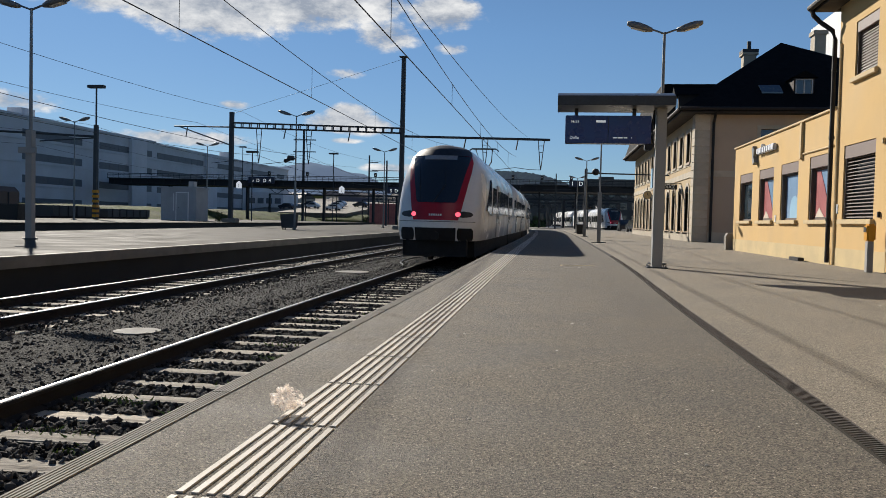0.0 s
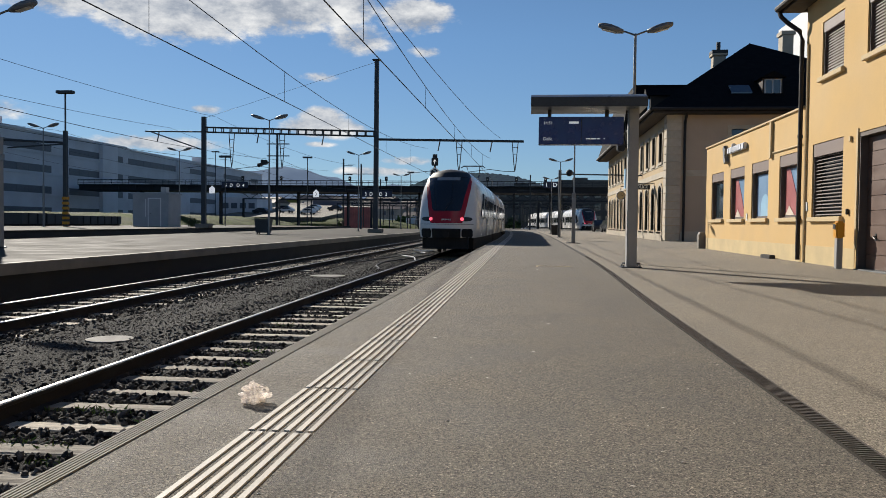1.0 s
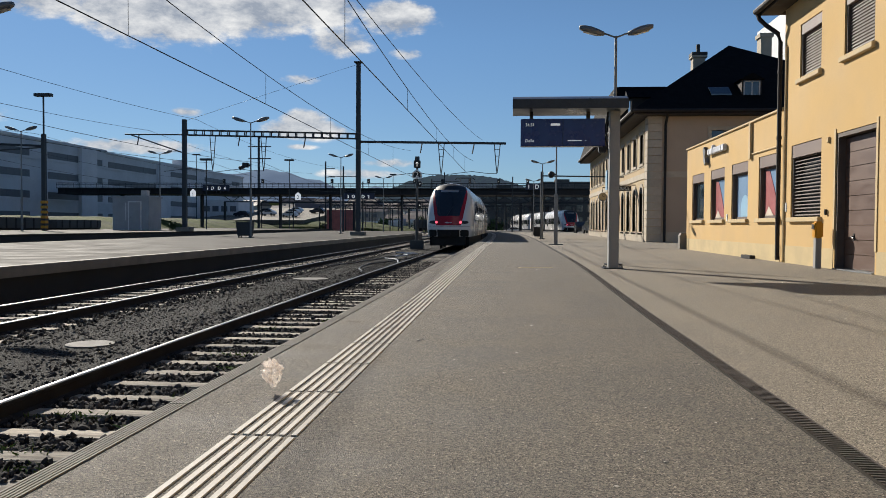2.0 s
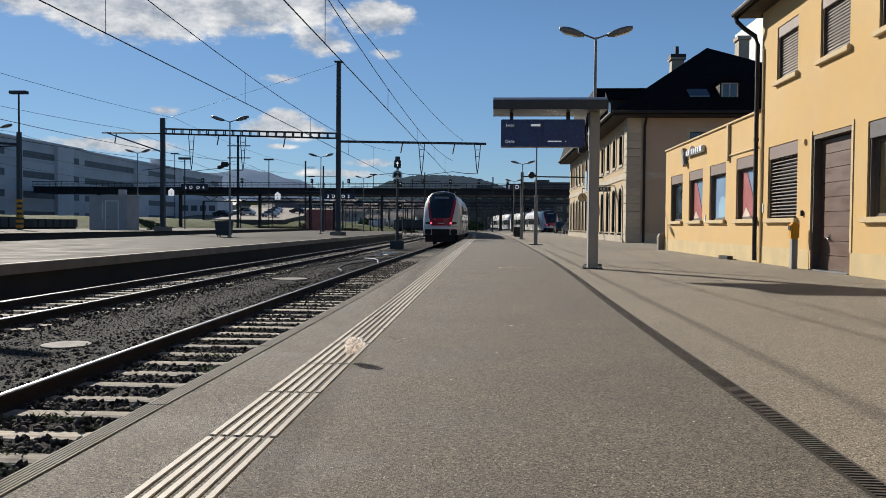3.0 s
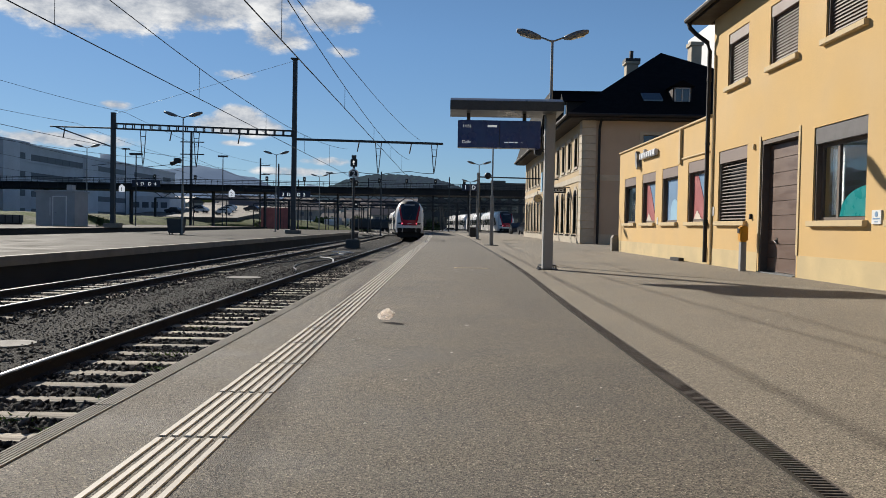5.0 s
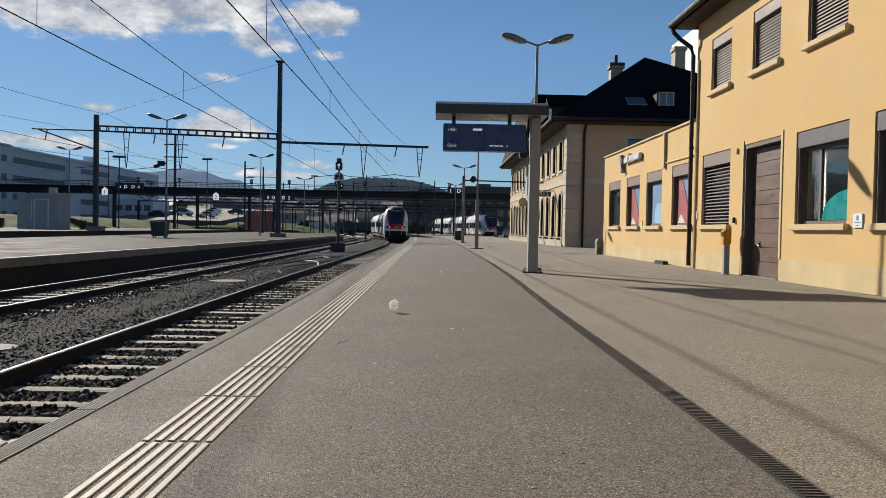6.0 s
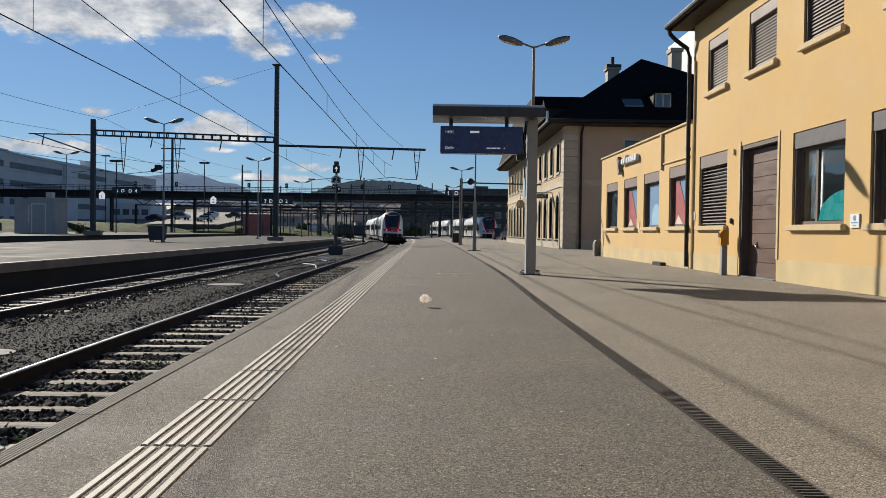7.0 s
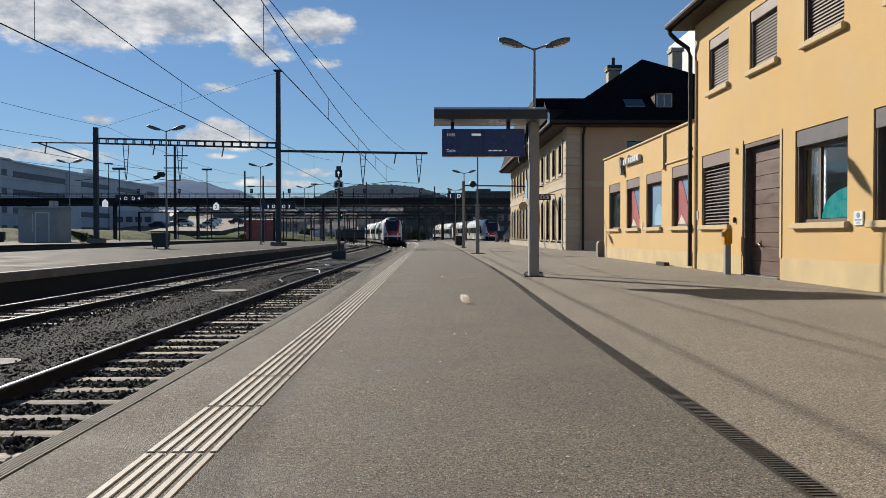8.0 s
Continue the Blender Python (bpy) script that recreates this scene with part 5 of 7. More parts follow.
prism(bm, [(-0.3, 4.65), (0.3, 4.65), (0.33, 4.8), (0.3, 5.05), (0, 5.25), (-0.3, 5.05), (-0.33, 4.8)], -0.12, -0.085, to)
pl = part("number_plate_board", bm, WHITE, signal, "white plate with a black figure")
bm = bmesh.new()
prism(bm, [(-0.23, 4.72), (0.23, 4.72), (0.245, 4.8), (0.23, 5.0), (0, 5.155), (-0.23, 5.0), (-0.245, 4.8)], -0.125, -0.1205, to)
part("plate_field", bm, BLACK, pl)
c = bpy.data.curves.new("letters", "FONT")
c.body, c.size, c.extrude, c.align_x = "2", 0.46, 0.002, "CENTER"
c.materials.append(WHITE)
o = new("letters", c)
o.parent = pl
o.matrix_basis = pose(0, -0.128, 4.75, 90, 0, 0)
for z in (2.7, 4.1):
    bm = bmesh.new()
    box(bm, -0.02 + 0.1, 0.3, -0.12, 0.06, z, z + 0.36, 0.03)
    s2 = part("lower_head", bm, BLACK, signal)
    bm = bmesh.new()
    tube(bm, [(0.19, -0.125, z + 0.2), (0.19, -0.13, z + 0.2)], 0.035, 8)
    part("lamp", bm, WHITE_LAMP, s2)

# ---- road bridge across the tracks ----
BY = 130.0
bridge = empty("road_bridge", "long dark steel bridge across the tracks with railings", "bridge")
bm = bmesh.new()
box(bm, -76, 26, BY, BY + 7, 5.8, 6.85)
part("girder", bm, BRIDGE, bridge)
bm = bmesh.new()
box(bm, -76, 26, BY - 0.5, BY - 0.004, 6.72, 6.85)
part("upper_flange", bm, BRIDGE, bridge)
bm = bmesh.new()
box(bm, -76, 26, BY - 0.3, BY - 0.005, 5.82, 5.96)
part("lower_flange", bm, BRIDGE, bridge)
for k in range(34):
    bm = bmesh.new()
    box(bm, -75 + 3 * k, -74.85 + 3 * k, BY - 0.25, BY - 0.006, 5.96, 6.72)
    part("stiffener", bm, BRIDGE, bridge)
bm = bmesh.new()
for z in (7.62, 7.38, 7.12):
    tube(bm, [(-76, BY - 0.4, z), (26, BY - 0.4, z)], 0.055 if z > 7.5 else 0.03, 6)
for k in range(103):
    tube(bm, [(-76 + k, BY - 0.4, 6.85), (-76 + k, BY - 0.4, 7.62)], 0.03, 5)
part("railing", bm, BRIDGE, bridge)
for x in (-66, -52, -38.5, -30.0, -18.0, -2.4, 3.4, 14.5, 24.0):
    bm = bmesh.new()
    box(bm, x - 0.13, x + 0.13, BY + 2, BY + 3, -0.86, 5.8)
    part("pier", bm, BRIDGE, bridge)
gant = empty("signal_gantry", "dark lattice signal gantry across the tracks behind the bridge", "gantry")
GY = 165.0
bm = bmesh.new()
for z in (5.6, 6.8):
    for dy in (0, 0.9):
        tube(bm, [(-60, GY + dy, z), (16, GY + dy, z)], 0.1, 5)
n = 44
for k in range(n):
    x = -60 + 76 * k / n
    tube(bm, [(x, GY, 5.6 if k % 2 else 6.8), (x + 76 / n, GY, 6.8 if k % 2 else 5.6)], 0.07, 5)
part("truss", bm, BRIDGE, gant)
for x in (-60, -32.5, -9.6, 2.0, 16):
    bm = bmesh.new()
    tapered(bm, x, GY + 0.4, -0.86, 5.6, 0.22, 0.18)
    part("leg", bm, BRIDGE, gant)
def portal(y, x0, x1, z, step):
    """A plain overhead line portal of thin posts and a light truss."""
    g_ = empty("line_portal", "dark overhead line portal across the yard tracks", "gantry", "line portals")
    bm = bmesh.new()
    for dz in (0, 0.7):
        tube(bm, [(x0, y, z + dz), (x1, y, z + dz)], 0.06, 5)
    m_ = int((x1 - x0) / 1.4)
    for k in range(m_):
        a_, b_ = x0 + (x1 - x0) * k / m_, x0 + (x1 - x0) * (k + 1) / m_
        tube(bm, [(a_, y, z if k % 2 else z + 0.7), (b_, y, z + 0.7 if k % 2 else z)], 0.035, 4)
    part("truss", bm, BRIDGE, g_)
    k = x0
    while k <= x1:
        bm = bmesh.new()
        tube(bm, [(k, y, -0.86), (k, y, z)], 0.1, 6)
        part("post", bm, BRIDGE, g_)
        k += step


portal(146, -46, -16, 4.9, 6.0)
portal(158, -38, 12, 4.6, 5.3)
portal(188, -36, 16, 4.8, 4.1)
portal(178, -40, 14, 5.4, 7.7)
portal(200, -44, 6, 5.0, 6.2)
portal(222, -50, 4, 5.6, 5.4)
bm = bmesh.new()
prism(bm, [(180, -0.86), (246, -0.86), (246, 6.0), (180, 1.9)], -74.0, -47.0, lambda u, v, d: (d, u, v))
tagged(part("parking_lot", bm, ASPHALT), "pale sloping parking ground beyond the grass bank", "car park", kind="structure")
for x in (-47, -40.5, -29, -23, -15.5, -11, -6.6, -2.0, 2.6):
    bm = bmesh.new()
    box(bm, x - 0.22, x + 0.22, BY - 0.9, BY - 0.62, 7.6, 8.3, 0.05)
    tube(bm, [(x, BY - 0.53, 6.8), (x, BY - 0.6, 7.9)], 0.05, 5)
    sg = tagged(part("bridge_signal", bm, BLACK), "small black signal head on the bridge railing", "signal", "bridge signals")
    bm = bmesh.new()
    tube(bm, [(x, BY - 0.92, 7.95), (x, BY - 0.91, 7.95)], 0.05, 8)
    part("lamp", bm, WHITE_LAMP, sg)


def sector_board(x, z, text, size):
    bm = bmesh.new()
    w_ = 0.55 * size * len(text)
    box(bm, x - w_ / 2, x + w_ / 2, BY - 0.75, BY - 0.6, z, z + 1.05)
    box(bm, x - 0.05, x + 0.05, BY - 0.65, BY - 0.45, min(z, 6.0), max(z + 1.0, 6.7))
    s_ = tagged(part("platform_board", bm, BOARD), "dark blue platform board with white characters", "sign", "platform boards")
    cc = bpy.data.curves.new("letters", "FONT")
    cc.body, cc.size, cc.extrude, cc.align_x = text, size, 0.003, "CENTER"
    cc.materials.append(BOARD_LIT)
    oo = new("letters", cc)
    oo.parent = s_
    oo.matrix_basis = pose(x, BY - 0.758, z + 0.22, 90, 0, 0)


sector_board(3.5, 6.6, "1   D", 0.9)
sector_board(-24.7, 5.0, "3  D     D  2", 0.75)
sector_board(-48.4, 6.3, "5  D   D  4", 0.75)
for x, z, figure in ((-52.3, 5.4, "1"), (-34.65, 4.9, "2")):
    bm = bmesh.new()
    prism(bm, [(-0.46, 0), (0.46, 0), (0.46, 0.85), (0, 1.25), (-0.46, 0.85)], 0.0, 0.1, lambda u, v, d: (x + u, BY - 0.75 + d, z + v))
    s_ = tagged(part("number_board", bm, BOARD_LIT), "backlit white house-shaped board with a dark figure", "sign", "number boards")
    cc = bpy.data.curves.new("letters", "FONT")
    bm = bmesh.new()
    box(bm, x - 0.05, x + 0.05, BY - 0.645, BY - 0.45, z, 6.7)
    part("hanger", bm, BRIDGE, s_)
    cc.body, cc.size, cc.extrude, cc.align_x = figure, 0.9, 0.003, "CENTER"
    cc.materials.append(BLACK)
    oo = new("letters", cc)
    oo.parent = s_
    oo.matrix_basis = pose(x, BY - 0.762, z + 0.15, 90, 0, 0)

# ---- long grey factory ----
factory = empty("factory_building", "long grey-blue factory building with bands of dark windows", "building")
for y0, y1, h, xx in ((58, 150, 14.6, -78.0), (150, 232, 14.4, -78.6)):
    bm = bmesh.new()
    box(bm, xx - 22, xx, y0, y1 - 0.01, -0.86, h)
    part("wall", bm, FACTORY, factory)
    bm = bmesh.new()
    box(bm, xx - 22.2, xx + 0.25, y0 - 0.1, y1 - 0.02, h, h + 0.4)
    part("roof_edge", bm, FACTORY_PALE, factory)
    for f in range(4):
        z = 1.6 + f * 3.4
        k = y0 + 2.0
        while k < y1 - 4:
            bm = bmesh.new()
            box(bm, xx + 0.004, xx + 0.06, k, k + 3.0, z, z + 1.15)
            part("window", bm, FACTORY_GLASS, factory)
            k += 3.05 if (k - y0) % 23 < 18 else 8.2
    for f in range(4):
        bm = bmesh.new()
        box(bm, xx + 0.004, xx + 0.14, y0, y1 - 0.02, 1.15 + f * 3.4, 1.55 + f * 3.4)
        part("floor_band", bm, FACTORY, factory)
    for k in range(int(y0) + 24, int(y1), 58):
        bm = bmesh.new()
        box(bm, xx + 0.004, xx + 0.7, k, k + 5.5, -0.86, h - 0.1)
        part("stair_tower", bm, FACTORY_PALE, factory)
for y in (84, 112, 190):
    bm = bmesh.new()
    box(bm, -82, -79.5, y, y + 3, 14.0, 16.3)
    part("roof_unit", bm, FACTORY_PALE, factory)
low = empty("workshop_building", "low pale grey workshop behind the sidings", "building")
bm = bmesh.new()
box(bm, -86, -69, 200, 212, -0.86, 7.0)
part("wall", bm, FACTORY_PALE, low)
for f in range(2):
    for k in range(7):
        bm = bmesh.new()
        box(bm, -85 + 2.3 * k, -83.4 + 2.3 * k, 199.94, 199.996, 0.9 + 3.2 * f, 2.3 + 3.2 * f)
        part("window", bm, FACTORY_GLASS, low)
# far buildings beyond the bridge
for x0, x1, y, h, mat_, rows in ((-8, 8, 215, 11.0, DARK_FAR, 3), (8, 34, 222, 13.0, DARK_FAR, 3), (34, 60, 200, 15, FACTORY_PALE, 4)):
    b_ = empty("distant_building", "grey flat-roofed building behind the bridge", "building", "distant buildings")
    bm = bmesh.new()
    box(bm, x0, x1, y, y + 14, -0.86, h)
    box(bm, x0 + 4, x0 + 8, y + 3, y + 7, h, h + 0.8)
    part("wall", bm, mat_, b_)
    for r in range(rows):
        for k in range(int((x1 - x0) / 3)):
            bm = bmesh.new()
            box(bm, x0 + 0.7 + 3 * k, x0 + 2.4 + 3 * k, y - 0.06, y - 0.004, 1.5 + 3.3 * r, 3.3 + 3.3 * r)
            part("window", bm, GLASS, b_)

for x, y in ((-36.7, 171),):
    cont = empty("shipping_container", "rusty red corrugated container beside the tracks", "container", "containers", at=(x, y, -0.86))
    bm = bmesh.new()
    box(bm, -2.85, 2.85, 0, 2.4, 0.1, 5.0)
    part("body", bm, CONTAINER, cont)
    bm = bmesh.new()
    for k in range(12):
        box(bm, -2.7 + 0.47 * k, -2.48 + 0.47 * k, -0.06, -0.003, 0.3, 4.8)
    part("corrugation", bm, CONTAINER, cont)

# ---- dark wagons on the siding ----
for y0, y1, top in ((46.5, 59.5, 2.7), (63.5, 71.0, 1.35), (72.0, 80.5, 1.2)):
    wg = empty("siding_wagon", "dark box wagon standing on the siding" if top > 2 else "low dark open wagon standing on the siding", "wagon", "siding wagons", at=(-43.6, y0, RAIL_Z))
    l_ = y1 - y0
    bm = bmesh.new()
    hi = top - RAIL_Z
    if top > 2:
        prism(bm, [(-1.3, 1.0), (1.3, 1.0), (1.3, hi - 0.4), (0.9, hi), (-0.9, hi), (-1.3, hi - 0.4)], 0.2, l_ - 0.2, lambda u, v, q: (u, q, v))
    else:
        for x0, x1, a_, b_ in ((-1.3, -1.2, 0.2, l_ - 0.2), (1.2, 1.3, 0.2, l_ - 0.2), (-1.2, 1.2, 0.2, 0.3), (-1.2, 1.2, l_ - 0.3, l_ - 0.2)):
            box(bm, x0, x1, a_, b_, 1.0, hi)
        box(bm, -1.2, 1.2, 0.3, l_ - 0.3, 1.0, 1.1)
    part("body", bm, DARK_STEEL if top < 2 else REVEAL, wg)
    k = 1.0
    while k < l_ - 0.8:
        bm = bmesh.new()
        box(bm, 1.303, 1.36, k, k + 0.12, 1.02, hi - 0.45 if top > 2 else hi)
        part("stanchion", bm, BRIDGE, wg)
        k += 1.3
    bm = bmesh.new()
    box(bm, -1.1, 1.1, 0.1, l_ - 0.1, 0.75, 0.995)
    part("chassis", bm, UNDER, wg)
    for q in (0.18, 0.82):
        bm = bmesh.new()
        tube(bm, [(-0.8, q * l_, 0.46), (0.8, q * l_, 0.46)], 0.46, 16)
        part("wheel_set", bm, UNDER, wg)

# ---- yard masts with flat floodlights ----
for x, y, h, top in ((-37.4, 62, 8.0, 11.0), (-35.6, 92, 0, 8.3), (-33.5, 120, 0, 10.5), (-60, 150, 0, 14), (-25, 170, 0, 11.5)):
    fl = empty("floodlight_mast", "thin yard mast with a flat floodlight", "mast", "yard masts", at=(x, y, -0.86))
    bm = bmesh.new()
    tube(bm, [(0, 0, 0), (0, 0, top + 0.86)], 0.07, 8)
    if h:
        tapered(bm, 0, 0, 0, h + 0.86, 0.16, 0.14)
    part("pole", bm, DARK_STEEL, fl)
    bm = bmesh.new()
    box(bm, -0.7, 0.7, -0.25, 0.25, top + 0.86, top + 1.1, 0.03)
    part("lamp_head", bm, DARK_STEEL, fl)
    if h:
        bm = bmesh.new()
        tube(bm, [(-9, 0, h + 0.3), (0, 0, h - 0.1)], 0.1, 6)
        tube(bm, [(-5, 0, h - 0.5), (0, 0, h - 0.2)], 0.06, 6)
        part("side_arm", bm, DARK_STEEL, fl)
        for k in range(7):
            bm = bmesh.new()
            box(bm, -0.2, 0.2, -0.2, 0.2, 0.9 + 0.4 * k, 1.12 + 0.4 * k)
            part("warning_band", bm, YELLOW, fl)
for x, y, h in ((-44.6, 140, 16.3), (-44.2, 190, 16.0), (-9.6, 116, 8.5), (-13.0, 132, 8.5), (0.2, 118, 8.0), (5.5, 135, 8.0), (-21, 100, 8.2), (-25, 135, 8.2), (1.5, 142, 7)):
    pm = empty("lattice_mast", "dark overhead line mast with cross arms", "mast", "yard masts", at=(x, y, -0.86))
    bm = bmesh.new()
    tapered(bm, 0, 0, 0, h + 0.86, 0.12 + 0.012 * max(0, h - 9), 0.08 + 0.01 * max(0, h - 9))
    part("mast", bm, DARK_STEEL, pm)
    for z in (h * 0.82, h * 0.95):
        bm = bmesh.new()
        tube(bm, [(-0.2 if y == 190 else -1.9, 0, z), (2.2, 0, z)], 0.045 + 0.008 * max(0, h - 9), 6)
        part("cross_arm", bm, DARK_STEEL, pm)
bm = bmesh.new()
tube(bm, [(2.05, 54.6, 4.22), (7.44, 54.6, 4.15)], 0.05, 6)
tube(bm, [(2.05, 54.6, 0), (2.05, 54.6, 4.5)], 0.1, 8)
tagged(part("tension_mast", bm, DARK_STEEL), "steel mast with a long horizontal tube beside the station", "mast")


# ---- parked cars ----
def parked_car(x, y, z, rz, mat_, label):
    c_ = empty("parked_car", label, "car", "parked cars", at=(x, y, z), rz=rz)
    bm = bmesh.new()
    prism(bm, [(-2.0, 0.35), (2.0, 0.35), (2.05, 0.75), (1.85, 0.9), (1.0, 0.95), (0.45, 1.42), (-1.1, 1.45), (-1.85, 0.98), (-2.05, 0.7)], -0.82, 0.82, lambda u, v, d: (d, u, v))
    bmesh.ops.bevel(bm, geom=bm.edges[:], offset=0.06, segments=2, affect="EDGES")
    part("body", bm, mat_, c_)
    bm = bmesh.new()
    prism(bm, [(0.85, 0.97), (0.42, 1.37), (-1.0, 1.39), (-1.55, 1.0)], -0.835, 0.835, lambda u, v, d: (d, u, v))
    part("side_glass", bm, GLASS, c_)
    for sx in (-0.75, 0.75):
        for sy in (-1.25, 1.25):
            bm = bmesh.new()
            tube(bm, [(sx - 0.1, sy, 0.32), (sx + 0.1, sy, 0.32)], 0.32, 14)
            part("wheel", bm, BLACK, c_)


parked_car(9.6, 96, 0, 10, CAR_DARK, "dark parked car beside the station house")
parked_car(8.9, 103, 0, 0, CAR_DARK, "dark parked car beside the station house")
parked_car(-61.0, 199, 3.08, 80, CAR_WHITE, "white parked car beyond the grass bank")
parked_car(-64.5, 208, 3.64, 85, CAR_DARK, "dark parked car beyond the grass bank")
for x, y, m_ in ((-56.0, 204, CAR_WHITE), (-51.5, 212, CAR_DARK), (-58.5, 216, CAR_WHITE), (-66.0, 194, CAR_DARK), (-53.5, 192, CAR_WHITE)):
    parked_car(x, y, 1.9 + (y - 180) * 0.0621, 78, m_, "white car on the sloping parking ground" if m_ is CAR_WHITE else "dark car on the sloping parking ground")
parked_car(0.5, 176, -0.86, 80, CAR_WHITE, "white car parked beyond the platform end")


# ---- bushes and trees ----
def leafy(name, label, x, y, z, h, r, trunk, seed, clumps=260):
    t = empty(name, label, "tree" if trunk else "bush", at=(x, y, z))
    rg = np.random.default_rng(seed)
    if trunk:
        bm = bmesh.new()
        tube(bm, [(0, 0, 0), (0.05, 0, h * 0.4), (0, 0.05, h * 0.75)], 0.16, 8, 0.05)
        for k in range(5):
            a = k * 1.3
            tube(bm, [(0, 0, h * 0.4), (r * 0.6 * math.cos(a), r * 0.6 * math.sin(a), h * 0.72)], 0.05, 6, 0.02)
        part("trunk", bm, EAVE, t)
    vs, fs = [], []
    for k in range(clumps):
        d = rg.normal(size=3)
        d /= np.linalg.norm(d)
        q = d * rg.uniform(0.45, 1.0) * np.array([r, r, h * 0.36 if trunk else h * 0.5]) + np.array([0, 0, h * 0.64 if trunk else h * 0.5])
        q *= 1 + 0.12 * rg.normal()
        for _ in range(5):
            c0 = q + rg.normal(size=3) * r * 0.12
            e1, e2 = rg.normal(size=3) * r * 0.09, rg.normal(size=3) * r * 0.09
            b0 = len(vs)
            vs += [tuple(c0 - e1), tuple(c0 + e2), tuple(c0 + e1), tuple(c0 - e2)]
            fs.append((b0, b0 + 1, b0 + 2, b0 + 3))
    me = bpy.data.meshes.new("crown")
    me.from_pydata(vs, [], fs)
    me.materials.append(TREE_LEAF)
    cr = new("crown", me)
    cr.parent = t


for k, (x, y, h, r, trunk) in enumerate(((-31.3, 72.6, 0.9, 0.35, False), (-41, 176, 2.0, 1.2, False), (-30, 196, 3.2, 2.4, False), (-22, 200, 3.0, 2.6, False), (-12, 205, 4.0, 3.0, True), (-4, 216, 3.0, 2.6, False), (-9, 222, 4.0, 3.0, False), (7, 178, 2.4, 2.2, False))):
    leafy("yard_tree" if trunk else "bush", "dark green leafy tree in the yard" if trunk else "dark green bush by the sidings", x, y, 0.2 if y < 90 else -0.86, h, r, trunk, 30 + k)

# ---- town on the slope beyond the yard ----
bm = bmesh.new()
gr = [[bm.verts.new((-260 + 12 * i, 255 + 12 * j, -1.2 + 0.05 * 12 * j + 0.6 * noise.noise(Vector((i * 0.4, j * 0.4, 2))))) for j in range(38)] for i in range(36)]
for i in range(35):
    for j in range(37):
        bm.faces.new((gr[i][j], gr[i + 1][j], gr[i + 1][j + 1], gr[i][j + 1]))
tagged(part("town_slope", bm, MEADOW, smooth=True), "dark green slope rising behind the railway yard", "ground", kind="structure")
rt = np.random.default_rng(21)
for k in range(46):
    x, y = rt.uniform(-110, 25), 258 + 170 * rt.random()
    z = -1.6 + 0.05 * (y - 255)
    w_, d_, h_ = rt.uniform(4, 8), rt.uniform(4, 6), rt.uniform(3, 6.5)
    hs_ = empty("town_house", "pale distant house with a pitched roof on the slope", "house", "town houses", at=(x, y, z), rz=rt.uniform(-25, 25))
    bm = bmesh.new()
    box(bm, -w_, w_, -d_, d_, 0, h_)
    part("wall", bm, TOWN_WALL, hs_)
    bm = bmesh.new()
    prism(bm, [(-d_ - 0.5, h_ + 0.01), (d_ + 0.5, h_ + 0.01), (0, h_ + rt.uniform(1.5, 3.2))], -w_ - 0.4, w_ + 0.4, lambda u, v, q: (q, u, v))
    part("roof", bm, TOWN_ROOF, hs_)
    for q in range(int(w_ / 1.6)):
        bm = bmesh.new()
        u0 = -w_ + 0.9 + q * 3.0
        box(bm, u0, u0 + 1.2, -d_ - 0.05, -d_ - 0.004, h_ - 2.1, h_ - 0.7)
        part("window", bm, FACTORY_GLASS, hs_)
# standing goods wagons beyond the bridge
for x, y, l_, h_, mat_ in ((-30.5, 206, 7, 2.9, TRAIN_GREY), (-22.5, 204, 7, 2.7, WHITE), (-14.0, 214, 6, 2.4, TRAIN_GREY), (-36.5, 210, 5, 2.2, WHITE), (-18.0, 186, 9, 2.5, DARK_STEEL), (-27.5, 192, 3.5, 2.4, WHITE)):
    wg = empty("goods_wagon", "goods wagon standing in the yard beyond the bridge", "wagon", "goods wagons", at=(x, y, -0.86), rz=8)
    bm = bmesh.new()
    prism(bm, [(-1.35, 1.1), (1.35, 1.1), (1.35, h_), (0.9, h_ + 0.5), (-0.9, h_ + 0.5), (-1.35, h_)], -l_ / 2, l_ / 2, lambda u, v, q: (q, u, v))
    part("body", bm, mat_, wg)
    bm = bmesh.new()
    box(bm, -l_ / 2, l_ / 2, -1.2, 1.2, 0.75, 1.09)
    part("chassis", bm, UNDER, wg)
    for sx in (-0.33, 0.33):
        bm = bmesh.new()
        tube(bm, [(sx * l_, -0.8, 0.45), (sx * l_, 0.8, 0.45)], 0.45, 12)
        part("wheel_set", bm, UNDER, wg)


def winding(pts, amount):
    """A loose line through the points, lying with small bends."""
    f_ = spline(sorted((y, x) for x, y in pts))
    ys = [p[1] for p in pts]
    a_, b_ = min(ys), max(ys)
    return [(f_(a_ + (b_ - a_) * k / 26) + amount * noise.noise(Vector((k * 0.33, a_, b_))), a_ + (b_ - a_) * k / 26, -0.69) for k in range(27)]


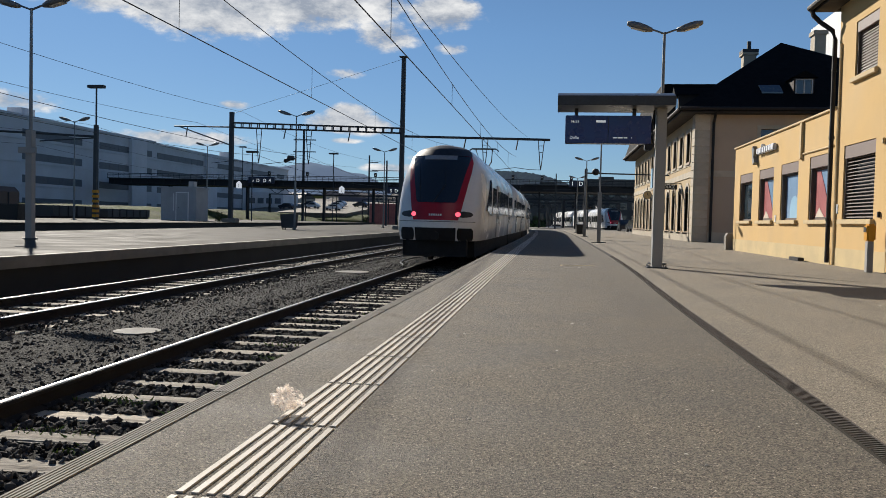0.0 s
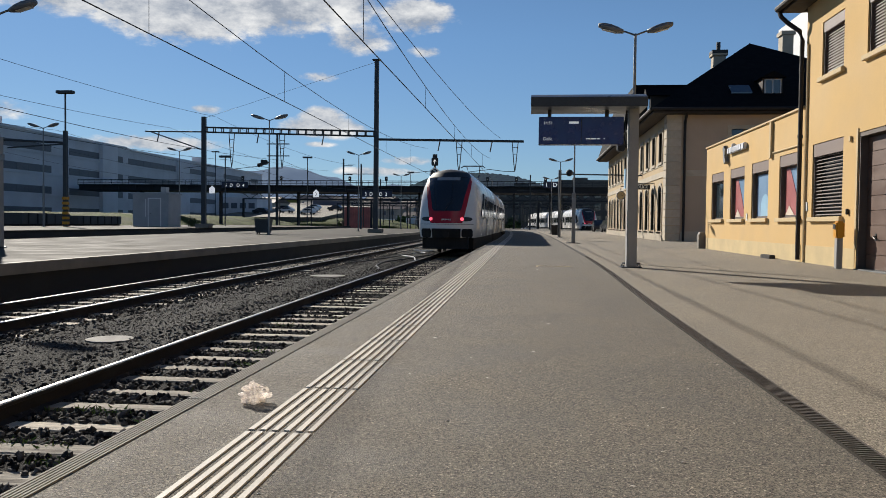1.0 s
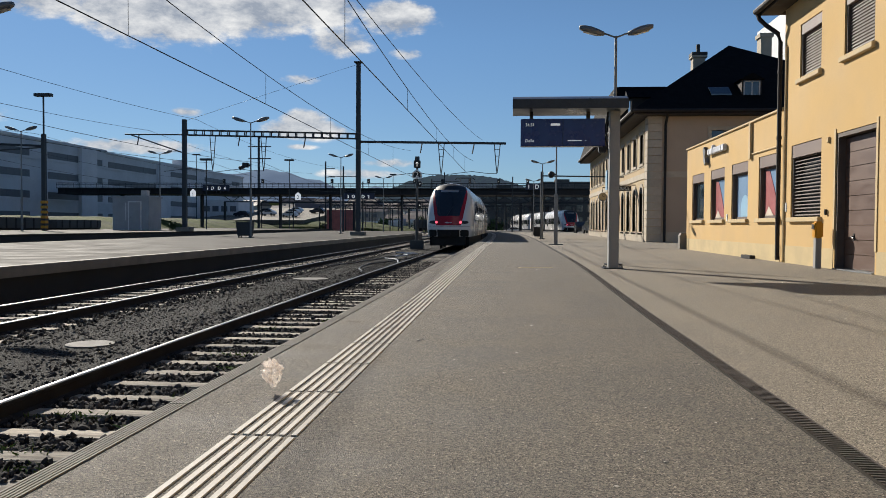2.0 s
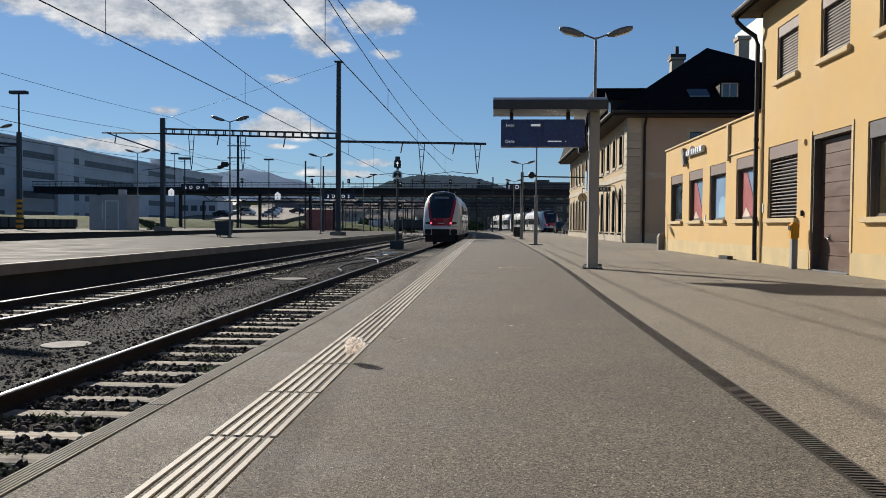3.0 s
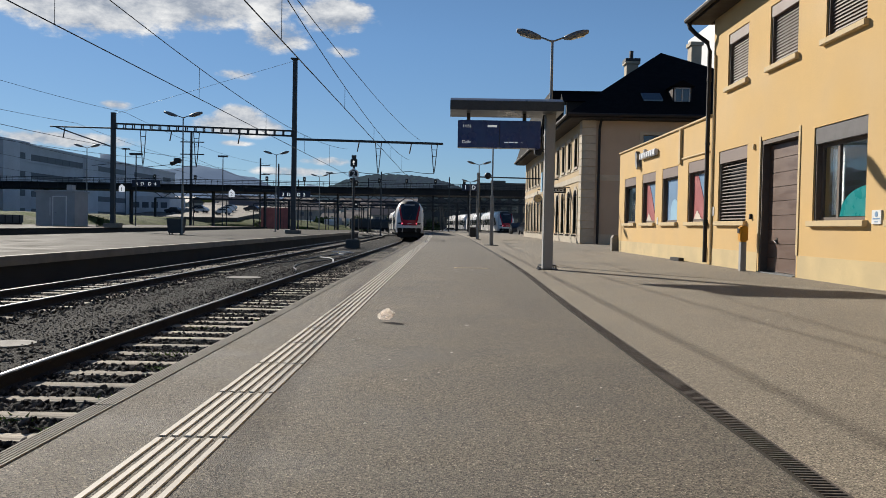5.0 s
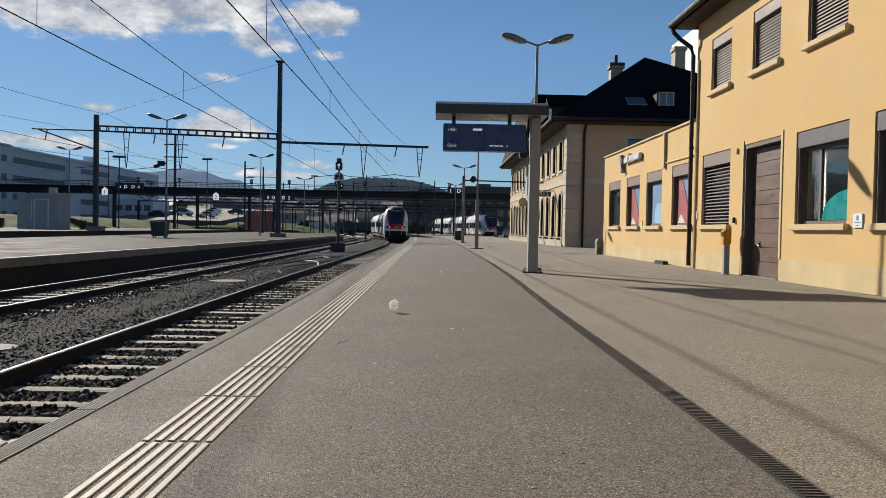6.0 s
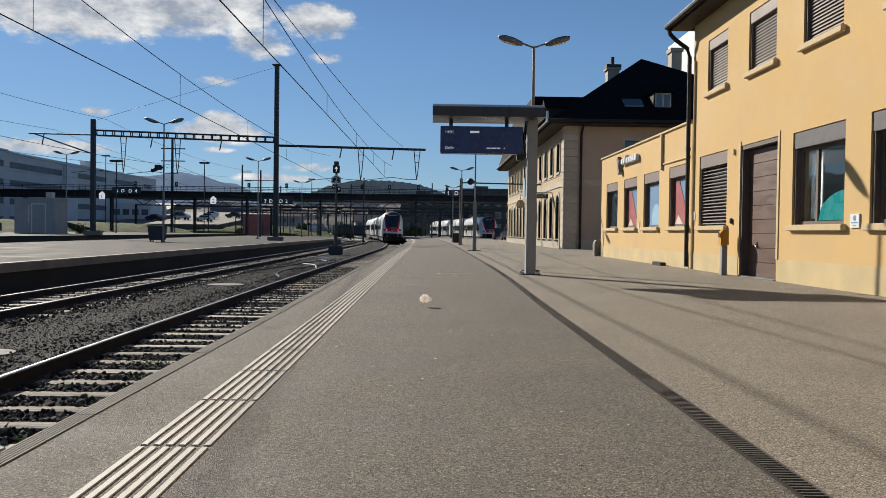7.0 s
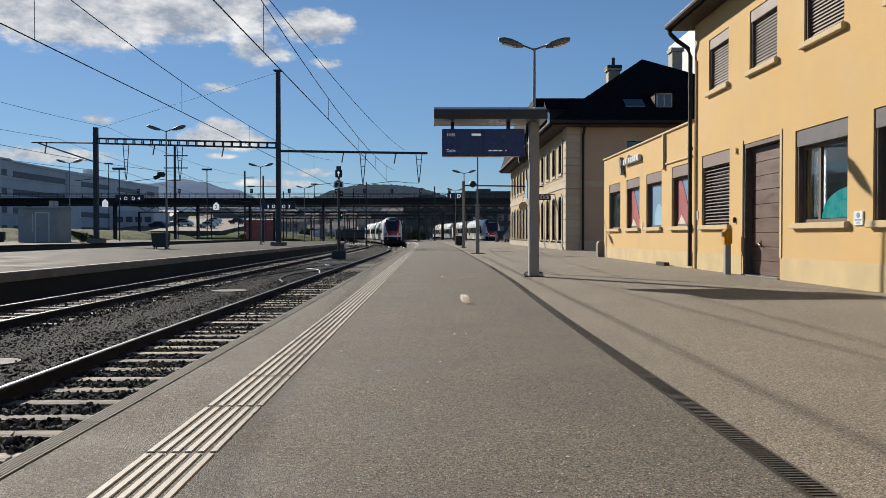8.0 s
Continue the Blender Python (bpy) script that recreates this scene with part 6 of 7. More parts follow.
# ---- trackside details ----
for x, y, w_ in ((-5.4, 9.95, 0.3), (-5.75, 22.8, 0.5)):
    bm = bmesh.new()
    tube(bm, [(x, y, -0.76), (x, y, -0.698)], w_, 20)
    tagged(part("manhole_cover", bm, PIT_PLATE), "worn round cable pit cover in the gravel", "cover", "pit covers")
for k, pts in enumerate((((-5.9, 37.5), (-5.2, 36.4), (-5.0, 35.2), (-4.62, 33.1)), ((-5.05, 44), (-5.7, 42.6), (-5.3, 41.4), (-5.8, 40)), ((-6.5, 45.4), (-6.0, 44.2), (-5.4, 44.9)))):
    bm = bmesh.new()
    tube(bm, winding(pts, 0.1), 0.026, 6)
    tagged(part("white_hose", bm, WHITE), "pale cable hose lying on the gravel", "hose", "hoses")
for k, pts in enumerate((((-6.9, 30), (-6.4, 33), (-6.0, 38), (-5.6, 43)), ((-4.9, 26), (-5.6, 30.5), (-5.0, 36), (-4.7, 40)))):
    bm = bmesh.new()
    tube(bm, winding(pts, 0.16), 0.026, 6)
    tagged(part("black_cable", bm, BLACK), "black cable lying on the gravel path", "cable", "cables")
# painted outline on the asphalt
bm = bmesh.new()
box(bm, 0.16, 0.86, 16.55, 16.6, 0.0, 0.004)
box(bm, 0.16, 0.2, 16.3, 16.55, 0.0, 0.004)
tagged(part("floor_mark", bm, CREAM), "faded pale paint mark on the asphalt", "marking", kind="structure")

# ---- drain channel ----
bm = bmesh.new()
strip(bm, lambda y: drain_x(y) - 0.042, lambda y: drain_x(y) + 0.058, -10, 100, 1.0, -0.02, 0.003)
drain = tagged(part("drain_channel", bm, JOINT), "dark slotted steel drain channel in the asphalt", "drain", kind="structure")
bm = bmesh.new()
strip(bm, lambda y: drain_x(y) + 0.044, lambda y: drain_x(y) + 0.052, -10, 100, 1.0, 0.0, 0.008)
part("drain_frame", bm, DRAIN, drain, "rusty brown frame")
bm = bmesh.new()
strip(bm, lambda y: drain_x(y) - 0.05, lambda y: drain_x(y) - 0.04, -10, 100, 1.0, 0.0, 0.008)
part("drain_frame", bm, ISLAND_TOP, drain, "pale concrete rim")
vs, fs = [], []
y = -2.0
while y < 22:
    c0 = drain_x(y)
    b0 = len(vs)
    for zz in (0.0, 0.007):
        vs += [(c0 - 0.039, y, zz), (c0 + 0.044, y, zz), (c0 + 0.044, y + 0.012, zz), (c0 - 0.039, y + 0.012, zz)]
    fs += [(b0 + 4, b0 + 5, b0 + 6, b0 + 7), (b0, b0 + 1, b0 + 5, b0 + 4), (b0 + 2, b0 + 3, b0 + 7, b0 + 6), (b0 + 1, b0 + 2, b0 + 6, b0 + 5), (b0 + 3, b0, b0 + 4, b0 + 7)]
    y += 0.03
me = bpy.data.meshes.new("grating")
me.from_pydata(vs, [], fs)
me.materials.append(DRAIN)
gr = new("grating", me)
gr.parent = drain
tagged(gr, "fine rusty cross bars of the grating", kind="stuff")


# ---- train ----
def interp(table, z):
    for (a, p), (b, q) in zip(table, table[1:]):
        if a <= z <= b:
            return p + (q - p) * (z - a) / (b - a)
    return table[-1][1]


FACE_W = [(0.8, 1.2), (1.2, 1.26), (1.45, 1.27), (2.0, 1.26), (2.6, 1.22), (3.1, 1.13), (3.5, 1.0), (3.75, 0.8), (3.88, 0.48), (3.93, 0.0)]
FACE_Y = [(0.8, 0.1), (1.2, 0.0), (1.45, 0.03), (2.0, 0.2), (2.6, 0.48), (3.1, 0.78), (3.5, 1.08), (3.75, 1.42), (3.88, 1.75), (3.93, 2.1)]
BODY_W = [(0.8, 1.34), (1.2, 1.39), (1.45, 1.4), (2.0, 1.41), (2.6, 1.41), (3.1, 1.33), (3.5, 1.12), (3.75, 0.84), (3.88, 0.45), (3.93, 0.0)]
ROWS = [0.8, 1.0, 1.2, 1.32, 1.45, 1.7, 2.0, 2.3, 2.6, 2.85, 3.1, 3.3, 3.5, 3.64, 3.75, 3.82, 3.88, 3.93]
LEN = 18.4


def face_y(x, z):
    w_ = max(interp(FACE_W, z), 0.05)
    return interp(FACE_Y, z) + 0.6 * min(1.0, abs(x) / w_) ** 2.6


def patch(bm, rows, proud=0.012):
    """A sheet lying on the cab's face: rows of (z, left x, right x)."""
    grid = []
    for z, a, b in rows:
        grid.append([bm.verts.new((a + (b - a) * k / 24, face_y(a + (b - a) * k / 24, z) - proud - 0.008, z)) for k in range(25)])
    for r, s in zip(grid, grid[1:]):
        for k in range(24):
            bm.faces.new((r[k], r[k + 1], s[k + 1], s[k]))


def dense(zs, left, right, n=10):
    out = []
    for k in range(n + 1):
        z = zs[0] + (zs[1] - zs[0]) * k / n
        s = k / n
        out.append((z, left[0] + (left[1] - left[0]) * s, right[0] + (right[1] - right[0]) * s))
    return out


def train_car(kind):
    """One car: origin at rail level, at its rear end, +y forward."""
    car = empty("train_car", "white regional train car with a red-framed cab and dark windows" if kind == "cab" else "white regional train car with dark windows and grey doors", "train")
    bm = bmesh.new()
    if kind == "cab":
        m_ = 24
        grid = []
        for z in ROWS:
            w_ = interp(FACE_W, z)
            grid.append([bm.verts.new((w_ * (2 * k / m_ - 1), face_y(w_ * (2 * k / m_ - 1), z), z)) for k in range(m_ + 1)])
        for r, s in zip(grid, grid[1:]):
            for k in range(m_):
                bm.faces.new((r[k], r[k + 1], s[k + 1], s[k]))
        for side in (-1, 1):
            prev = None
            for i, z in enumerate(ROWS):
                a = grid[i][0 if side < 0 else -1]
                line = [a] + [bm.verts.new((side * (interp(FACE_W, z) + (interp(BODY_W, z) - interp(FACE_W, z)) * math.sin(q * math.pi / 2)), a.co.y + (3.4 - a.co.y) * q, z)) for q in (0.33, 0.66, 1.0)]
                line.append(bm.verts.new((side * interp(BODY_W, z), LEN - 0.15, z)))
                if prev:
                    for u in range(len(line) - 1):
                        bm.faces.new((prev[u], prev[u + 1], line[u + 1], line[u]))
                prev = line
    else:
        prev = None
        for z in ROWS:
            w_ = interp(BODY_W, z)
            line = [bm.verts.new(p) for p in ((-w_, 0.1, z), (w_, 0.1, z), (w_, LEN - 0.15, z), (-w_, LEN - 0.15, z))]
            if prev:
                for u in range(4):
                    bm.faces.new((prev[u], prev[(u + 1) % 4], line[(u + 1) % 4], line[u]))
            prev = line
    bmesh.ops.remove_doubles(bm, verts=bm.verts[:], dist=0.001)
    part("body_shell", bm, TRAIN_WHITE, car, "glossy white body", smooth=True)
    bm = bmesh.new()
    box(bm, -1.15, 1.15, 0.9 if kind == "cab" else 0.2, LEN - 0.1, 0.28, 0.82)
    if kind == "cab":
        box(bm, -0.95, 0.95, 0.35, 0.9, 0.3, 0.85)
    part("underframe", bm, UNDER, car)
    bm = bmesh.new()
    box(bm, -0.6, 0.6, 6.0, LEN - 2.5, 3.8, 3.98, 0.04)
    part("roof_equipment", bm, TRAIN_ROOF, car)
    for y in (4.2, 6.6, 13.2, 15.4):
        if kind != "cab" and y < 5:
            continue
        for sx in (-0.75, 0.75):
            bm = bmesh.new()
            tube(bm, [(sx - 0.07, y, 0.42), (sx + 0.07, y, 0.42)], 0.42, 18)
            part("wheel", bm, UNDER, car)
    # windows and doors on both sides
    start = 4.6 if kind == "cab" else 1.2
    slots = []
    y = start
    k = 0
    while y < LEN - 2.2:
        if k % 4 == 1:
            slots.append((y, y + 1.4, "door"))
            y += 1.65
        else:
            slots.append((y, y + 1.75, "win"))
            y += 1.95
        k += 1
    for side in (-1, 1):
        for a, b, what in slots:
            bm = bmesh.new()
            x = side * 1.412
            if what == "win":
                to = lambda u, v, d: (d, u, v)
                prism(bm, [(a + 0.1, 1.72), (b - 0.1, 1.72), (b, 1.82), (b, 2.55), (b - 0.1, 2.65), (a + 0.1, 2.65), (a, 2.55), (a, 1.82)], side * 1.38, side * 1.421, to)
                part("side_window", bm, GLASS, car)
            else:
                box(bm, *sorted((side * 1.38, side * 1.424)), a, b, 0.85, 2.8)
                d_ = part("door", bm, TRAIN_GREY, car)
                bm = bmesh.new()
                for u0, u1 in ((a + 0.12, (a + b) / 2 - 0.06), ((a + b) / 2 + 0.06, b - 0.12)):
                    box(bm, *sorted((side * 1.4, side * 1.43)), u0, u1, 1.35, 2.6)
                part("door_glass", bm, GLASS, d_)
    if kind == "cab":
        for side in (-1, 1):
            bm = bmesh.new()
            to = lambda u, v, d: (d, u, v)
            prism(bm, [(2.3, 1.78), (3.95, 1.62), (3.95, 2.78), (3.6, 2.86), (3.3, 2.7), (2.4, 1.95)], side * 1.34, side * 1.424, to)
            part("cab_window", bm, GLASS, car)
        bm = bmesh.new()
        mirror = lambda table: [(z, -w_, w_) for z, w_ in table]
        steps = lambda table, n=20: [(table[0][0] + (table[-1][0] - table[0][0]) * k / n, interp(table, table[0][0] + (table[-1][0] - table[0][0]) * k / n)) for k in range(n + 1)]
        patch(bm, mirror(steps([(1.44, 0.7), (1.8, 0.79), (2.4, 0.9), (3.0, 1.0), (3.3, 1.01), (3.5, 0.94), (3.62, 0.84)])), 0.008)
        part("red_front", bm, TRAIN_RED, car, "red cab front narrowing into two side stripes")
        bm = bmesh.new()
        patch(bm, mirror(steps([(1.98, 0.58), (2.05, 0.64), (2.5, 0.73), (3.0, 0.84), (3.35, 0.91), (3.62, 0.91)])), 0.018)
        ws = part("windscreen", bm, GLASS, car, "dark raked windscreen", smooth=True)
        bm = bmesh.new()
        patch(bm, dense((3.36, 3.5), (-0.52, -0.52), (0.52, 0.52), 4), 0.026)
        part("destination_panel", bm, TRAIN_ROOF, ws, "grey blank destination panel")
        bm = bmesh.new()
        patch(bm, dense((2.03, 3.3), (-0.5, -0.66), (-0.485, -0.645), 10), 0.026)
        tube(bm, [(-0.1, face_y(0.1, 1.97) - 0.05, 1.97), (0.25, face_y(0.25, 2.55) - 0.05, 2.55)], 0.012, 5)
        part("wiper", bm, BLACK, ws)
        bm = bmesh.new()
        patch(bm, mirror(steps([(3.5, 0.95), (3.6, 0.92), (3.7, 0.85), (3.8, 0.7), (3.89, 0.44)], 10)), 0.022)
        part("brow", bm, BLACK, car, "black brow above the windscreen", smooth=True)
        bm = bmesh.new()
        patch(bm, dense((0.8, 1.2), (-0.62, -0.64), (0.62, 0.64), 6), 0.01)
        part("front_recess", bm, UNDER, car, "dark coupler opening")
        for s_ in (-1, 1):
            bm = bmesh.new()
            rows_ = []
            for k in range(9):
                q = k / 8
                cut = 0.05 * max(0.0, abs(2 * q - 1) - 0.6) / 0.4
                e_, f_ = sorted((s_ * (0.67 + cut), s_ * (1.14 - cut)))
                rows_.append((0.805 + 0.39 * q, e_, f_))
            patch(bm, rows_, 0.01)
            part("side_recess", bm, UNDER, car, "dark rounded buffer recess")
        bm = bmesh.new()
        patch(bm, dense((1.385, 1.4), (-1.2, -1.2), (1.2, 1.2), 2), 0.012)
        part("seam", bm, BLACK, car)
        bm = bmesh.new()
        for k in range(6):
            patch(bm, dense((1.57, 1.63), (-0.2 + 0.07 * k, -0.2 + 0.07 * k), (-0.155 + 0.07 * k, -0.155 + 0.07 * k), 2), 0.016)
        part("fleet_bars", bm, TRAIN_WHITE, car, "row of small pale bars")
        for s in (-1, 1):
            bm = bmesh.new()
            rows_ = []
            for k in range(9):
                q = k / 8 * 2 - 1
                hw = 0.27 * math.sqrt(max(0.0, 1 - q * q)) + 0.01
                c0 = s * 0.85
                rows_.append((1.62 + 0.1 * q, c0 - hw, c0 + hw))
            patch(bm, rows_, 0.022)
            hs = part("lamp_housing", bm, BLACK, car)
            bm = bmesh.new()
            rows_ = []
            for k in range(9):
                q = k / 8 * 2 - 1
                hw = 0.075 * math.sqrt(max(0.0, 1 - q * q)) + 0.004
                rows_.append((1.62 + 0.075 * q, s * 0.69 - hw, s * 0.69 + hw))
            patch(bm, rows_, 0.03)
            part("tail_lamp", bm, RED_LAMP, hs)
        bm = bmesh.new()
        tube(bm, [(0, 0.5, 0.95), (0, -0.05, 0.95)], 0.14, 10)
        part("coupler", bm, UNDER, car)
        bm = bmesh.new()
        box(bm, -0.5, 0.5, 15.2, 16.6, 3.93, 4.02)
        for sx in (-1, 1):
            tube(bm, [(sx * 0.22, 15.4, 4.02), (sx * 0.3, 17.2, 4.5), (sx * 0.42, 16.1, 5.05)], 0.035, 6)
        tube(bm, [(-0.75, 16.1, 4.95), (-0.6, 16.1, 5.07), (0.6, 16.1, 5.07), (0.75, 16.1, 4.95)], 0.035, 6)
        tube(bm, [(-0.6, 16.35, 5.07), (0.6, 16.35, 5.07)], 0.03, 6)
        part("pantograph", bm, DARK_STEEL, car, "raised pantograph on the roof")
    return car


cab = train_car("cab")
mid = train_car("middle")
cars = [cab, mid, copy_thing(mid, pose(0, 0, 0)), copy_thing(cab, pose(0, 0, 0))]
tagged(cars[0], "white regional train car with red cab and tail lamps", group="departing train")
for c_ in cars[1:]:
    tagged(c_, group="departing train")
# a second train stands in the bay beside the platform
PK = Vector((9.3, 125.0, RAIL_Z + 0.05))
ang = 6.4
for k, src in enumerate((cab, mid, mid, cab)):
    s = k * LEN
    px_, py_ = PK.x - math.sin(radians(ang)) * s, PK.y + math.cos(radians(ang)) * s
    if k < 3:
        pk = copy_thing(src, pose(px_, py_, PK.z, 0, 0, ang))
    else:
        pk = copy_thing(src, pose(px_ - math.sin(radians(ang)) * LEN, py_ + math.cos(radians(ang)) * LEN, PK.z, 0, 0, ang + 180))
    tagged(pk, "white regional train car standing in the bay track", group="parked train")


# ---- plastic bag ----
def plastic_bag():
    bm = bmesh.new()
    bmesh.ops.create_icosphere(bm, subdivisions=4, radius=1.0)
    for v in bm.verts:
        d = v.co.normalized()
        fold = abs(noise.noise(d * 1.9 + Vector((3.1, 0, 0)))) * 0.95 + abs(noise.noise(d * 4.2 + Vector((0, 7.7, 0)))) * 0.4 + abs(noise.noise(d * 8.5)) * 0.08
        r_ = 0.7 + 1.05 * (0.45 - fold)
        v.co = Vector((d.x * 0.064 * r_, d.y * 0.05 * r_, d.z * 0.056 * r_))
        if d.x > 0.5:
            v.co += Vector((0.026, 0.008, 0.014)) * (d.x - 0.5) * 2.2
    bmesh.ops.delete(bm, geom=[f for f in bm.faces if f.calc_center_median().normalized().dot(Vector((0.75, 0.3, 0.58))) > 0.84], context="FACES")
    # two crumpled handle loops at the mouth
    for s_ in (-1, 1):
        prev = None
        for k in range(13):
            a_ = math.pi * k / 12
            c_ = Vector((0.026 + 0.042 * math.sin(a_), s_ * 0.016 + 0.006 * math.sin(5 * a_ + s_), 0.016 + 0.026 * math.cos(a_)))
            wide = Vector((0.004, 0.006 + 0.003 * math.sin(3 * a_), 0.005 * s_))
            pair_ = (bm.verts.new(c_ - wide), bm.verts.new(c_ + wide))
            if prev:
                bm.faces.new((prev[0], prev[1], pair_[1], pair_[0]))
            prev = pair_
    m_ = bpy.data.materials.new("thin_plastic_film")
    m_.use_nodes = True
    nt = m_.node_tree
    nt.nodes.clear()
    o_ = nt.nodes.new("ShaderNodeOutputMaterial")
    tr, tl, gl = nt.nodes.new("ShaderNodeBsdfTransparent"), nt.nodes.new("ShaderNodeBsdfTranslucent"), nt.nodes.new("ShaderNodeBsdfGlossy")
    df = nt.nodes.new("ShaderNodeBsdfDiffuse")
    tl.inputs[0].default_value = (0.95, 0.86, 0.78, 1)
    df.inputs[0].default_value = (0.9, 0.84, 0.78, 1)
    gl.inputs["Roughness"].default_value = 0.4
    a1, a2, a3 = nt.nodes.new("ShaderNodeMixShader"), nt.nodes.new("ShaderNodeMixShader"), nt.nodes.new("ShaderNodeMixShader")
    a1.inputs[0].default_value = 0.35
    nt.links.new(tl.outputs[0], a1.inputs[1])
    nt.links.new(df.outputs[0], a1.inputs[2])
    a2.inputs[0].default_value = 0.14
    nt.links.new(a1.outputs[0], a2.inputs[1])
    nt.links.new(gl.outputs[0], a2.inputs[2])
    nz = nt.nodes.new("ShaderNodeTexNoise")
    nz.inputs["Scale"].default_value = 22
    mr = nt.nodes.new("ShaderNodeMapRange")
    mr.inputs[1].default_value, mr.inputs[2].default_value, mr.inputs[3].default_value, mr.inputs[4].default_value = 0.36, 0.64, 0.3, 0.85
    nt.links.new(nz.outputs[0], mr.inputs[0])
    nt.links.new(mr.outputs[0], a3.inputs[0])
    nt.links.new(tr.outputs[0], a3.inputs[1])
    nt.links.new(a2.outputs[0], a3.inputs[2])
    nt.links.new(a3.outputs[0], o_.inputs[0])
    b_ = part("plastic_bag", bm, m_)
    return tagged(b_, "crumpled clear plastic bag tumbling over the asphalt", "plastic bag")


bag = plastic_bag()

# ---- pieces of the platforms and tracks ----
SEG = 0.853
BAR_W, GAP = 0.0255, 0.0238
bm = bmesh.new()
box(bm, -BAR_W / 2, BAR_W / 2, 0.016, SEG - 0.016, -0.001, 0.005)
for v in bm.verts:
    if v.co.z > 0.002:
        v.co.x *= 0.88
bar = mesh_of("tactile_bar", bm, TACTILE)
y = 3.14 - SEG * 5
vs, fs = [], []
count = 0
while y < 112:
    a = heading(edge, y + SEG / 2)
    x0 = edge(y) + 0.484
    for k in range(6):
        x = x0 + BAR_W / 2 + k * (BAR_W + GAP)
        if count < 300:
            piece("tactile_bar", bar, platform, x, y, 0.001, a)
            count += 1
        else:
            b0 = len(vs)
            for zz, f in ((0.001, 0.5), (0.007, 0.4)):
                for dx, dy in ((-f, 0.02), (f, 0.02), (f, SEG - 0.03), (-f, SEG - 0.03)):
                    vs.append((x + dx * BAR_W - math.sin(a) * dy, y + math.cos(a) * dy, zz))
            fs += [(b0 + 4, b0 + 5, b0 + 6, b0 + 7), (b0, b0 + 1, b0 + 5, b0 + 4), (b0 + 2, b0 + 3, b0 + 7, b0 + 6), (b0 + 1, b0 + 2, b0 + 6, b0 + 5), (b0 + 3, b0, b0 + 4, b0 + 7)]
    y += SEG
me = bpy.data.meshes.new("tactile_bars")
me.from_pydata(vs, [], fs)
me.materials.append(TACTILE)
tb = new("tactile_bars", me)
tb.parent = platform
tagged(tb, kind="stuff")
# ribbed edge stones
STONE_L = 1.86
bm = bmesh.new()
box(bm, 0.0, 0.104, 0.005, STONE_L - 0.005, -0.2, 0.0)
for k in range(6):
    box(bm, 0.006 + k * 0.016, 0.015 + k * 0.016, 0.008, STONE_L - 0.008, 0.0, 0.005)
es = mesh_of("edge_stone", bm, CONCRETE)
y = 3.66 - 3 * STONE_L
while y < 140:
    piece("edge_stone", es, platform, edge(y), y, 0.0, heading(edge, y + STONE_L / 2))
    y += STONE_L
# sleepers
rg = np.random.default_rng(11)
protos = []
for k in range(5):
    bm = bmesh.new()
    box(bm, -1.28, 1.28, -0.125, 0.125, -0.09, 0.0, 0.012)
    for v in bm.verts:
        v.co += Vector(rg.normal(size=3) * (0.008, 0.008, 0.004))
    protos.append(mesh_of("sleeper", bm, SLEEPER))
for tr_, f, y1 in ((track_1, line_1, 120), (track_2, line_2, 90)):
    y = -3.0
    while y < y1:
        piece("sleeper", protos[int(rg.integers(5))], tr_, f(y) + rg.normal() * 0.015, y + rg.normal() * 0.015, RAIL_Z - 0.155 + rg.normal() * 0.006, heading(f, y) + rg.normal() * 0.01)
        y += 0.63


def stones(name, n, place, size, parent, seed):
    """Loose broken stones, each its own closed lump."""
    rs = np.random.default_rng(seed)
    t = (1 + 5 ** 0.5) / 2
    base = np.array([(-1, t, 0), (1, t, 0), (-1, -t, 0), (1, -t, 0), (0, -1, t), (0, 1, t), (0, -1, -t), (0, 1, -t), (t, 0, -1), (t, 0, 1), (-t, 0, -1), (-t, 0, 1)]) / 1.9
    faces = np.array([(0, 11, 5), (0, 5, 1), (0, 1, 7), (0, 7, 10), (0, 10, 11), (1, 5, 9), (5, 11, 4), (11, 10, 2), (10, 7, 6), (7, 1, 8), (3, 9, 4), (3, 4, 2), (3, 2, 6), (3, 6, 8), (3, 8, 9),
                      (4, 9, 5), (2, 4, 11), (6, 2, 10), (8, 6, 7), (9, 8, 1)])
    V = np.empty((n * 12, 3))
    for k in range(n):
        q, _ = np.linalg.qr(rs.normal(size=(3, 3)))
        s = size * rs.uniform(0.5, 1.25) * np.array([1.0, rs.uniform(0.6, 1), rs.uniform(0.5, 0.8)])
        V[k * 12:(k + 1) * 12] = ((base * (1 + 0.22 * rs.normal(size=(12, 1)))) * s) @ q.T + place(rs)
    F = (faces[None] + 12 * np.arange(n)[:, None, None]).reshape(-1, 3)
    me = bpy.data.meshes.new(name)
    me.from_pydata(V.tolist(), [], F.tolist())
    me.materials.append(STONE)
    ob = new(name, me)
    ob.parent = parent
    return tagged(ob, "loose dark ballast stones", kind="stuff")


def near_bed(rs):
    y = 1.0 + 34 * rs.random() ** 1.5
    y = -3.0 + 0.63 * round((y + 3.0) / 0.63) + 0.315 + rs.uniform(-0.21, 0.21)
    return np.array([line_1(y) + rs.uniform(-1.4, 1.7), y, -0.744 + rs.uniform(-0.014, 0.014)])


def shoulder(rs):
    y = 3.5 + 42 * rs.random() ** 1.5
    u = rs.random()
    return np.array([line_1(y) - 1.1 - 0.75 * u if rs.random() < 0.5 else line_2(y) + 0.95 + 1.15 * u, y, -0.74 + 0.03 * rs.random()])


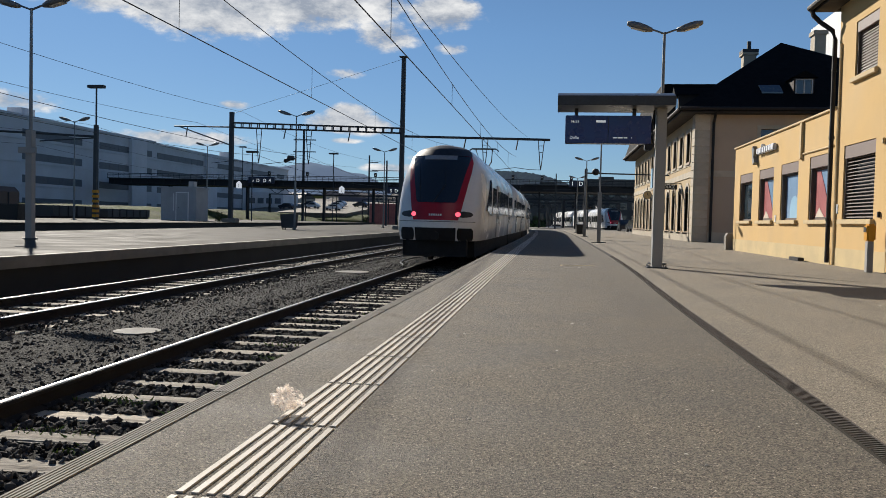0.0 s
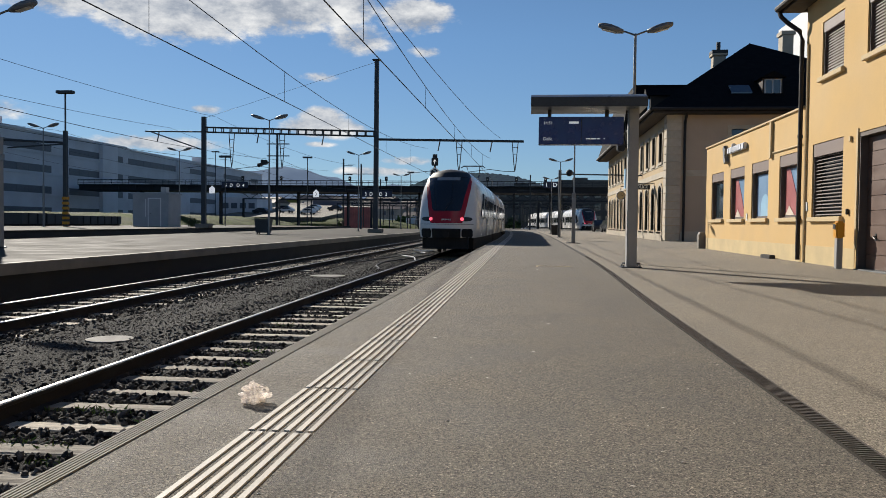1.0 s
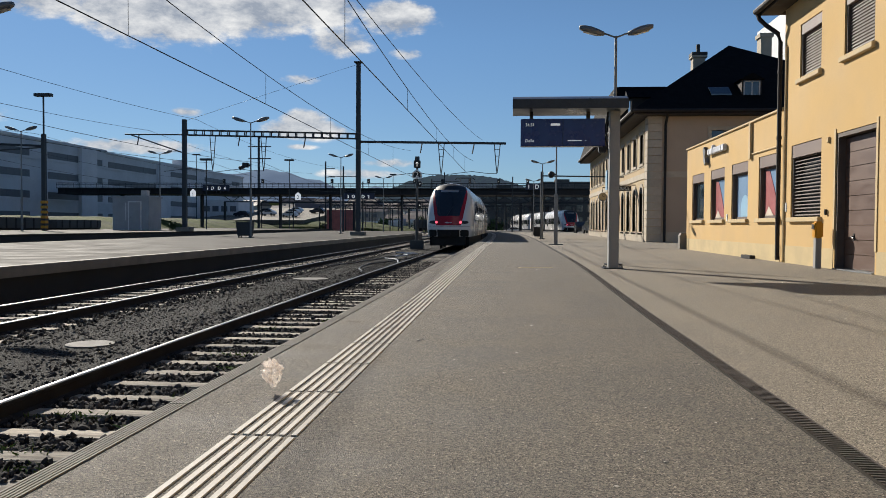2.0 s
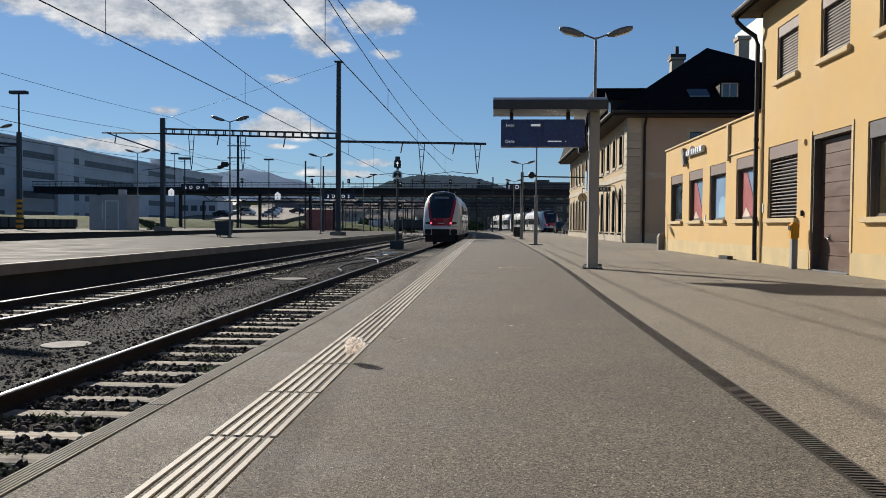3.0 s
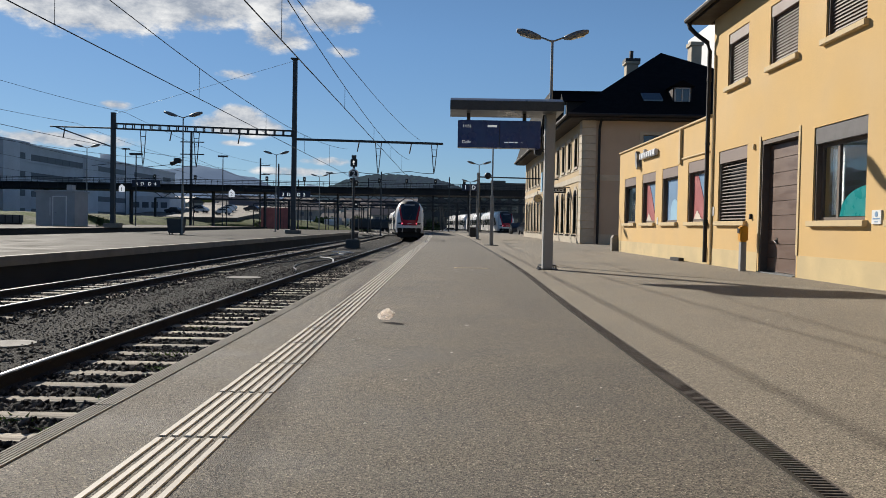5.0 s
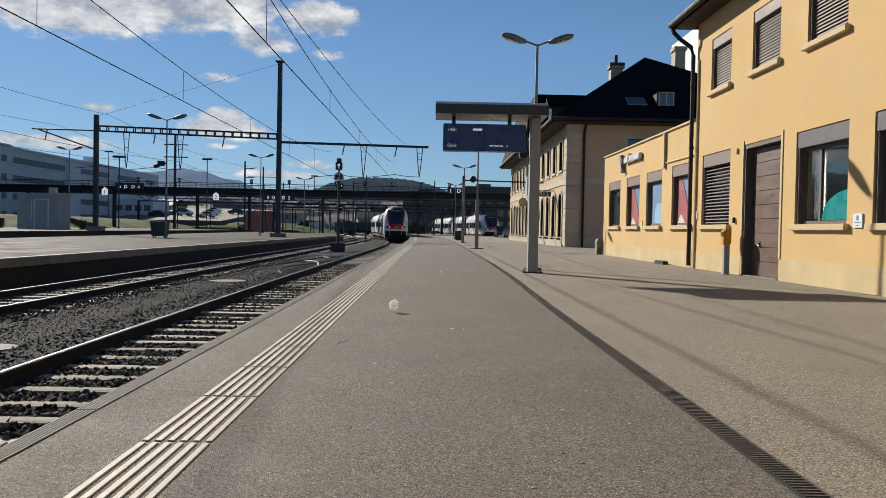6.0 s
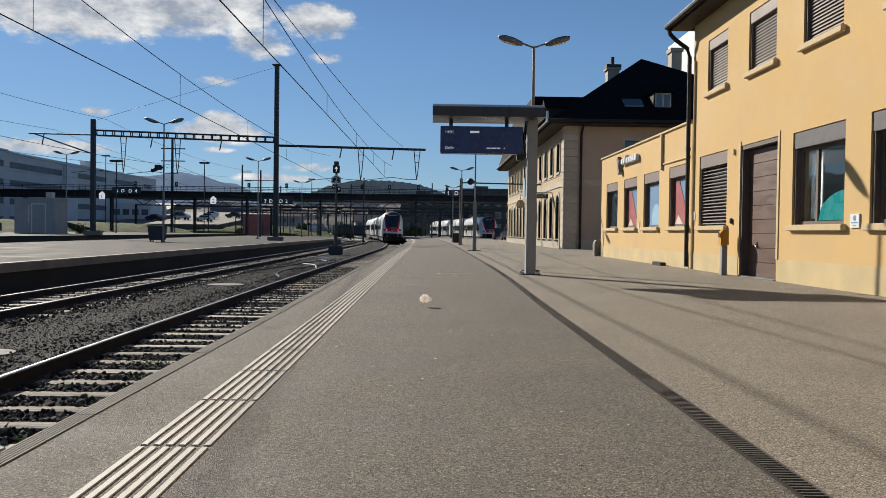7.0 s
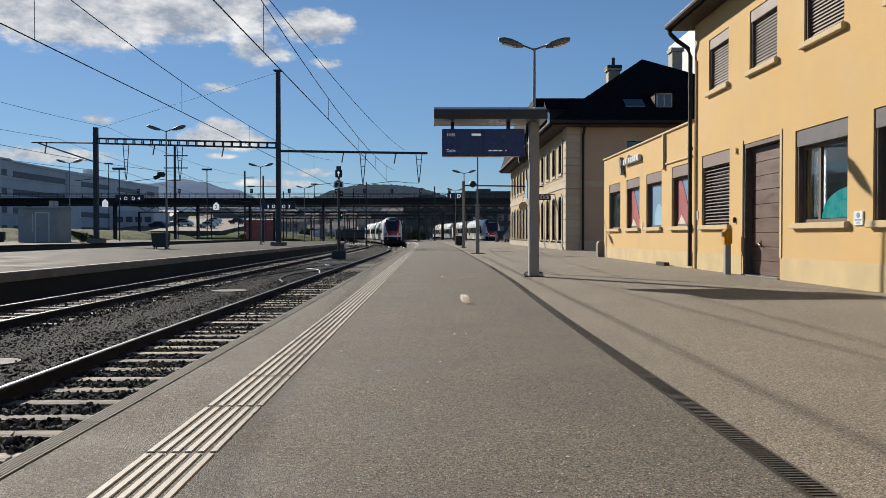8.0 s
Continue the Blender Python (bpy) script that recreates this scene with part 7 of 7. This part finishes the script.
def second_bed(rs):
    y = 8 + 45 * rs.random() ** 1.4
    y = -3.0 + 0.63 * round((y + 3.0) / 0.63) + 0.315 + rs.uniform(-0.185, 0.185)
    return np.array([line_2(y) + rs.uniform(-1.4, 1.2), y, -0.75 + rs.uniform(0, 0.02)])


def path_bed(rs):
    y = 4 + 34 * rs.random() ** 1.6
    a, b = line_2(y) + 1.7, line_1(y) - 1.3
    return np.array([rs.uniform(a, b), y, -0.714])


stones("ballast_stones", 20000, near_bed, 0.032, track_1, 1)
stones("path_stones", 7000, path_bed, 0.017, track_1, 5)
stones("shoulder_stones", 6000, shoulder, 0.034, track_1, 2)
stones("ballast_stones", 4000, second_bed, 0.036, track_2, 3)
# weeds between the sleepers
rs = np.random.default_rng(8)
vs, fs = [], []
for cx, cy, n in ((-2.75, 6.1, 70), (-2.35, 6.7, 40), (-3.55, 6.3, 55), (-3.5, 5.3, 40), (-2.5, 7.9, 40), (-2.9, 4.9, 30), (-3.3, 9.5, 40), (-2.6, 10.8, 40), (-2.9, 13.0, 40), (-3.6, 12.0, 40), (-2.5, 16.0, 50), (-2.2, 5.6, 40), (-2.7, 7.2, 50), (-3.0, 8.6, 40)):
    for k in range(int(n * 1.4)):
        x, y = cx + rs.normal() * 0.16, cy + rs.normal() * 0.06
        h, a, w_ = rs.uniform(0.012, 0.05), rs.uniform(0, 6.28), 0.008
        lx, ly = rs.normal() * 0.03, rs.normal() * 0.03
        b0 = len(vs)
        vs += [(x - w_ * math.cos(a), y - w_ * math.sin(a), -0.73), (x + w_ * math.cos(a), y + w_ * math.sin(a), -0.745), (x + lx, y + ly, -0.735 + h)]
        fs.append((b0, b0 + 1, b0 + 2))
me = bpy.data.meshes.new("weeds")
me.from_pydata(vs, [], fs)
me.materials.append(MOSS)
tagged(new("weeds", me), "small green weeds among the sleepers", "weeds", kind="stuff")
# grit and paper specks on the asphalt
vs, fs = [], []
for k in range(260):
    x, y = rs.uniform(-1.0, 6.3), 1.5 + 16 * rs.random() ** 1.3
    s = rs.uniform(0.003, 0.009)
    if k < 14:
        s = rs.uniform(0.012, 0.022)
    b0 = len(vs)
    for q in range(5):
        r_ = s * rs.uniform(0.6, 1.2)
        vs.append((x + r_ * 1.6 * math.cos(q * 1.257), y + r_ * math.sin(q * 1.257), 0.002))
    vs.append((x, y, 0.002 + s * 0.5))
    fs += [(b0 + q, b0 + (q + 1) % 5, b0 + 5) for q in range(5)]
me = bpy.data.meshes.new("grit")
me.from_pydata(vs, [], fs)
me.materials.append(TACTILE)
tagged(new("grit", me), "pale grit and specks on the asphalt", "grit", kind="stuff")


# ---- what moves ----
ARC = [0.0]
for k in range(1, 2301):
    ARC.append(ARC[-1] + math.hypot(0.1, line_1(k * 0.1) - line_1(k * 0.1 - 0.1)))


def on_track(s):
    k = min(max(np.searchsorted(ARC, s) - 1, 0), len(ARC) - 2)
    y = 0.1 * (k + (s - ARC[k]) / (ARC[k + 1] - ARC[k]))
    return Vector((line_1(y), y, RAIL_Z))


# seconds, x, y, height of the bag's middle, then its turns
BAG = [(0, -1.119, 3.31, 0.075, 0, 20, 0), (0.2, -1.144, 3.35, 0.059, 10, -20, 40), (0.5, -1.214, 3.48, 0.076, -8, 17, 73), (0.8, -1.283, 3.59, 0.054, 10, 23, 47),
       (1, -1.270, 3.63, 0.045, 0, 10, 20), (1.5, -1.263, 3.62, 0.056, 10, 20, 30), (1.7, -1.262, 3.70, 0.087, 40, 60, 60), (2.2, -1.120, 4.20, 0.120, 80, 110, 100),
       (2.8, -0.920, 4.90, 0.054, 120, 160, 140), (3, -0.855, 4.97, 0.098, 170, 200, 150), (3.3, -0.803, 5.31, 0.094, 194, 224, 174), (3.5, -0.743, 5.54, 0.045, 210, 240, 190),
       (3.8, -0.735, 5.79, 0.050, 250, 290, 230), (4, -0.695, 5.86, 0.063, 290, 340, 240), (4.3, -0.648, 6.22, 0.076, 353, 417, 280), (4.5, -0.604, 6.45, 0.086, 380, 450, 300),
       (4.7, -0.552, 6.71, 0.061, 420, 490, 330), (5.2, -0.500, 7.30, 0.070, 480, 560, 380), (5.8, -0.439, 8.01, 0.045, 540, 630, 430), (6, -0.379, 8.19, 0.071, 590, 680, 440),
       (6.2, -0.307, 8.34, 0.076, 623, 720, 460), (6.5, -0.171, 8.68, 0.065, 690, 800, 500), (6.8, -0.118, 9.02, 0.060, 740, 860, 540), (7, -0.057, 9.14, 0.093, 790, 900, 560),
       (7.3, 0.047, 9.54, 0.065, 850, 960, 600), (7.5, 0.171, 9.92, 0.077, 900, 1000, 620), (7.7, 0.263, 10.10, 0.050, 940, 1050, 650), (8, 0.389, 10.06, 0.065, 1000, 1120, 690)]


def motions():
    for k, c_ in enumerate(cars):
        rows = []
        for q in range(17):
            t = 0.5 * q
            s = 24.5 + 10.55 * t + k * LEN
            a, b = on_track(s + 3.0), on_track(s + LEN - 3.0)
            d = (b - a).normalized()
            turn = math.degrees(math.atan2(-d.x, d.y))
            if k < 3:
                p = a - d * 3.0
                rows.append((t, pose(p.x - 0.1, p.y, p.z, 0, 0, turn)))
            else:
                p = b + d * 3.0
                rows.append((t, pose(p.x - 0.1, p.y, p.z, 0, 0, turn + 180)))
        walk(c_, rows)
    walk(bag, [(t, pose(x, y, z, rx, ry, rz)) for t, x, y, z, rx, ry, rz in BAG])


motions()
